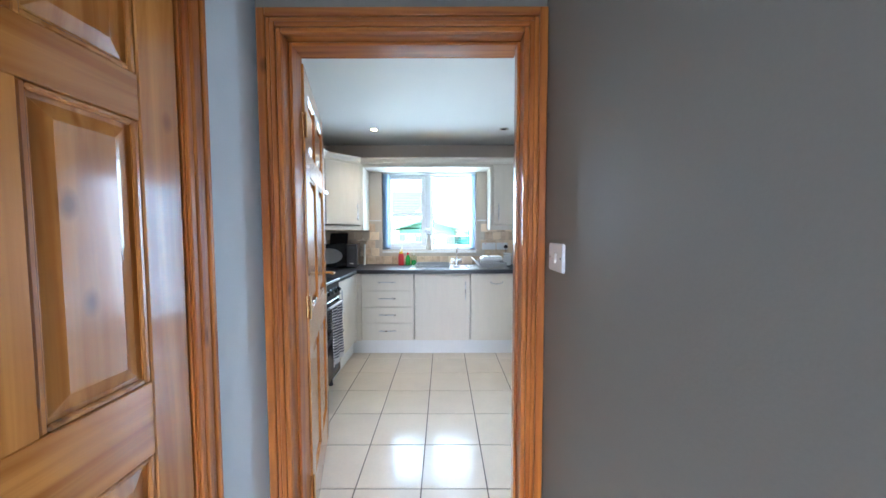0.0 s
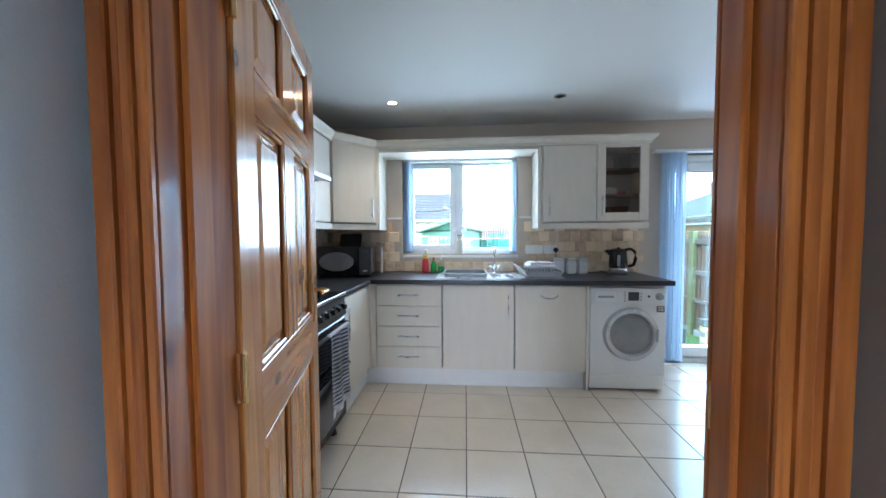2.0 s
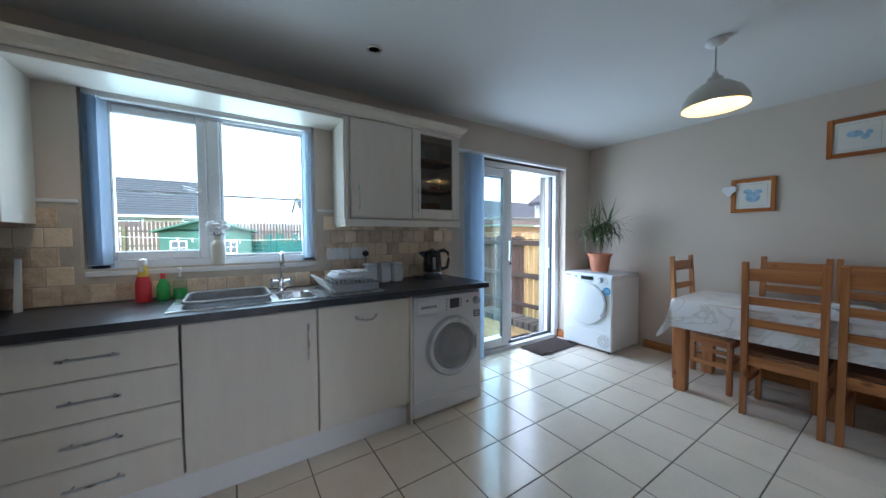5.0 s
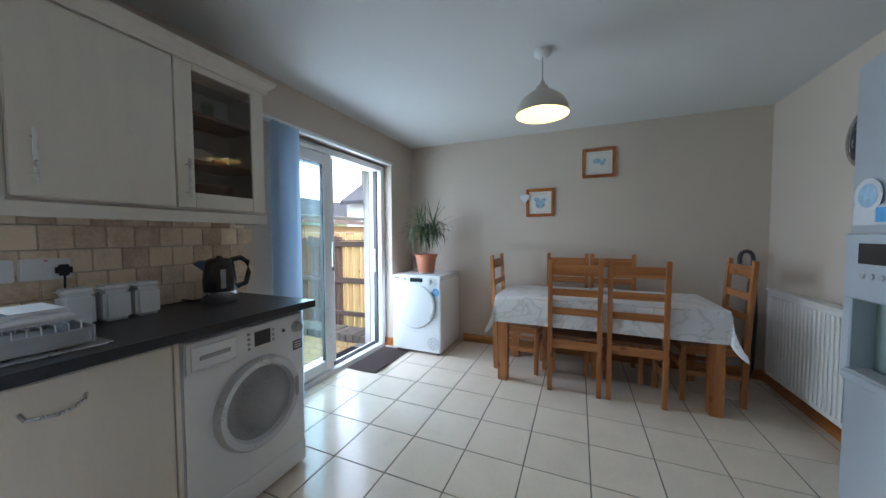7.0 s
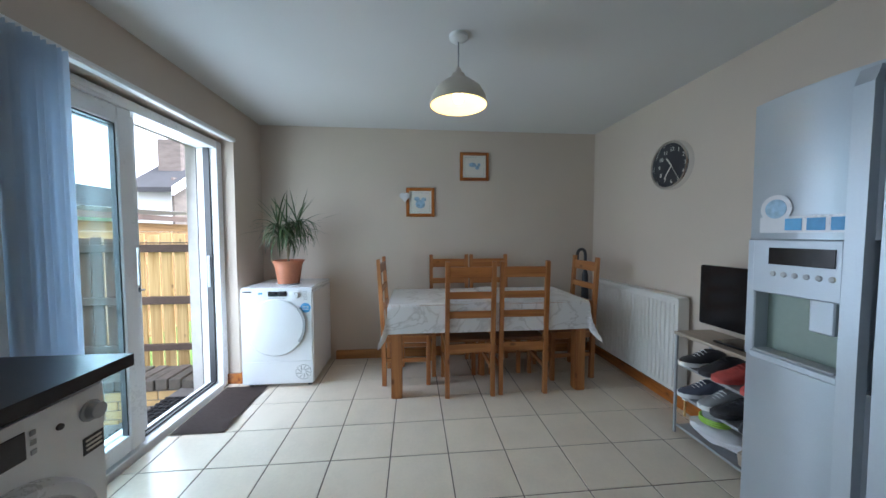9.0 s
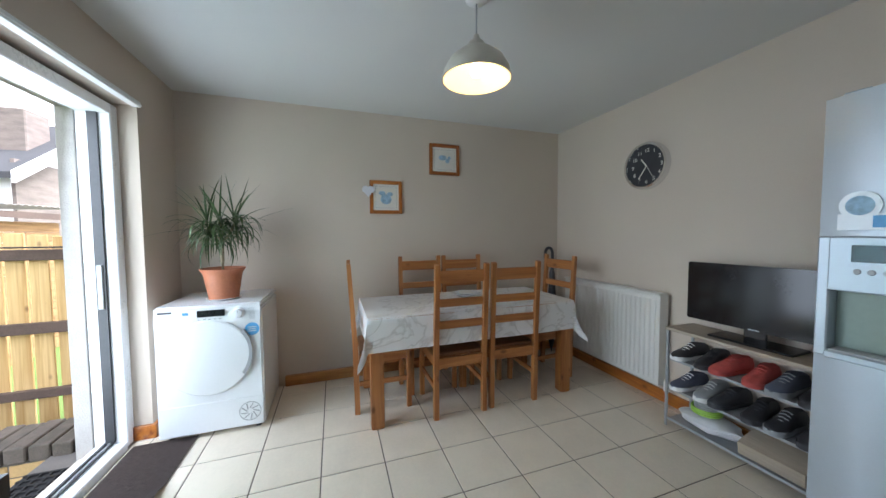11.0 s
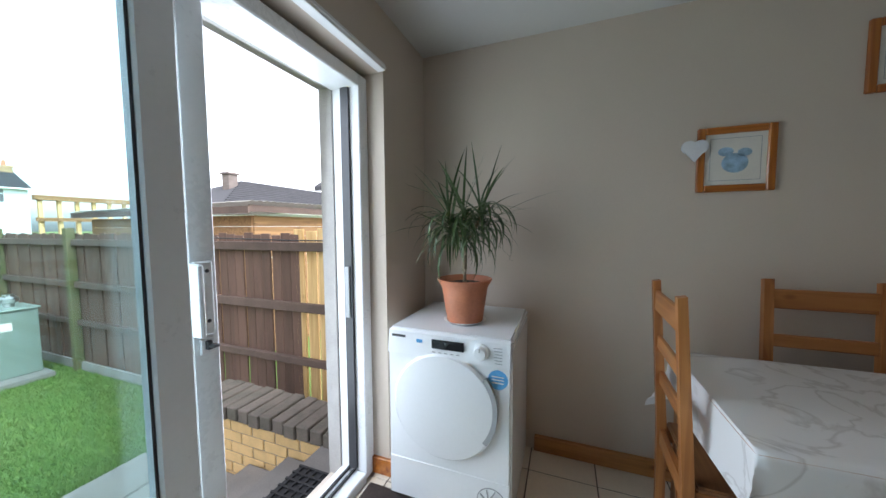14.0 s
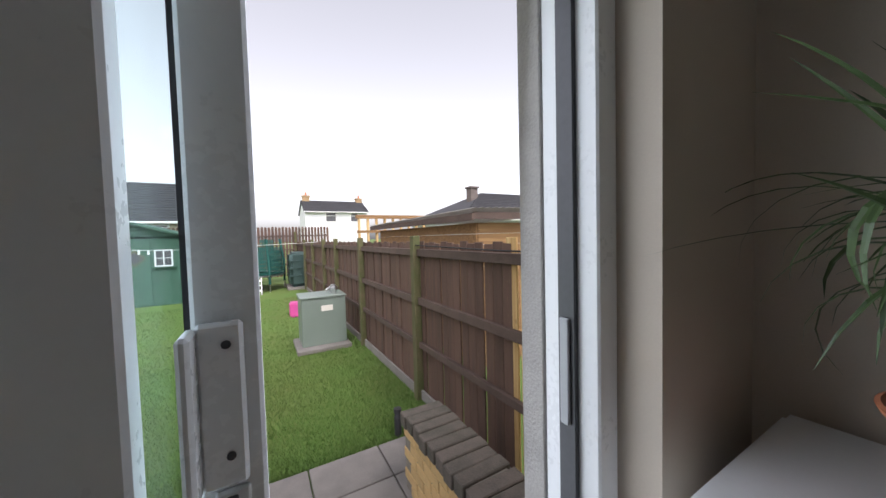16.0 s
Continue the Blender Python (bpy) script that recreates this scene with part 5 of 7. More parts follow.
bm = bmesh.new()
OV, OVY = 0.235, 0.19
nx, ny = 44, 72
ax0, ax1, ay0, ay1 = TX0 - 0.013, TX1 + 0.013, TY0 - 0.023, TY1 + 0.023
grid = []
for i in range(nx + 1):
    col = []
    for j in range(ny + 1):
        u = ax0 - OV + (ax1 - ax0 + 2 * OV) * i / nx
        v = ay0 - OVY + (ay1 - ay0 + 2 * OVY) * j / ny
        x, y = min(max(u, ax0), ax1), min(max(v, ay0), ay1)
        du, dv2 = u - x, v - y
        a, b = abs(du), abs(dv2)
        big, small = max(a, b), min(a, b)
        drop = big + 0.5 * small
        flare = 0.01 + 0.42 * small / OV
        wave = 0.004 * math.sin(9 * (u + v)) * min(1, big / 0.1)
        z = TZ + 0.004 - drop * 0.97
        if big > 0:
            x += (du / (a + 1e-6)) * (flare * a + wave) if a > 0 else 0
            y += (dv2 / (b + 1e-6)) * (flare * b + wave) if b > 0 else 0
        else:
            z += 0.0015 * math.sin(7 * u) * math.sin(5 * v) + 0.0015
        col.append(bm.verts.new((x, y, z)))
    grid.append(col)
for i in range(nx):
    for j in range(ny):
        bm.faces.new((grid[i][j], grid[i + 1][j], grid[i + 1][j + 1], grid[i][j + 1]))
solid("tablecloth", bm, M["cloth"], "white marble-print oilcloth hanging over table corners", "tablecloth", smooth=70)
pl = thing("plate", "white rimmed bowl with patterned napkin on tablecloth", "plate", pose(3.36, 1.42, TZ + 0.0085))
part("dish", lathe([(0, 0.0), (0.06, 0.0), (0.115, 0.026), (0.12, 0.028), (0.115, 0.031), (0.06, 0.008), (0, 0.007)], 36), M["enamel"], pl, smooth=40)
part("napkin", prism([(-0.06, -0.05), (0.07, -0.06), (0.08, 0.04), (-0.03, 0.07)], 0.03, 0.036, "z"), M["paper"], pl)

# ---- pendant lamp ----
pd = thing("pendant_lamp", "cream dome pendant lamp, lit, above dining area", "lamp")
LP = pose(2.23, 1.845, 0)
part("ceiling_rose", lathe([(0.05, CEIL - 0.001), (0.05, CEIL - 0.02), (0.03, CEIL - 0.035), (0.012, CEIL - 0.038)], 28, LP), M["white"], pd, smooth=40)
part("cord", tube([(2.23, 1.845, 2.18), (2.23, 1.845, CEIL - 0.03)], 0.004, 8), M["grey"], pd)
part("shade", lathe([(0.012, 2.20), (0.018, 2.175), (0.035, 2.165), (0.042, 2.14), (0.075, 2.125), (0.125, 2.085), (0.15, 2.04), (0.157, 2.005), (0.162, 2.003), (0.162, 1.998), (0.154, 1.998)], 48, LP, cap=False), M["lampshade"], pd, smooth=50)
part("shade_lining", lathe([(0.154, 1.999), (0.147, 2.038), (0.122, 2.081), (0.073, 2.12), (0.0, 2.13)], 48, LP, cap=False), M["shadein"], pd, "lit inside of shade", smooth=60)
part("bulb", lathe([(0.0, 2.012), (0.02, 2.016), (0.03, 2.035), (0.028, 2.055), (0.014, 2.085), (0.014, 2.115)], 20, LP), M["bulb"], pd, smooth=60)
for x, y, lit in ((-0.70, 3.0, True), (0.638, 2.985, False), (-0.66, 1.52, True)):
    dl = thing("downlight", "round recessed chrome downlight, " + ("lit" if lit else "unlit"), "lamp", pose(x, y, CEIL))
    part("ring", lathe([(0.045, 0.0), (0.045, -0.005), (0.034, -0.008), (0.030, 0.0)], 28), M["chrome"], dl, smooth=40)
    part("lens", lathe([(0.030, -0.003), (0, -0.003)], 24), M["led" if lit else "drum"], dl)

# ---- wall things ----
PXW = WX1


def picture(y0, y1, z0, z1, label, shapes):
    ob = thing("framed_print", label, "picture", group="framed prints on the wall")
    w = 0.032
    for a, b in ((y0, y0 + w), (y1 - w, y1)):
        part("frame", box((PXW - 0.02, a, z0), (PXW - 0.001, b, z1), 0.004), M["pinez"], ob)
    for a, b in ((z0, z0 + w), (z1 - w, z1)):
        part("frame", box((PXW - 0.02, y0 + w, a), (PXW - 0.001, y1 - w, b), 0.004), M["piney"], ob)
    part("print", box((PXW - 0.010, y0 + w, z0 + w), (PXW - 0.002, y1 - w, z1 - w)), M["paper"], ob)
    cy, cz, k = (y0 + y1) / 2, (z0 + z1) / 2, (y1 - y0)
    part("printed_border", frame_bars2(y0 + w + 0.02, y1 - w - 0.02, z0 + w + 0.02, z1 - w - 0.02, PXW - 0.0112), M["grey"], ob)
    for dy_, dz, r, q in shapes:
        part("printed_fruit", lathe([(r * k, 0), (r * k, 0.001), (0, 0.001)], 24, pose(PXW - 0.0101, cy + dy_ * k, cz + dz * k, 0, -90) @ Matrix.Diagonal((q, 1, 1, 1))), M["paleblue"], ob)
    return ob


def frame_bars2(y0, y1, z0, z1, x):
    return boxes(((x, y0, z0), (x + 0.001, y0 + 0.002, z1)), ((x, y1 - 0.002, z0), (x + 0.001, y1, z1)), ((x, y0, z0), (x + 0.001, y1, z0 + 0.002)), ((x, y0, z1 - 0.002), (x + 0.001, y1, z1)))


M["paleblue"] = surface("pale_blue_print", (0.32, 0.47, 0.60), 0.7, vary=0.2, scale=30, bump=0.0)
picture(1.875, 2.170, 1.475, 1.775, "small pine-framed print of blue pears", ((0.0, -0.06, 0.17, 0.9), (-0.12, 0.10, 0.09, 0.7), (0.12, 0.12, 0.10, 0.7)))
picture(1.300, 1.607, 1.855, 2.15, "small pine-framed print of blue leaves", ((0.06, 0.06, 0.13, 0.6), (-0.10, -0.03, 0.07, 1.0), (-0.16, 0.06, 0.05, 1.2)))
bm = lathe([(0.032, 0), (0.030, 0.012), (0, 0.016)], 20, pose(PXW - 0.021, 2.205, 1.69, 0, -90))
lathe([(0.032, 0), (0.030, 0.012), (0, 0.016)], 20, pose(PXW - 0.021, 2.16, 1.69, 0, -90), bm)
prism([(2.13, 1.685), (2.235, 1.685), (2.183, 1.62)], PXW - 0.034, PXW - 0.021, "x", bm)
solid("heart_ornament", bm, M["fabric"], "pale fabric heart hanging on print frame", "ornament", smooth=40)

ck = thing("wall_clock", "round black wall clock with chrome rim", "clock", pose(2.743, WY0, 1.813, -90))
part("rim", lathe([(0.185, 0), (0.185, 0.03), (0.178, 0.045), (0.162, 0.045), (0.158, 0.03), (0.158, 0.0)], 56, cap=False), M["chrome"], ck, smooth=40)
part("face", lathe([(0.158, 0.012), (0, 0.013)], 48), M["dark"], ck)


def lettering(name, text, size, m, material, parent, extrude=0.0008):
    cu = bpy.data.curves.new(name, "FONT")
    cu.body, cu.size, cu.align_x, cu.align_y, cu.extrude = text, size, "CENTER", "CENTER", extrude
    tmp = bpy.data.objects.new(name, cu)
    me = bpy.data.meshes.new_from_object(tmp)
    bpy.data.objects.remove(tmp)
    me.materials.append(material)
    ob = new(name, me)
    ob.parent, ob.matrix_basis = parent, m
    return ob


for i in range(1, 13):
    a = radians(90 - 30 * i)
    lettering("numeral", str(i), 0.042, pose(-0.122 * math.cos(a), -0.122 * math.sin(a), 0.0145, 0, 0, 180), M["paper"], ck)
for ang, ln, w in ((90 + 38, 0.075, 0.005), (90 - 215, 0.115, 0.004), (90 - 148, 0.10, 0.0015)):
    a = radians(ang)
    part("pointer", tube([(0, 0, 0.018), (-ln * math.cos(a), -ln * math.sin(a), 0.018)], w, 6), M["paper"], ck)

rd = thing("radiator", "white convector panel radiator under the clock", "radiator")
RX0, RX1 = 2.54, 3.56
bm = box((RX0, 0.165, 0.145), (RX1, 0.225, 0.826), 0.008)
part("panel", bm, M["radiator"], rd)
for i in range(24):
    x = RX0 + 0.035 + i * (RX1 - RX0 - 0.07) / 23
    part("rib", box((x - 0.012, 0.2251, 0.18), (x + 0.012, 0.235, 0.79), 0.006), M["radiator"], rd)
part("top_grille", box((RX0 - 0.004, 0.15, 0.8265), (RX1 + 0.004, 0.238, 0.838), 0.003), M["radiator"], rd)
part("side_cover", box((RX0 - 0.014, 0.15, 0.15), (RX0 - 0.0005, 0.236, 0.826), 0.003), M["radiator"], rd)
part("bracket", boxes(((RX0 + 0.15, WY0, 0.2), (RX0 + 0.18, 0.165, 0.75)), ((RX1 - 0.18, WY0, 0.2), (RX1 - 0.15, 0.165, 0.75))), M["radiator"], rd)
vl = part("valve", lathe([(0.018, 0.12), (0.020, 0.14), (0.020, 0.19), (0.014, 0.20)], 16, pose(RX0 - 0.045, 0.19, 0)), M["white"], rd)
part("pipe", tube([(RX0 - 0.045, 0.19, 0.0), (RX0 - 0.045, 0.19, 0.12)], 0.0075, 8), M["brass"], vl)
part("pipe", tube([(RX0 - 0.045, 0.19, 0.15), (RX0 + 0.01, 0.19, 0.15)], 0.009, 8), M["chrome"], vl)

um = thing("umbrella", "black umbrella with hooked grip in corner", "umbrella")
part("canopy", lathe([(0.006, 0.02), (0.03, 0.1), (0.042, 0.55), (0.03, 0.86), (0.012, 0.92)], 10, pose(3.72, 0.26, 0)), M["dark"], um)
part("shaft", tube([(3.72, 0.26, 0.0), (3.72, 0.26, 1.02)], 0.006, 8), M["dark"], um)
part("crook", tube([(3.72, 0.26, 0.98)] + [(3.72, 0.26 + 0.045 - 0.045 * math.cos(a), 1.07 + 0.06 * math.sin(a)) for a in [math.pi * k / 8 for k in range(9)]] + [(3.72, 0.35, 1.02)], 0.016, 10), M["dark"], um, smooth=60)

# ---- shoe rack, television, shoes ----
rk = thing("shoe_rack", "grey metal shoe rack with oak shelf top", "shoe rack")
K0, K1, KY0, KY1 = 1.58, 2.35, 0.15, 0.41
part("top", box((K0 - 0.01, KY0, 0.645), (K1 + 0.005, KY1 + 0.005, 0.665), 0.003), M["oakshelf"], rk)
for x in (K0, K1 - 0.015):
    for y in (KY0 + 0.005, KY1 - 0.015):
        part("upright", box((x, y, 0.0), (x + 0.015, y + 0.015, 0.645), 0.002), M["grey"], rk)
for z in (0.045, 0.25, 0.45):
    sh = part("shelf", boxes(((K0 + 0.015, KY0 + 0.01, z), (K1 - 0.015, KY0 + 0.02, z + 0.01)), ((K0 + 0.015, KY1 - 0.02, z), (K1 - 0.015, KY1 - 0.01, z + 0.014))), M["grey"], rk)
    part("mesh_sheet", box((K0 + 0.012, KY0 + 0.02, z + 0.003), (K1 - 0.012, KY1 - 0.02, z + 0.006)), M["grey"], sh)


def shoe(m, upper, sole, label):
    """Trainer: heel at local y 0, toe at local y 0.27."""
    ob = thing("shoe", label, "shoe", m, "shoes on the rack")
    prof = [(0.0, 0.034, 0.085), (0.04, 0.038, 0.10), (0.09, 0.036, 0.105), (0.13, 0.036, 0.085), (0.18, 0.044, 0.060), (0.23, 0.042, 0.048), (0.262, 0.026, 0.036), (0.272, 0.008, 0.028)]
    for nm, mt, z0, zf in (("sole", sole, 0.0, None), ("upper", upper, 0.02, 1)):
        bm = bmesh.new()
        rings = []
        for y, w, h in prof:
            top = h if zf else 0.022 + 0.004 * (y > 0.22)
            ww = w if zf else w + 0.004
            ring = [(-ww, z0), (-ww, z0 + 0.4 * (top - z0)), (-ww * 0.7, z0 + 0.85 * (top - z0)), (0, top), (ww * 0.7, z0 + 0.85 * (top - z0)), (ww, z0 + 0.4 * (top - z0)), (ww, z0)]
            if zf and y < 0.10 and y > 0.0:
                ring[3] = (0, top - 0.035)
            if not zf:
                ring = [(-ww, 0), (-ww, top), (ww, top), (ww, 0)]
            rings.append([bm.verts.new((x, y, z)) for x, z in ring])
        for a, b in zip(rings, rings[1:]):
            for i in range(len(a)):
                j = (i + 1) % len(a)
                bm.faces.new((a[i], a[j], b[j], b[i]))
        bm.faces.new(rings[0])
        bm.faces.new(rings[-1])
        part(nm, bm, mt, ob, smooth=60)
    for k in range(4):
        y = 0.12 + 0.02 * k
        part("lace", tube([(-0.022, y, 0.084 - 0.011 * k), (0, y + 0.004, 0.094 - 0.0115 * k), (0.022, y, 0.084 - 0.011 * k)], 0.003, 5), sole, ob)
    return ob


for z, items in ((0.464, (("dark", "white", "black trainer with white sole"), ("dark", "dark", "black sturdy shoe"), ("red", "red", "red canvas trainer"), ("red", "red", "red canvas trainer"), ("navy", "grey", "dark blue trainer"), ("dark", "dark", "black leather shoe"))),
                 (0.264, (("navy", "white", "navy trainer with white sole"), ("grey", "white", "grey running shoe with white sole"), ("dark", "dark", "black boot"), ("dark", "dark", "black boot"), ("dark", "grey", "dark walking shoe"), ("dark", "dark", "black shoe")))):
    for i, (up, so, lb) in enumerate(items):
        shoe(pose(K1 - 0.075 - 0.118 * i, KY0 + 0.0, z, 0, 0, (-4, 3, -6, 5, 0, 2)[i]), M[up], M[so], lb + " on shoe rack")
bg = thing("plastic_bag", "crumpled white bag on the bottom shelf", "bag")
bm = bmesh.new()
bmesh.ops.create_icosphere(bm, subdivisions=3, radius=1)
for v in bm.verts:
    v.co = Vector((v.co.x * 0.17, v.co.y * 0.11, max(-0.04, v.co.z * 0.045))) * (1 + 0.18 * noise.noise(v.co * 2.5)) + Vector((2.15, 0.28, 0.10))
part("sheet", bm, M["fabric"], bg, smooth=30)
for i, (c, r) in enumerate((("lime", 0.075), ("grey", 0.06))):
    co = thing("cable_coil", ("lime green" if i == 0 else "grey") + " coiled cable on the bottom shelf", "cable")
    part("coil", tube([(2.16 + r * math.cos(k * 0.3), 0.30 + r * math.sin(k * 0.3), 0.165 + 0.0006 * k + 0.03 * i) for k in range(64)], 0.006, 6), M[c], co, smooth=60)
bg = thing("paper_bag", "folded brown paper bag on the bottom shelf", "bag")
part("sheet", prism([(0.17, 0.061), (0.38, 0.061), (0.39, 0.13), (0.20, 0.19)], 1.68, 1.95, "x"), M["oakshelf"], bg)

tv = thing("television", "black flat-screen television on shoe rack", "television", pose(1.95, 0.27, 0.665, 0, 0, 2))
part("casing", box((-0.35, -0.02, 0.07), (0.35, 0.018, 0.435), 0.006, 2), M["black"], tv)
part("screen", box((-0.335, 0.0185, 0.09), (0.335, 0.0195, 0.422)), M["black"], tv)
part("logo", box((-0.025, 0.0186, 0.075), (0.025, 0.0196, 0.081)), M["grey"], tv)
part("neck", box((-0.05, -0.01, 0.01), (0.05, 0.01, 0.08), 0.004), M["black"], tv)
part("base", box((-0.19, -0.09, 0.0), (0.19, 0.09, 0.012), 0.005), M["black"], tv)

# ---- fridge ----
fg = thing("fridge_freezer", "silver-blue side-by-side fridge with water dispenser", "fridge", pose(-0.065, 0.07, 0))
F0, F1, FS, FYF, FH = 0.62, 1.53, 1.195, 0.875, 1.728
part("body", box((F0, 0.16, 0.03), (F1, 0.80, FH), 0.008), M["silver"], fg)
part("top_hinge", box((F1 - 0.09, 0.76, FH + 0.0005), (F1 - 0.03, 0.83, FH + 0.012), 0.003), M["silver"], fg)
tn = thing("round_tin", "dark red lidded round tin on top of fridge", "tin", pose(1.06, 0.72, FH + 0.0005))
part("body", lathe([(0, 0), (0.135, 0), (0.14, 0.006), (0.14, 0.06)], 36), M["tinred"], tn, smooth=40)
part("lid", lathe([(0.144, 0.06), (0.146, 0.064), (0.146, 0.085), (0.135, 0.094), (0.05, 0.098), (0, 0.098)], 36), M["dark"], tn, smooth=40)


def fridge_door(x0, x1):
    out = [(x0, 0.805), (x0, 0.845)] + [(x0 + (x1 - x0) * k / 8, 0.855 + 0.022 * math.sin(math.pi * k / 8)) for k in range(9)] + [(x1, 0.845), (x1, 0.805)]
    return out


def door_y(x, x0, x1):
    return 0.855 + 0.022 * math.sin(math.pi * (x - x0) / (x1 - x0))


rd_ = part("fridge_door", prism(fridge_door(F0 + 0.002, FS - 0.003), 0.06, FH - 0.004, "z"), M["silver"], fg, smooth=30)
dl_ = part("freezer_door", prism(fridge_door(FS + 0.003, F1 - 0.002), 0.06, 0.875, "z"), M["silver"], fg, smooth=30)
ud = part("freezer_door", prism(fridge_door(FS + 0.003, F1 - 0.002), 1.275, FH - 0.004, "z"), M["silver"], fg, smooth=30)
dp = part("dispenser", box((FS + 0.07, 0.806, 1.10), (F1 - 0.035, 0.884, 1.274), 0.004), M["silver"], fg, "silver water dispenser panel")
part("surround", box((FS + 0.04, 0.806, 0.876), (FS + 0.0695, 0.884, 1.274), 0.004), M["silver"], dp)
part("surround", box((F1 - 0.0345, 0.806, 0.876), (F1 - 0.004, 0.868, 1.274), 0.004), M["silver"], dp)
part("lower_lip", box((FS + 0.07, 0.806, 0.876), (F1 - 0.035, 0.885, 0.90), 0.004), M["silver"], dp)
part("recess", box((FS + 0.07, 0.806, 0.9005), (F1 - 0.035, 0.815, 1.0995)), M["tank"], dp)
part("alcove_back", box((FS + 0.071, 0.8155, 0.901), (F1 - 0.036, 0.819, 1.099)), M["tank"], dp)
part("paddle", box((FS + 0.105, 0.83, 1.0), (FS + 0.165, 0.85, 1.099), 0.004), M["silver"], dp)
part("drip_tray", box((FS + 0.08, 0.83, 0.9005), (F1 - 0.045, 0.882, 0.908), 0.002), M["grey"], dp)
part("display", box((FS + 0.085, 0.8845, 1.195), (F1 - 0.085, 0.887, 1.248), 0.001), M["black"], dp)
for i in range(6):
    part("button", lathe([(0.009, 0), (0.007, 0.003), (0, 0.003)], 12, pose(FS + 0.092 + 0.029 * i, 0.884, 1.165, -90)), M["grey"], dp)
for x in (FS + 0.026, FS - 0.040):
    h = part("handle", prism([(0.905, 0.30), (0.922, 0.34), (0.928, 1.0), (0.922, 1.66), (0.905, 1.70), (0.896, 1.70), (0.896, 0.30)], x - 0.019, x + 0.019, "x"), M["silver"], fg, "long flat bar handle")
    for z in (0.265, 1.66):
        part("bracket", box((x - 0.012, 0.85, z), (x + 0.012, 0.908, z + 0.036), 0.003), M["grey"], h)
st = part("sticker", box((FS + 0.055, 0.8785, 1.295), (F1 - 0.05, 0.8800, 1.345)), M["ring"], fg)
part("round_sticker", lathe([(0.044, 0), (0.044, 0.001)], 28, pose(F1 - 0.095, 0.8795, 1.37, -90)), M["ring"], fg)
part("round_print", lathe([(0.030, 0), (0.030, 0.001)], 28, pose(F1 - 0.095, 0.8806, 1.37, -90)), M["paleblue"], fg)
for i in range(3):
    part("printed_square", box((FS + 0.060 + 0.055 * i, 0.8801, 1.302), (FS + 0.103 + 0.055 * i, 0.8812, 1.338)), M["blue"], fg)

# ---- small things on the worktop ----
WZ = 0.918
mw = thing("microwave", "black microwave oven in the worktop corner", "microwave", pose(-1.19, 3.27, WZ, 0, 0, 8))
part("casing", box((-0.25, -0.14, 0.012), (0.23, 0.19, 0.27), 0.008, 2), M["black"], mw)
part("door", box((-0.248, -0.158, 0.016), (0.12, -0.141, 0.266), 0.005, 2), M["black"], mw)
part("window", lathe([(0.09, 0), (0.09, 0.002), (0, 0.002)], 36, pose(-0.07, -0.1585, 0.14, 90) @ Matrix.Diagonal((1.7, 0.95, 1, 1))), M["doorglass"], mw)
part("window_rim", lathe([(0.088, 0.0), (0.088, 0.004), (0.098, 0.004), (0.098, 0.0)], 40, pose(-0.07, -0.1585, 0.14, 90) @ Matrix.Diagonal((1.7, 0.95, 1, 1)), cap=False), M["black"], mw, smooth=30)
part("door_bar", box((0.09, -0.185, 0.03), (0.115, -0.159, 0.25), 0.008, 2), M["black"], mw)
part("control_panel", box((0.122, -0.155, 0.016), (0.228, -0.141, 0.266), 0.004), M["dark"], mw)
part("display", box((0.14, -0.157, 0.215), (0.21, -0.1551, 0.245)), M["drum"], mw)
part("button", box((0.155, -0.159, 0.05), (0.195, -0.1551, 0.062), 0.002), M["paper"], mw)
for x in (-0.22, 0.2):
    for y in (-0.11, 0.16):
        part("foot", lathe([(0.015, 0), (0.015, 0.013)], 10, pose(x, y, 0)), M["dark"], mw)
tt = thing("tablet_stand", "black tilted screen on the microwave", "tablet", pose(-1.21, 3.38, WZ + 0.27, 0, 0, 8))
part("screen", prism([(-0.02, 0.0), (0.0, 0.0), (0.06, 0.115), (0.045, 0.118)], -0.10, 0.10, "x"), M["black"], tt)
part("prop", prism([(0.03, 0.0), (0.045, 0.0), (0.05, 0.09), (0.042, 0.09)], -0.03, 0.03, "x"), M["dark"], tt)
bd_ = solid("chopping_board", prism([(3.50, WZ), (3.53, WZ), (3.545, 1.165), (3.535, 1.17)], -0.955, -0.935, "x"), M["white"], "white chopping board upright beside microwave", "chopping board")
tr = thing("recipe_stand", "cream printed card leaning on wall tiles", "card")
part("card", prism([(2.50, WZ), (2.80, WZ), (2.80, 1.15), (2.50, 1.15)], -1.50, -1.49, "x"), M["paper"], tr)
for i in range(6):
    part("text_bar", box((-1.4895, 2.54, 1.10 - 0.03 * i), (-1.4885, 2.76 - 0.03 * (i % 3), 1.108 - 0.03 * i)), M["grey"], tr)

ke = thing("kettle", "black and chrome electric kettle on its base", "kettle", pose(1.30, 3.42, WZ, 0, 0, -20))
part("base", lathe([(0, 0), (0.085, 0), (0.085, 0.015), (0.075, 0.022), (0, 0.022)], 36), M["dark"], ke)
part("chrome_band", lathe([(0.076, 0.022), (0.078, 0.03), (0.078, 0.06), (0.075, 0.062)], 36), M["chrome"], ke, smooth=40)
part("body", lathe([(0.076, 0.062), (0.078, 0.12), (0.07, 0.20), (0.062, 0.225), (0.05, 0.235), (0.015, 0.24), (0.012, 0.25), (0, 0.25)], 36), M["black"], ke, smooth=40)
part("spout", prism([(-0.12, 0.215), (-0.062, 0.16), (-0.055, 0.228), (-0.09, 0.228)], -0.018, 0.018, "y"), M["black"], ke)
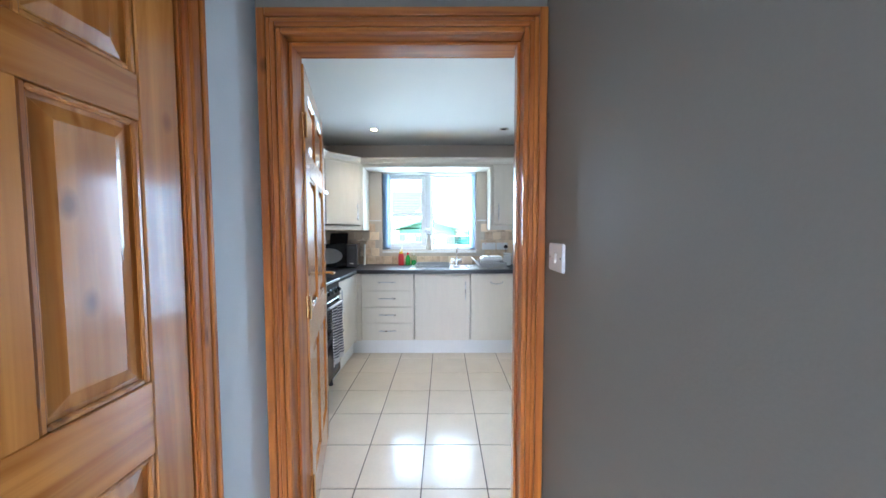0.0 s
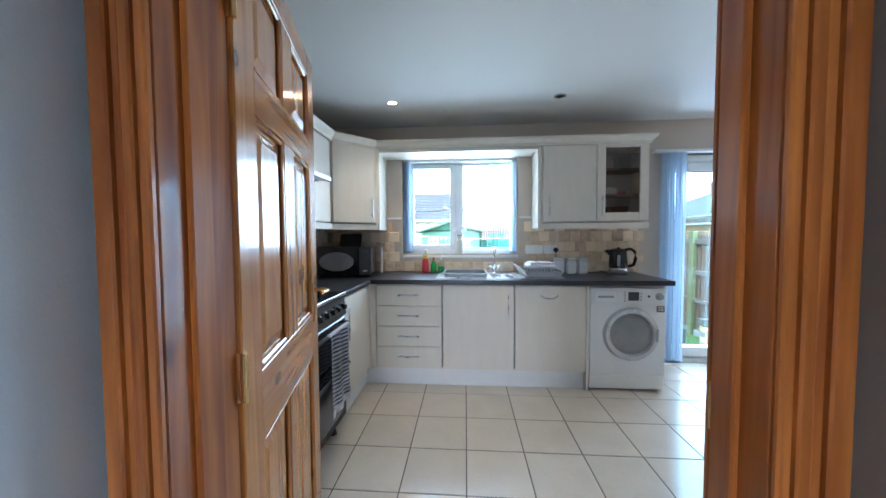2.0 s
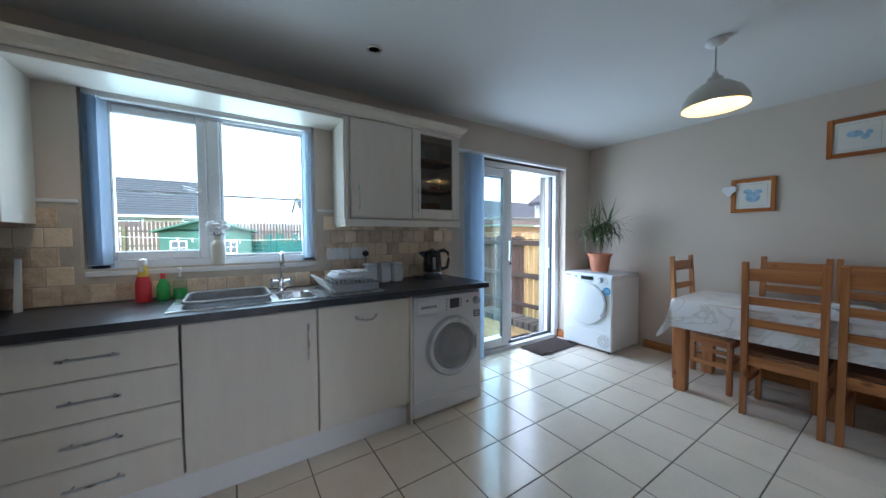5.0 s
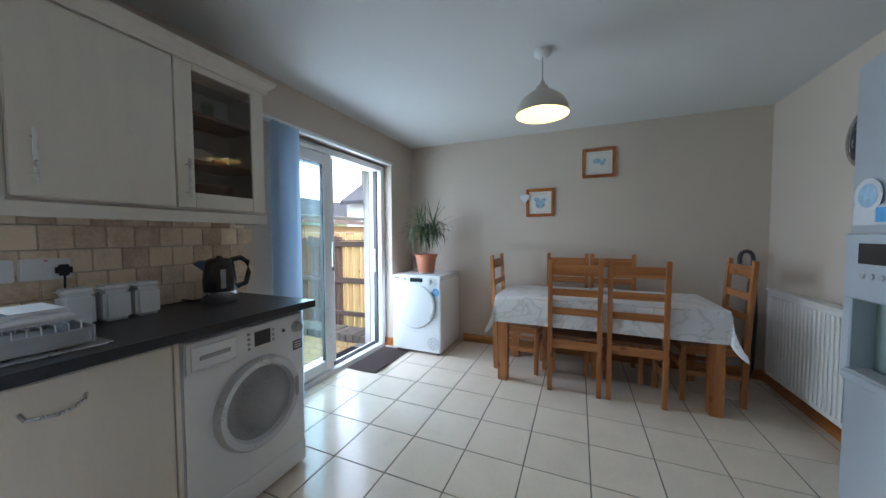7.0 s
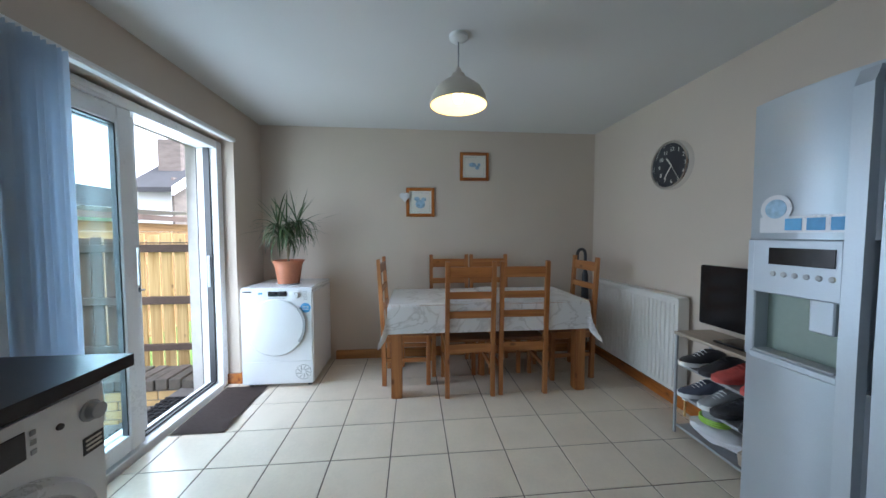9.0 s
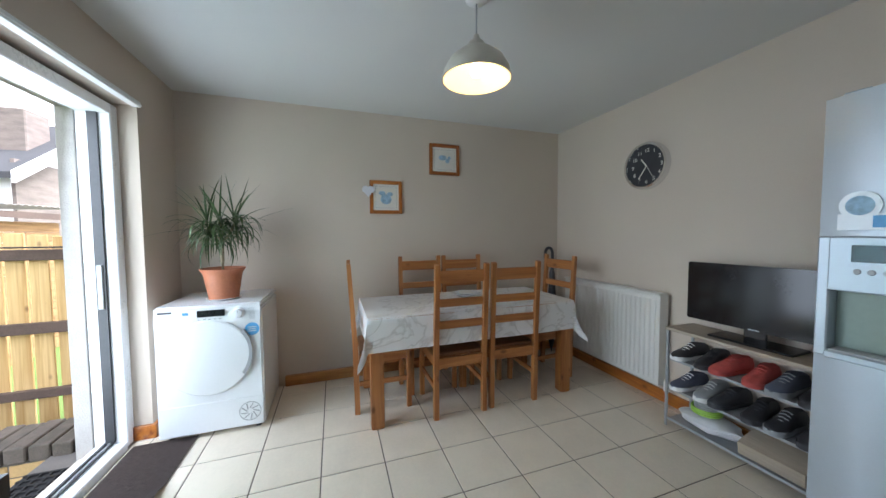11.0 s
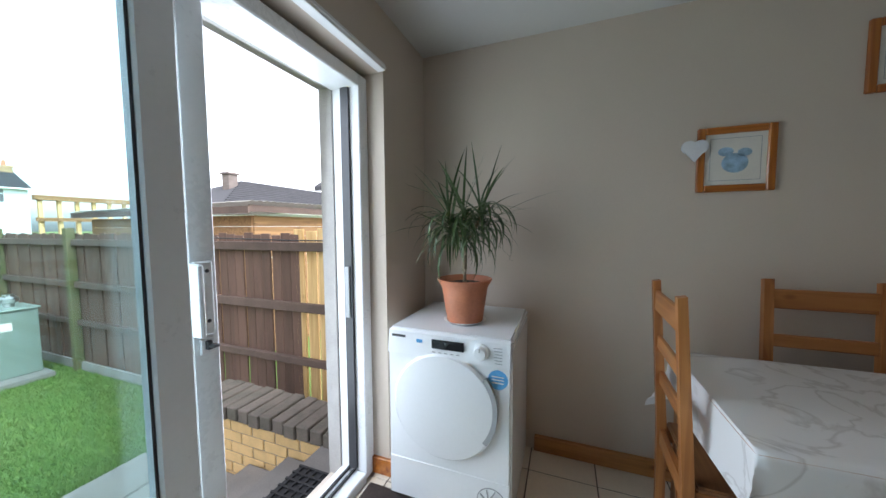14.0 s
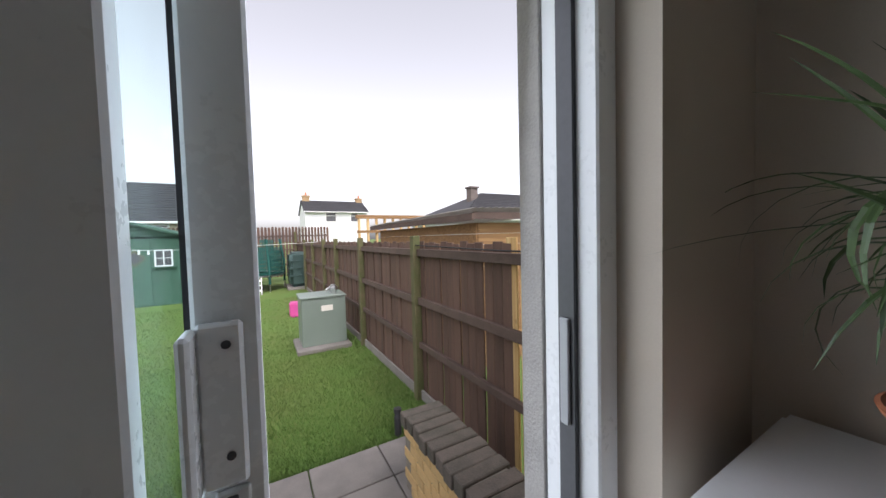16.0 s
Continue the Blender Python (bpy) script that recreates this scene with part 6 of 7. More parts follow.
part("grip", tube([(0.055, 0, 0.225), (0.10, 0, 0.235), (0.135, 0, 0.21), (0.14, 0, 0.15), (0.125, 0, 0.09), (0.078, 0, 0.075)], 0.014, 10), M["black"], ke, smooth=60)
part("water_window", box((-0.012, -0.079, 0.08), (0.012, -0.0705, 0.18), 0.003), M["grey"], ke)
part("power_lead", tube([(0.0, 0.085, 0.008), (-0.10, 0.10, 0.006), (-0.19, 0.16, 0.02), (-0.21, 0.22, 0.10)], 0.004, 6), M["dark"], ke)
for x in (0.775, 0.885, 0.99):
    cn = thing("storage_canister", "white square kitchen canister with lid", "canister", pose(x, 3.47, WZ, 0, 0, (-3, 2, 4)[int((x - 0.77) * 9)]), "canisters")
    part("body", box((-0.046, -0.046, 0), (0.046, 0.046, 0.125), 0.012, 3), M["enamel"], cn, smooth=40)
    part("lid", box((-0.048, -0.048, 0.1255), (0.048, 0.048, 0.15), 0.010, 3), M["enamel"], cn, smooth=40)
for i, x in enumerate((0.53, 0.615, 0.735)):
    so = thing("socket", "white plastic switched wall socket", "socket", group="sockets on the tiles")
    w = 0.042 if i < 2 else 0.07
    part("plate", box((x - w, WY1 - 0.024, 1.10), (x + w, WY1 - 0.0125, 1.186), 0.004, 2), M["white"], so)
    part("rocker", box((x - 0.01, WY1 - 0.027, 1.15), (x + 0.006, WY1 - 0.0242, 1.17), 0.001), M["white"], so)
    part("neon", box((x - 0.005, WY1 - 0.0255, 1.175), (x + 0.005, WY1 - 0.0242, 1.179)), M["redp"], so)
pg = thing("plug", "black plug with lead in wall socket", "plug")
part("body", box((0.755, WY1 - 0.06, 1.115), (0.80, WY1 - 0.0245, 1.16), 0.010, 2), M["rubber"], pg)
part("lead", tube([(0.778, WY1 - 0.045, 1.115), (0.778, WY1 - 0.04, 1.05), (0.80, WY1 - 0.03, 0.96), (0.84, WY1 - 0.03, 0.912)], 0.004, 6), M["rubber"], pg)
dk = thing("dish_rack", "white dish drainer with tray on the sink drainer", "dish rack", pose(0, 0, LIFT))
part("tray", boxes(((0.40, 3.10, 0.9145), (0.70, 3.45, 0.920)), ((0.40, 3.10, 0.92), (0.408, 3.45, 0.97)), ((0.692, 3.10, 0.92), (0.70, 3.45, 0.97)), ((0.408, 3.10, 0.92), (0.692, 3.108, 0.965)), ((0.408, 3.442, 0.92), (0.692, 3.45, 0.965)), bevel=0.002), M["grey"], dk)
part("board", prism([(0.345, 1.0), (0.36, 1.0), (0.425, 0.925), (0.41, 0.92)], 3.10, 3.45, "y"), M["white"], dk)
for i in range(10):
    part("wire", tube([(0.42 + 0.028 * i, 3.115, 0.922), (0.42 + 0.028 * i, 3.115, 0.985), (0.42 + 0.028 * i, 3.435, 0.985), (0.42 + 0.028 * i, 3.435, 0.922)], 0.002, 5), M["white"], dk)
ct = thing("folded_cloth", "folded white tea towel on dish rack", "towel", pose(0, 0, LIFT))
bm = box((0.43, 3.13, 0.988), (0.67, 3.36, 1.018), 0.012, 3)
part("fold", bm, M["fabric"], ct, smooth=60)
part("fold", box((0.45, 3.15, 1.0185), (0.66, 3.35, 1.032), 0.006, 2), M["fabric"], ct, smooth=60)
part("stripe", box((0.52, 3.148, 1.0325), (0.535, 3.352, 1.0335)), M["navy"], ct)
bt = thing("spray_bottle", "red and yellow cleaning spray bottle", "bottle", pose(-0.50, 3.50, WZ))
part("body", lathe([(0, 0), (0.032, 0), (0.035, 0.01), (0.035, 0.10), (0.026, 0.14)], 24), M["redp"], bt, smooth=40)
part("shoulder", lathe([(0.026, 0.14), (0.018, 0.17), (0.014, 0.20)], 24), M["yellow"], bt, smooth=40)
part("trigger", boxes(((-0.018, -0.045, 0.20), (0.018, 0.022, 0.235)), ((-0.008, -0.04, 0.165), (0.008, -0.03, 0.20)), bevel=0.006), M["white"], bt)
bt = thing("detergent_bottle", "clear bottle of dark green detergent", "bottle", pose(-0.42, 3.52, WZ))
part("body", lathe([(0, 0), (0.028, 0), (0.03, 0.01), (0.03, 0.08), (0.012, 0.12)], 24), M["green"], bt, smooth=40)
part("cap", lathe([(0.012, 0.12), (0.012, 0.15), (0, 0.152)], 16), M["redp"], bt)
bt = thing("soap_dispenser", "clear pump bottle of green hand soap", "bottle", pose(-0.345, 3.50, WZ))
part("liquid", lathe([(0, 0.002), (0.03, 0.002), (0.031, 0.06), (0, 0.06)], 24), M["green"], bt, smooth=40)
part("shell", lathe([(0, 0), (0.033, 0), (0.034, 0.10), (0.015, 0.125)], 24, cap=False), M["bottle"], bt, smooth=40)
part("pump", boxes(((-0.006, -0.006, 0.125), (0.006, 0.006, 0.165)), ((-0.01, -0.04, 0.165), (0.01, 0.012, 0.18)), bevel=0.003), M["white"], bt)
vs_ = thing("flower_vase", "white ceramic vase with white artificial flowers", "vase", pose(-0.165, 3.655, WIB))
part("vase", lathe([(0, 0), (0.036, 0), (0.04, 0.01), (0.04, 0.13), (0.034, 0.15), (0.022, 0.16), (0.022, 0.185), (0.025, 0.19), (0.02, 0.19)], 32), M["lampshade"], vs_, smooth=40)
rnd = random.Random(9)
for k in range(3):
    cx, cy, cz = ((-0.03, 0.0, 0.25), (0.03, 0.01, 0.26), (0.0, -0.02, 0.235))[k]
    for q in range(34):
        bm = bmesh.new()
        v = Vector((rnd.gauss(0, 1), rnd.gauss(0, 1), rnd.gauss(0, 1))).normalized()
        rot = v.to_track_quat("Z", "Y").to_matrix().to_4x4()
        mm = Matrix.Translation(Vector((cx, cy, cz)) + v * 0.030) @ rot @ Matrix.Diagonal((0.015, 0.012, 0.006, 1))
        bmesh.ops.create_icosphere(bm, subdivisions=1, radius=1, matrix=mm)
        part("petal", bm, M["enamel"], vs_, smooth=60)
    part("stalk", tube([(0, 0, 0.15), (cx, cy, cz - 0.02)], 0.003, 5), M["leaf"], vs_)
for q in range(5):
    bm = bmesh.new()
    ribbon(bm, (0, 0, 0.185), q * 1.3, 0.5, 0.06, 0.010, 0.8)
    part("leaf", bm, M["leaf"], vs_)
# behind the cabinet glass
for x, z, r, h, mt, nm, lb in ((1.17, 1.876, 0.03, 0.10, "bottle", "drinking_glass", "clear drinking glass on cabinet shelf"), (1.29, 1.876, 0.03, 0.10, "bottle", "drinking_glass", "clear drinking glass on cabinet shelf")):
    g = thing(nm, lb, "glass", pose(x, 3.46, z))
    part("tumbler", lathe([(0, 0), (r * 0.8, 0), (r, h), (r - 0.003, h), (r * 0.75, 0.006), (0, 0.006)], 20), M[mt], g, smooth=40)
bx = solid("small_box", box((1.15, 3.40, 1.6465), (1.27, 3.50, 1.715), 0.003), M["paper"], "small white box on cabinet shelf", "box")
bx = solid("small_box", box((1.29, 3.42, 1.6465), (1.36, 3.50, 1.68), 0.003), M["red"], "small red tin on cabinet shelf", "tin")
bx = thing("basket", "round wicker basket in the glazed cabinet", "basket", pose(1.29, 3.45, 1.4185))
part("weave", lathe([(0, 0), (0.07, 0), (0.10, 0.10), (0.10, 0.12), (0.09, 0.12), (0.065, 0.01), (0, 0.01)], 28), M["seatw"], bx, smooth=40)

# mats
mt = thing("door_mat", "brown ribbed door mat inside patio door", "mat")
bm = bmesh.new()
n = 24
rows = []
ma, mb, mc = Vector((2.60, 3.668)), Vector((3.25, 3.668)), Vector((0, -0.335))
for i in range(n + 1):
    rows.append([])
    for j in range(9):
        p = ma + (mb - ma) * i / n + mc * j / 8
        curl = 0.03 * max(0, 1 - math.hypot(i / n * 0.65 - 0.12, (j / 8 - 1) * 0.33) / 0.09)
        rows[-1].append(bm.verts.new((p.x, p.y, 0.006 + curl + 0.001 * math.sin(i * 2))))
for i in range(n):
    for j in range(8):
        bm.faces.new((rows[i][j], rows[i + 1][j], rows[i + 1][j + 1], rows[i][j + 1]))
bmesh.ops.solidify(bm, geom=bm.faces[:], thickness=0.005)
part("ribbed_top", bm, M["mat"], mt, smooth=50)

# ---- garden ----
G = -0.65
solid("ground", boxes(((-400, OUT + 0.02, G - 0.3), (400, 600, G))), M["lawn"], "green mown lawn reaching to the fences", "lawn", "structure")
rnd = random.Random(21)


def grass(name, x0, x1, y0, y1, count, tall):
    verts, faces = [], []
    for _ in range(count):
        x, y = rnd.uniform(x0, x1), y0 + (y1 - y0) * rnd.random() ** 1.6
        a, h, w = rnd.uniform(0, math.pi), tall * rnd.uniform(0.5, 1.2), rnd.uniform(0.003, 0.006)
        dx, dy = math.cos(a) * w, math.sin(a) * w
        lx, ly = rnd.gauss(0, 0.02), rnd.gauss(0, 0.02)
        n = len(verts)
        verts += [(x - dx, y - dy, G), (x + dx, y + dy, G), (x + lx, y + ly, G + h)]
        faces.append((n, n + 1, n + 2))
    me = bpy.data.meshes.new(name)
    me.from_pydata(verts, [], faces)
    me.materials.append(M["blade"])
    return tagged(new(name, me), "short green lawn grass blades", "grass", "", "stuff")


grass("grass", 0.2, 4.35, 6.16, 9.5, 60000, 0.045)
grass("grass", -4.0, 4.5, 9.5, 15.5, 45000, 0.05)
# steps, landing and patio slabs
st = thing("step", "grey concrete landing outside patio door", "step", kind="structure")
part("tread", box((1.9, OUT + 0.013, G), (3.515, 4.22, -0.10), 0.01), M["slab"], st)
for y0, y1, z in ((4.221, 4.52, -0.255), (4.521, 4.90, -0.41), (4.901, 5.25, -0.54)):
    st = thing("step", "grey concrete garden step", "step", kind="structure")
    part("tread", box((1.9, y0, G), (3.515, y1, z), 0.01), M["slab"], st)
pv = thing("pavement", "grey concrete paving slabs beside lawn", "pavement", kind="structure")
for i in range(9):
    for j in range(2):
        x, y = -1.35 + 0.605 * i, 5.26 + 0.44 * j
        part("slab", box((x, y, G - 0.02), (x + 0.595, y + 0.43, G + 0.03 + 0.003 * rnd.random()), 0.006), M["slab"], pv)
mt = thing("rubber_mat", "black honeycomb rubber mat on doorstep", "mat")
bm = bmesh.new()
for i in range(15):
    box((2.60 + 0.05 * i, 3.97, -0.0995), (2.612 + 0.05 * i, 4.20, -0.085), 0, 1, bm)
for j in range(5):
    box((2.612, 3.97 + 0.049 * j, -0.0995), (3.30, 3.981 + 0.049 * j, -0.086), 0, 1, bm)
box((2.60, 3.97, -0.0997), (3.31, 4.20, -0.096), 0, 1, bm)
part("honeycomb", bm, M["rubber"], mt)
gb = thing("garden_light", "short black bollard garden light on lawn edge", "lamp", pose(3.72, 6.2, G))
part("stem", lathe([(0.035, 0), (0.035, 0.20)], 16), M["dark"], gb)
part("lantern", lathe([(0.030, 0.20), (0.030, 0.24)], 16), M["drum"], gb)
part("cap", lathe([(0.038, 0.24), (0.038, 0.285), (0, 0.29)], 16), M["dark"], gb)

# boundary fence
FXA, SL = 4.26, -0.012


def fx(y):
    return FXA + (y - 6.5) * SL


fn = thing("fence", "brown stained close-board fence with mossy posts", "fence")
boards = [(y, False) for y in np.arange(5.12, 20.2, 0.125)] + [(y, True) for y in np.arange(3.95, 5.1, 0.14)]
tops = [0.0, 0.012, -0.01, 0.006, -0.004, 0.016, -0.012]
mesh_b = mesh_of("board", box((0, 0, G + 0.08), (0.02, 0.112, 1.26), 0.003), M["fence"])
mesh_r = mesh_of("board", box((0, 0, G + 0.12), (0.02, 0.115, 1.30), 0.003), M["rawwood"])
ang = math.degrees(math.atan(SL))
for k, (y, raw) in enumerate(boards):
    ob = new("board", mesh_r if raw else mesh_b)
    ob.parent, ob.matrix_basis = fn, pose(fx(y) + 0.006 * (k % 3), float(y), tops[k % 7], 0, 0, -ang)
for y in (3.98, 6.75, 9.08, 11.2, 12.8, 14.9, 17.0, 20.1):
    part("post", box((fx(y) - 0.09, y - 0.05, G), (fx(y) + 0.0, y + 0.05, 1.34), 0.006), M["post"], fn)
ys = (3.98, 6.75, 9.08, 11.2, 12.8, 14.9, 17.0, 20.1)
for a, b in zip(ys, ys[1:]):
    for z in (0.0, 0.52, 1.10):
        bm = box((0, 0, 0), (0.045, math.hypot(b - a - 0.1, SL * (b - a)), 0.085 if z else 0.07), 0.004)
        ob = part("rail", bm, M["rail"], fn)
        ob.matrix_basis = pose(fx(a + 0.05) - 0.05, a + 0.05, z, 0, 0, -ang)
    ob = part("gravel_board", box((0, 0, G), (0.03, b - a - 0.1, G + 0.13), 0.004), M["slab"], fn)
    ob.matrix_basis = pose(fx(a + 0.05) - 0.04, a + 0.05, 0, 0, 0, -ang)
part("cable", tube([(fx(4.0) - 0.06, 4.0, 1.20), (fx(5.2) - 0.07, 5.2, 1.205), (fx(6.7) - 0.06, 6.7, 1.23)], 0.007, 6), M["rubber"], fn)
bf = thing("fence", "brown picket-topped fence at the end of garden", "fence")
out = [(0, G + 0.05), (0.105, G + 0.05), (0.105, 1.72), (0.09, 1.76), (0.052, 1.785), (0.015, 1.76), (0, 1.72)]
mesh_p = mesh_of("picket", prism(out, 0, 0.02, "y"), M["fence"])
for k in range(180):
    ob = new("picket", mesh_p)
    ob.parent, ob.matrix_basis = bf, pose(5.5 - 0.145 * k, 20.3, 0.19 + 0.01 * ((k * 7) % 3))
for z in (0.15, 0.85, 1.5):
    part("rail", box((-20.5, 20.27, z), (5.5, 20.298, z + 0.08), 0.004), M["rail"], bf)
for x in range(-18, 6, 2):
    part("post", box((x, 20.17, G), (x + 0.09, 20.269, 1.75), 0.006), M["post"], bf)

# low brick wall with brown coping
bw = thing("garden_wall", "low buff brick wall with weathered brown coping", "wall")
BX0, BX1, BY0, BY1 = 3.52, 3.80, OUT + 0.02, 5.54
part("core", box((BX0 + 0.008, BY0, G), (BX1 - 0.008, BY1 - 0.008, -0.125)), M["mortar"], bw)
part("core_top", box((BX0 + 0.02, BY0, -0.1245), (BX1, BY1 - 0.02, -0.03)), M["mortar"], bw)
course = 0.083
mesh_k = mesh_of("brick", box((0, 0, 0), (0.10, 0.215, 0.075), 0.004), M["brick"])
mesh_h = mesh_of("brick", box((0, 0, 0), (0.215, 0.10, 0.065), 0.004), M["brick"])
nz = 0
z = G - 0.055
while z < -0.19:
    y = BY1 - 0.215 - (0.1125 if nz % 2 else 0)
    while y > BY0:
        ob = new("brick", mesh_k)
        ob.parent, ob.matrix_basis = bw, pose(BX0, y, z)
        y -= 0.225
    z += course
    nz += 1
mesh_c = mesh_of("coping_brick", box((0, 0, 0), (0.34, 0.10, 0.10), 0.007), M["capbrick"])
for k in range(17):
    ob = new("coping_brick", mesh_c)
    ob.parent, ob.matrix_basis = bw, pose(BX0 - 0.03 + 0.004 * (k % 3), BY1 - 0.10 - 0.112 * k, -0.117 + 0.004 * ((k * 5) % 3), 0, 0, (k % 4 - 1.5) * 0.8)

# green metal cabinet on a slab, with clutter
gc = thing("boiler_cabinet", "grey-green metal outdoor boiler cabinet on concrete base", "boiler cabinet")
part("casing", box((3.17, 9.30, G + 0.08), (3.93, 9.92, 0.28), 0.01), M["tank"], gc)
part("lid", box((3.15, 9.28, 0.2805), (3.95, 9.94, 0.31), 0.008), M["tank"], gc)
part("base_slab", box((3.07, 9.12, G), (3.98, 10.0, G + 0.079), 0.01), M["slab"], gc)
part("notice", box((3.50, 9.295, 0.04), (3.70, 9.2995, 0.14)), M["paper"], gc)
part("flue", lathe([(0.05, 0.31), (0.05, 0.35), (0.08, 0.37), (0.09, 0.42), (0.05, 0.45), (0.05, 0.47), (0, 0.48)], 14, pose(3.76, 9.55, 0)), M["steel"], gc, smooth=40)
part("flue_elbow", tube([(3.76, 9.55, 0.40), (3.68, 9.51, 0.41), (3.62, 9.48, 0.38)], 0.03, 8), M["steel"], gc, smooth=60)
px = solid("storage_crate", box((3.18, 12.2, G), (3.52, 12.6, G + 0.36), 0.03, 2), M["pink"], "pink plastic crate on lawn", "crate")
ot = thing("oil_tank", "dark green ribbed plastic oil tank", "oil tank")
part("shell", box((3.55, 17.3, G + 0.1), (4.85, 18.6, 0.85), 0.12, 3), M["oiltank"], ot, smooth=50)
for z in (0.05, 0.35, 0.65):
    part("rib", box((3.52, 17.27, z - 0.2), (4.88, 18.63, z - 0.11), 0.03, 2), M["oiltank"], ot)
part("cap", lathe([(0.15, 0.85), (0.15, 0.98), (0, 1.0)], 16, pose(4.4, 17.7, 0)), M["blue"], ot)
part("base_slab", box((3.45, 17.2, G), (4.95, 18.7, G + 0.1)), M["slab"], ot)

# trampoline
tm = thing("trampoline", "garden trampoline with torn teal safety net", "trampoline")
TXc, TYc, TR = 1.9, 18.3, 1.5
ring = [(TXc + TR * math.cos(a), TYc + 0.9 * TR * math.sin(a)) for a in [2 * math.pi * k / 28 for k in range(29)]]
part("frame_ring", tube([(x, y, G + 0.62) for x, y in ring], 0.03, 6), M["steel"], tm, smooth=60)
bm = bmesh.new()
bm.faces.new([bm.verts.new((TXc + (x - TXc) * 0.96, TYc + (y - TYc) * 0.96, G + 0.63)) for x, y in ring[:-1]])
bmesh.ops.solidify(bm, geom=bm.faces[:], thickness=0.02)
part("bed", bm, M["rubber"], tm)
for k in range(0, 28, 4):
    x, y = ring[k]
    part("leg", tube([(x, y, G + 0.62), (x, y, G)], 0.025, 6), M["steel"], tm)
    part("net_pole", tube([(x, y, G + 0.3), (x, y, G + 1.2), (TXc + (x - TXc) * 0.92, TYc + (y - TYc) * 0.92, G + 2.05)], 0.045, 8), M["net"], tm, smooth=60)
bm = bmesh.new()
for k in range(28):
    for s in range(9):
        z = G + 0.66 + 0.155 * s
        if z > G + 2.0 - 0.55 * abs(math.sin(math.pi * k / 4)):
            continue
        (x0, y0), (x1, y1) = ring[k], ring[k + 1]
        q = 0.99 - 0.03 * s / 9
        c = lambda x, y: (TXc + (x - TXc) * q, TYc + (y - TYc) * q)
        (a0, b0), (a1, b1) = c(x0, y0), c(x1, y1)
        for t in range(4):
            u0, u1 = t / 4, t / 4 + 0.19
            vs = [bm.verts.new((a0 + (a1 - a0) * u, b0 + (b1 - b0) * u, zz)) for u, zz in ((u0, z), (u1, z), (u1, z + 0.13), (u0, z + 0.13))]
            bm.faces.new(vs)
part("net", bm, M["net"], tm)
for x in (2.12, 2.55):
    part("ladder_rail", tube([(x, 16.7, G), (x, 16.95, G + 0.62)], 0.018, 6), M["steel"], tm)
for z in (0.15, 0.33, 0.5):
    part("ladder_rung", tube([(2.12, 16.7 + z * 0.35, G + z), (2.55, 16.7 + z * 0.35, G + z)], 0.02, 6), M["steel"], tm)

# green summer house
sh = thing("garden_shed", "green painted summer house with felt gable roof", "shed")
SX0, SX1, SY0, SY1, SE, SP = -2.3, 0.60, 16.6, 18.6, 1.50, 1.93
for k in range(22):
    z = G + k * 0.1005
    part("cladding_board", box((SX0, SY0, z), (SX1, SY0 + 0.03, z + 0.10), 0.004), M["shed"], sh)
part("gable", prism([(SX0, SE), (SX1, SE), ((SX0 + SX1) / 2, SP)], SY0, SY0 + 0.03, "y"), M["shed"], sh)
part("side_wall", boxes(((SX0, SY0 + 0.03, G), (SX0 + 0.03, SY1, SE)), ((SX1 - 0.03, SY0 + 0.03, G), (SX1, SY1, SE)), ((SX0, SY1, G), (SX1, SY1 + 0.03, SE))), M["shed"], sh)
xm = (SX0 + SX1) / 2
part("roof", prism([(SX0 - 0.2, SE - 0.06), (xm, SP + 0.02), (SX1 + 0.2, SE - 0.06), (SX1 + 0.2, SE), (xm, SP + 0.09), (SX0 - 0.2, SE)], SY0 - 0.25, SY1 + 0.1, "y"), M["shed"], sh)
for x0, x1 in ((-0.36, 0.10), (-2.0, -1.5)):
    wn_ = part("shed_window", boxes(((x0, SY0 - 0.03, 0.60), (x1, SY0 - 0.002, 0.64)), ((x0, SY0 - 0.03, 1.10), (x1, SY0 - 0.002, 1.14)), ((x0, SY0 - 0.03, 0.64), (x0 + 0.04, SY0 - 0.002, 1.10)), ((x1 - 0.04, SY0 - 0.03, 0.64), (x1, SY0 - 0.002, 1.10)), (((x0 + x1) / 2 - 0.015, SY0 - 0.03, 0.64), ((x0 + x1) / 2 + 0.015, SY0 - 0.002, 1.10)), ((x0 + 0.04, SY0 - 0.025, 0.86), (x1 - 0.04, SY0 - 0.002, 0.88))), M["render_white"], sh)
    part("pane", box((x0 + 0.04, SY0 - 0.012, 0.64), (x1 - 0.04, SY0 - 0.004, 1.10)), M["drum"], wn_)
dd = part("shed_door", box((-1.25, SY0 - 0.02, G + 0.05), (-0.45, SY0 - 0.001, 1.42), 0.004), M["shed"], sh)
part("diamond_window", prism([(-0.82, 0.68), (-0.61, 0.88), (-0.82, 1.08), (-1.03, 0.88)], SY0 - 0.03, SY0 - 0.021, "y"), M["drum"], dd)
part("window_sill", box((-0.42, SY0 - 0.09, 0.555), (0.16, SY0 - 0.002, 0.598), 0.005), M["shed"], sh)
part("diamond_frame", prism([(-0.82, 0.62), (-0.55, 0.88), (-0.82, 1.14), (-1.09, 0.88)], SY0 - 0.026, SY0 - 0.0205, "y"), M["post"], dd)
cl = thing("washing_line", "white washing line with pegs across garden", "washing line")
part("rope", tube([(-6, 13.6, 1.42), (-2, 13.8, 1.26), (0.6, 13.95, 1.15), (4.2, 14.2, 1.25)], 0.006, 5), M["white"], cl)
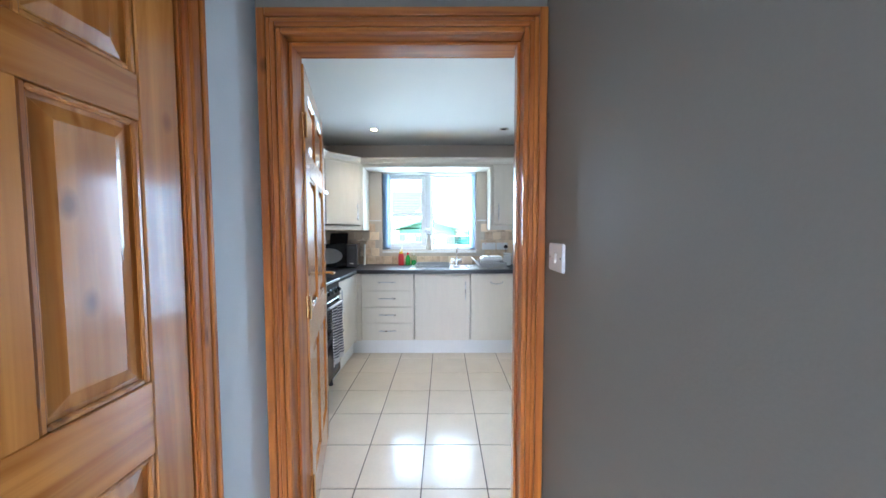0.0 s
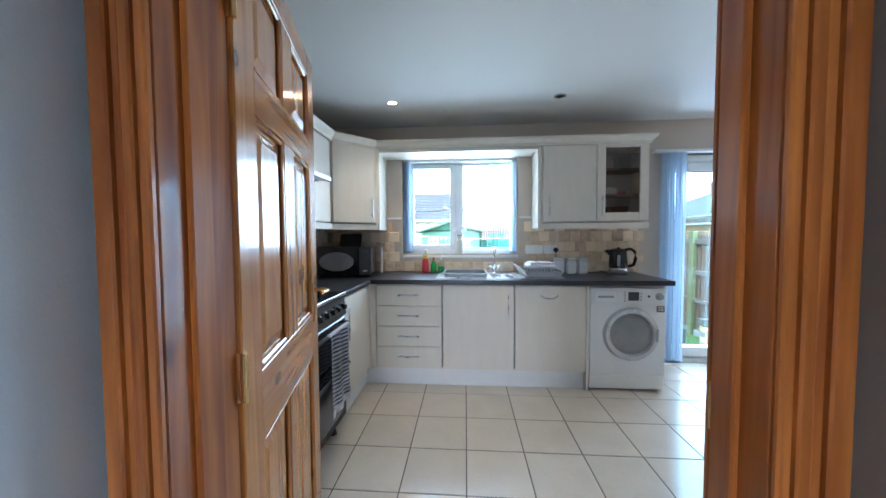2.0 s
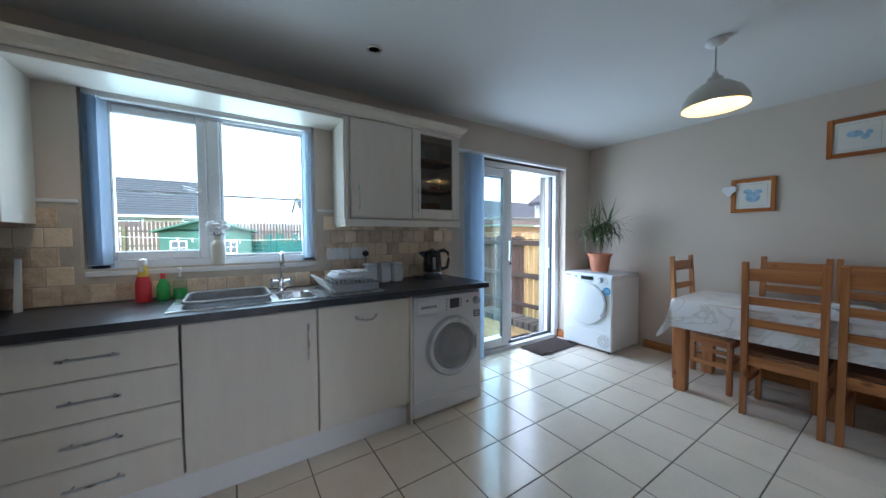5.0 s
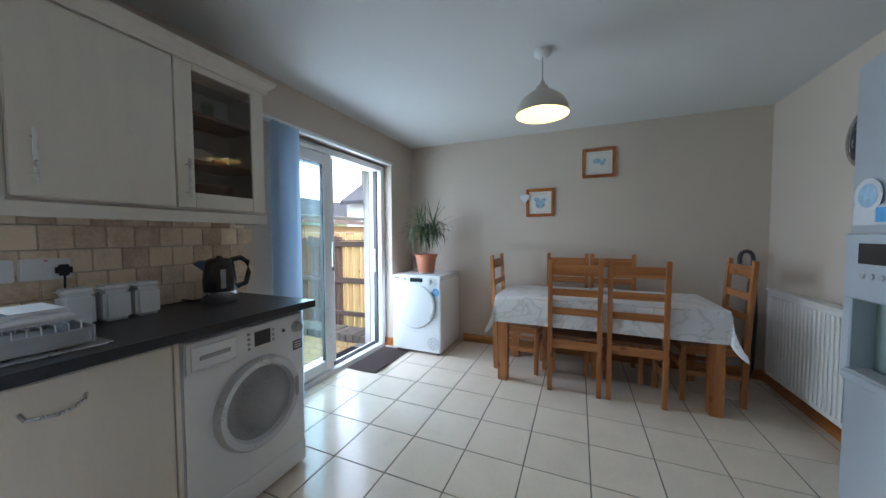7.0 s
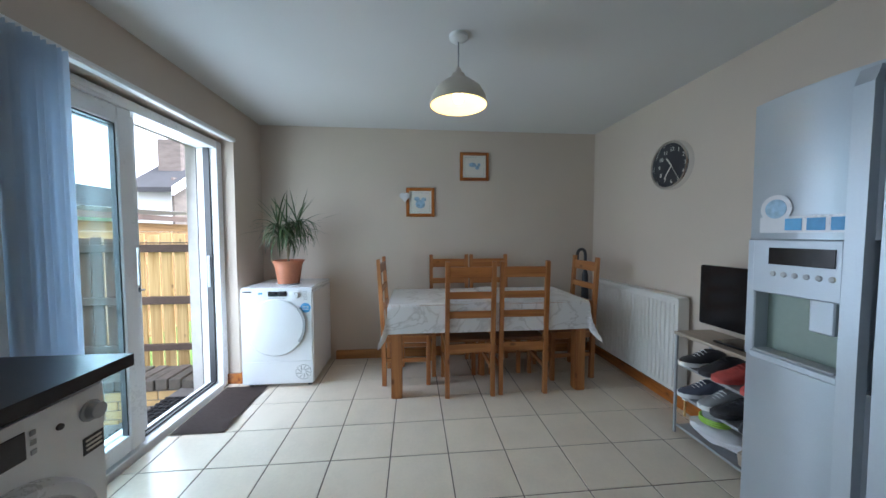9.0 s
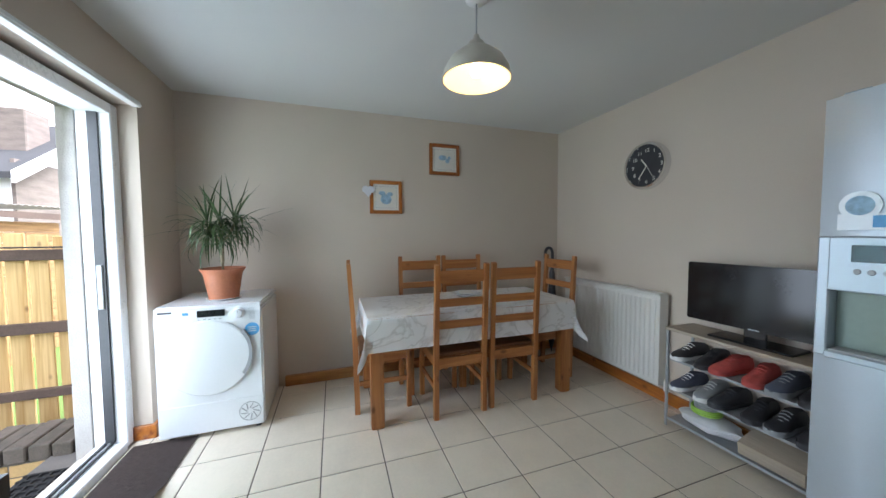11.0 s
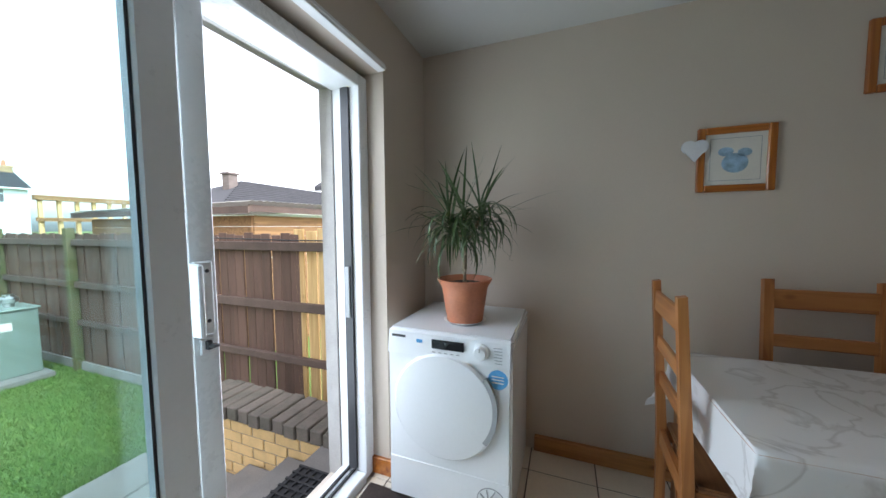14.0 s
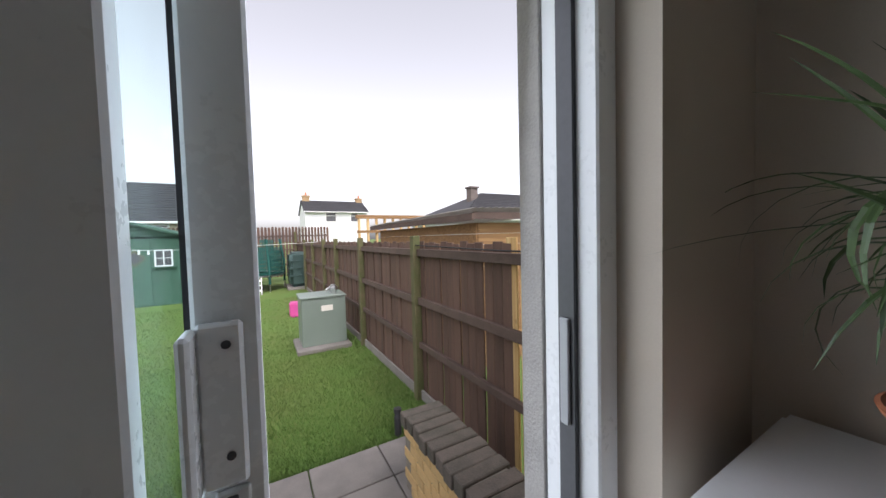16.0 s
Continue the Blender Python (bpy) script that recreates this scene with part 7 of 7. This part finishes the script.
for k in range(7):
    part("peg", box((-1.5 + 0.27 * k + 0.09 * (k % 2), 13.86, 1.13 - 0.012 * k), (-1.46 + 0.27 * k + 0.09 * (k % 2), 13.88, 1.25 - 0.012 * k)), M["white"], cl)


# ---- houses and outbuildings beyond ----
def house(name, label, x0, x1, y0, y1, base, eave, ridge, wall_m, roof_m, along="x", windows=(), chimneys=(), ch_m="chimney"):
    ob = thing(name, label, "house")
    part("wall", box((x0, y0, base), (x1, y1, eave)), M[wall_m], ob)
    o = 0.35
    if along == "x":
        ym = (y0 + y1) / 2
        part("gable", prism([(y0, eave), (y1, eave), (ym, ridge)], x0, x0 + 0.2, "x"), M[wall_m], ob)
        part("gable", prism([(y0, eave), (y1, eave), (ym, ridge)], x1 - 0.2, x1, "x"), M[wall_m], ob)
        prof = [(y0 - o, eave - 0.12), (ym, ridge), (y1 + o, eave - 0.12), (y1 + o, eave), (ym, ridge + 0.15), (y0 - o, eave)]
        part("roof", prism(prof, x0 - 0.15, x1 + 0.15, "x"), M[roof_m], ob)
        n = 16
        for k in range(n):
            t0 = k / n
            ya, za = y0 - o + (ym - y0 + o) * t0, eave + (ridge + 0.15 - eave) * t0
            part("slate_course", box((x0 - 0.15, ya, za - 0.01), (x1 + 0.15, ya + (ym - y0 + o) / n * 0.5, za + 0.05)), M[roof_m], ob)
        part("gutter", box((x0 - 0.15, y0 - o - 0.1, eave - 0.14), (x1 + 0.15, y0 - o - 0.001, eave - 0.02), 0.02), M["white"], ob)
    else:
        xm = (x0 + x1) / 2
        part("gable", prism([(x0, eave), (x1, eave), (xm, ridge)], y0, y0 + 0.2, "y"), M[wall_m], ob)
        prof = [(x0 - o, eave - 0.12), (xm, ridge), (x1 + o, eave - 0.12), (x1 + o, eave), (xm, ridge + 0.15), (x0 - o, eave)]
        part("roof", prism(prof, y0 - 0.25, y1, "y"), M[roof_m], ob)
        part("bargeboard", prism([(x0 - o, eave - 0.2), (xm, ridge - 0.1), (x1 + o, eave - 0.2), (x1 + o, eave + 0.02), (xm, ridge + 0.17), (x0 - o, eave + 0.02)], y0 - 0.30, y0 - 0.251, "y"), M["white"], ob)
    for cx, cy, w, top in chimneys:
        c = part("chimney", box((cx - w, cy - w * 0.7, eave), (cx + w, cy + w * 0.7, top), 0.02), M[ch_m], ob)
        part("chimney_cap", box((cx - w - 0.08, cy - w * 0.7 - 0.08, top), (cx + w + 0.08, cy + w * 0.7 + 0.08, top + 0.15)), M[ch_m], c)
        part("chimney_pot", lathe([(0.14, top + 0.15), (0.11, top + 0.6)], 12, pose(cx, cy, 0)), M["terra" if ch_m == "chimney" else "conc"], c)
    for wx, wz, ww, wh in windows:
        f = part("window", frame_bars(wx - ww / 2, wx + ww / 2, wz, wz + wh, y0 - 0.06, y0 - 0.001, 0.08, 0), M["white"], ob)
        part("pane", box((wx - ww / 2 + 0.08, y0 - 0.03, wz + 0.08), (wx + ww / 2 - 0.08, y0 - 0.02, wz + wh - 0.08)), M["drum"], f)
        part("transom", box((wx - ww / 2 + 0.08, y0 - 0.05, wz + wh * 0.62), (wx + ww / 2 - 0.08, y0 - 0.002, wz + wh * 0.62 + 0.07)), M["white"], f)
    return ob


house("house", "white rendered house with slate roof and two chimneys", 7.3, 14.9, 45, 51, -2, 4.8, 6.3, "render_white", "slate", "x", ((10.3, 3.5, 1.3, 1.2), (13.2, 3.5, 1.0, 1.2)), ((7.8, 48, 0.42, 6.9), (14.6, 48, 0.42, 6.75)))
house("house", "beige rendered house with dark tiled roof behind summer house", -8.6, -1.05, 25, 31, -1, 2.5, 4.75, "render_beige", "slate", "x", ((-2.0, 1.75, 0.9, 0.6), (-4.7, 1.75, 1.2, 0.6)))
bg_ = thing("bungalow", "neighbouring bungalow with hipped grey tiled roof", "house")
part("wall", box((10.6, 15.2, -1), (24.0, 21.0, 2.05)), M["render_white"], bg_)
bm = bmesh.new()
lo = [bm.verts.new(p) for p in ((10.1, 14.7, 2.1), (24.5, 14.7, 2.1), (24.5, 21.5, 2.1), (10.1, 21.5, 2.1))]
hi = [bm.verts.new(p) for p in ((13.6, 18.1, 3.75), (21.0, 18.1, 3.75))]
for q in ((lo[0], lo[1], hi[1], hi[0]), (lo[1], lo[2], hi[1]), (lo[2], lo[3], hi[0], hi[1]), (lo[3], lo[0], hi[0]), tuple(lo)):
    bm.faces.new(q)
part("roof", bm, M["slate"], bg_)
for k in range(14):
    t = k / 14
    part("tile_course", box((10.1 + 3.5 * t + 0.06, 14.7 + 3.4 * t, 2.1 + 1.65 * t), (24.5 - 3.5 * t - 0.06, 14.7 + 3.4 * t + 0.10, 2.1 + 1.65 * t + 0.07)), M["slate"], bg_)
part("gutter", box((10.0, 14.58, 1.98), (24.6, 14.69, 2.10), 0.02), M["white"], bg_)
c = part("chimney", box((12.3, 17.2, 2.9), (12.75, 17.65, 3.85), 0.02), M["stone"], bg_)
part("chimney_cap", box((12.24, 17.14, 3.85), (12.81, 17.71, 3.93)), M["stone"], c)
nb = house("house", "neighbouring white gabled house with brick chimney breast", 9.2, 13.2, 8.2, 9.1, -1, 2.45, 3.75, "render_white", "slate", "y", ())
part("brick_panel", box((9.21, 8.14, -1), (10.6, 8.199, 2.75)), M["stone"], nb)
c = part("chimney", box((9.75, 8.3, 2.4), (10.35, 8.9, 3.85), 0.02), M["stone"], nb)
part("chimney_pot", lathe([(0.10, 3.85), (0.08, 4.12)], 12, pose(10.05, 8.6, 0)), M["conc"], c)
part("satellite_dish", lathe([(0.0, 0.0), (0.15, 0.02), (0.26, 0.08), (0.15, 0.03), (0, 0.012)], 20, pose(11.0, 7.9, 2.55, 75, 0, -25)), M["grey"], nb)
part("dish_arm", tube([(11.0, 8.19, 2.5), (11.0, 7.9, 2.55)], 0.03, 6), M["grey"], nb)
ns = thing("timber_outbuilding", "rough timber outbuilding with corrugated roof over fence", "shed", pose(0.45, 0.5, -0.14))
for k in range(14):
    part("cladding_board", box((4.95, 6.6, G + 0.165 * k), (8.0, 6.63, G + 0.165 * k + 0.16), 0.005), M["rawx"], ns)
    part("cladding_board", box((4.93, 6.63, G + 0.165 * k), (4.96, 11.0, G + 0.165 * k + 0.16), 0.005), M["rawx"], ns)
part("fascia", boxes(((4.75, 6.42, 1.70), (8.2, 6.45, 1.80)), ((4.72, 6.42, 1.68), (4.75, 11.2, 1.78))), M["rail"], ns)
bm = bmesh.new()
for k in range(60):
    x = 4.70 + 0.06 * k
    z = 1.79 + 0.02 * (k % 2) + 0.012 * k / 10
    a = [bm.verts.new((x, 6.38, z + 0.05)), bm.verts.new((x, 11.25, z))]
    if k:
        bm.faces.new((prev[0], prev[1], a[1], a[0]))
    prev = a
bmesh.ops.solidify(bm, geom=bm.faces[:], thickness=0.01)
part("corrugated_roof", bm, M["conc"], ns)
pg_ = thing("garden_trellis", "open raw timber lattice trellis beyond fence", "trellis")
for x in np.arange(5.25, 7.65, 0.28):
    part("upright", box((x, 13.2, G), (x + 0.07, 13.27, 1.95), 0.004), M["rawwood"], pg_)
part("beam", boxes(((5.2, 13.15, 1.95), (8.0, 13.3, 2.06)), ((5.2, 13.15, 1.5), (8.0, 13.199, 1.58))), M["rawx"], pg_)

# ---- floor tiles ----
P, GX, GY = 0.3395, 2.613, 2.237
tile_mesh = mesh_of("tile", box((0.003, 0.003, -0.008), (P - 0.003, P - 0.003, 0.0), 0.0015), M["tile"])
floor_ob = bpy.data.objects["floor"]
for i in range(-13, 4):
    for j in range(-7, 5):
        a0, a1, b0, b1 = GX + P * i, GX + P * (i + 1), GY + P * j, GY + P * (j + 1)
        ymin = 0.82 if a0 < 0.5 else WY0
        c0, c1, e0, e1 = max(a0, WX0), min(a1, WX1), max(b0, ymin), min(b1, WY1 + 0.08)
        if c1 - c0 < 0.02 or e1 - e0 < 0.02:
            continue
        if (c0, c1, e0, e1) == (a0, a1, b0, b1):
            ob = new("tile", tile_mesh)
            ob.matrix_basis = pose(a0, b0, 0)
        else:
            ob = new("tile", mesh_of("tile", box((c0 - a0 + 0.003, e0 - b0 + 0.003, -0.008), (c1 - a0 - 0.003, e1 - b0 - 0.003, 0.0), 0.0015), M["tile"]))
            ob.matrix_basis = pose(a0, b0, 0)
        ob.parent = floor_ob

# ---- splashback tiles ----
S = 0.1
rnd = random.Random(5)
sp = thing("splashback_north", "tumbled beige stone splashback tiles above worktop", "splashback", kind="structure")
part("bedding", boxes(((WX0 + 0.002, WY1 - 0.006, 0.919), (1.58, WY1 - 0.0005, 1.10)), ((WX0 + 0.002, WY1 - 0.006, 1.10), (WI0 - 0.01, WY1 - 0.0005, 1.45)), ((WI1 + 0.01, WY1 - 0.006, 1.10), (1.58, WY1 - 0.0005, 1.45))), M["splashgrout"], sp)
s_meshes = [mesh_of("tile", box((0.0015, 0, 0.0015), (S - 0.0015, 0.009, S - 0.0015), 0.003), M["splash"])]
z, r = 0.92, 0
while z < 1.40:
    x = WX0 + (0.05 if r % 2 else 0.002)
    while x < 1.54:
        if not (z > 1.0 and x + S > WI0 - 0.03 and x < WI1 + 0.03):
            ob = new("tile", s_meshes[0])
            ob.parent, ob.matrix_basis = sp, pose(x, WY1 - 0.0125 + rnd.uniform(-0.001, 0.001), z)
        x += S
    z += S
    r += 1
part("capping", boxes(((WX0 + 0.002, WY1 - 0.016, 1.4505), (WI0 - 0.01, WY1 - 0.0005, 1.468)), ((WI1 + 0.01, WY1 - 0.016, 1.4505), (1.58, WY1 - 0.0005, 1.468)), bevel=0.003), M["white"], sp)
sw_ = thing("splashback_west", "tumbled beige stone splashback tiles behind cooker", "splashback", kind="structure")
part("bedding", box((WX0 + 0.0005, 0.97, 0.919), (WX0 + 0.006, WY1 - 0.014, 1.45)), M["splashgrout"], sw_)
w_mesh = mesh_of("tile", box((0, 0.0015, 0.0015), (0.009, S - 0.0015, S - 0.0015), 0.003), M["splash"])
z, r = 0.92, 0
while z < 1.40:
    y = 1.0 + (0.05 if r % 2 else 0)
    while y < 3.47:
        ob = new("tile", w_mesh)
        ob.parent, ob.matrix_basis = sw_, pose(WX0 + 0.0035, y, z)
        y += S
    z += S
    r += 1
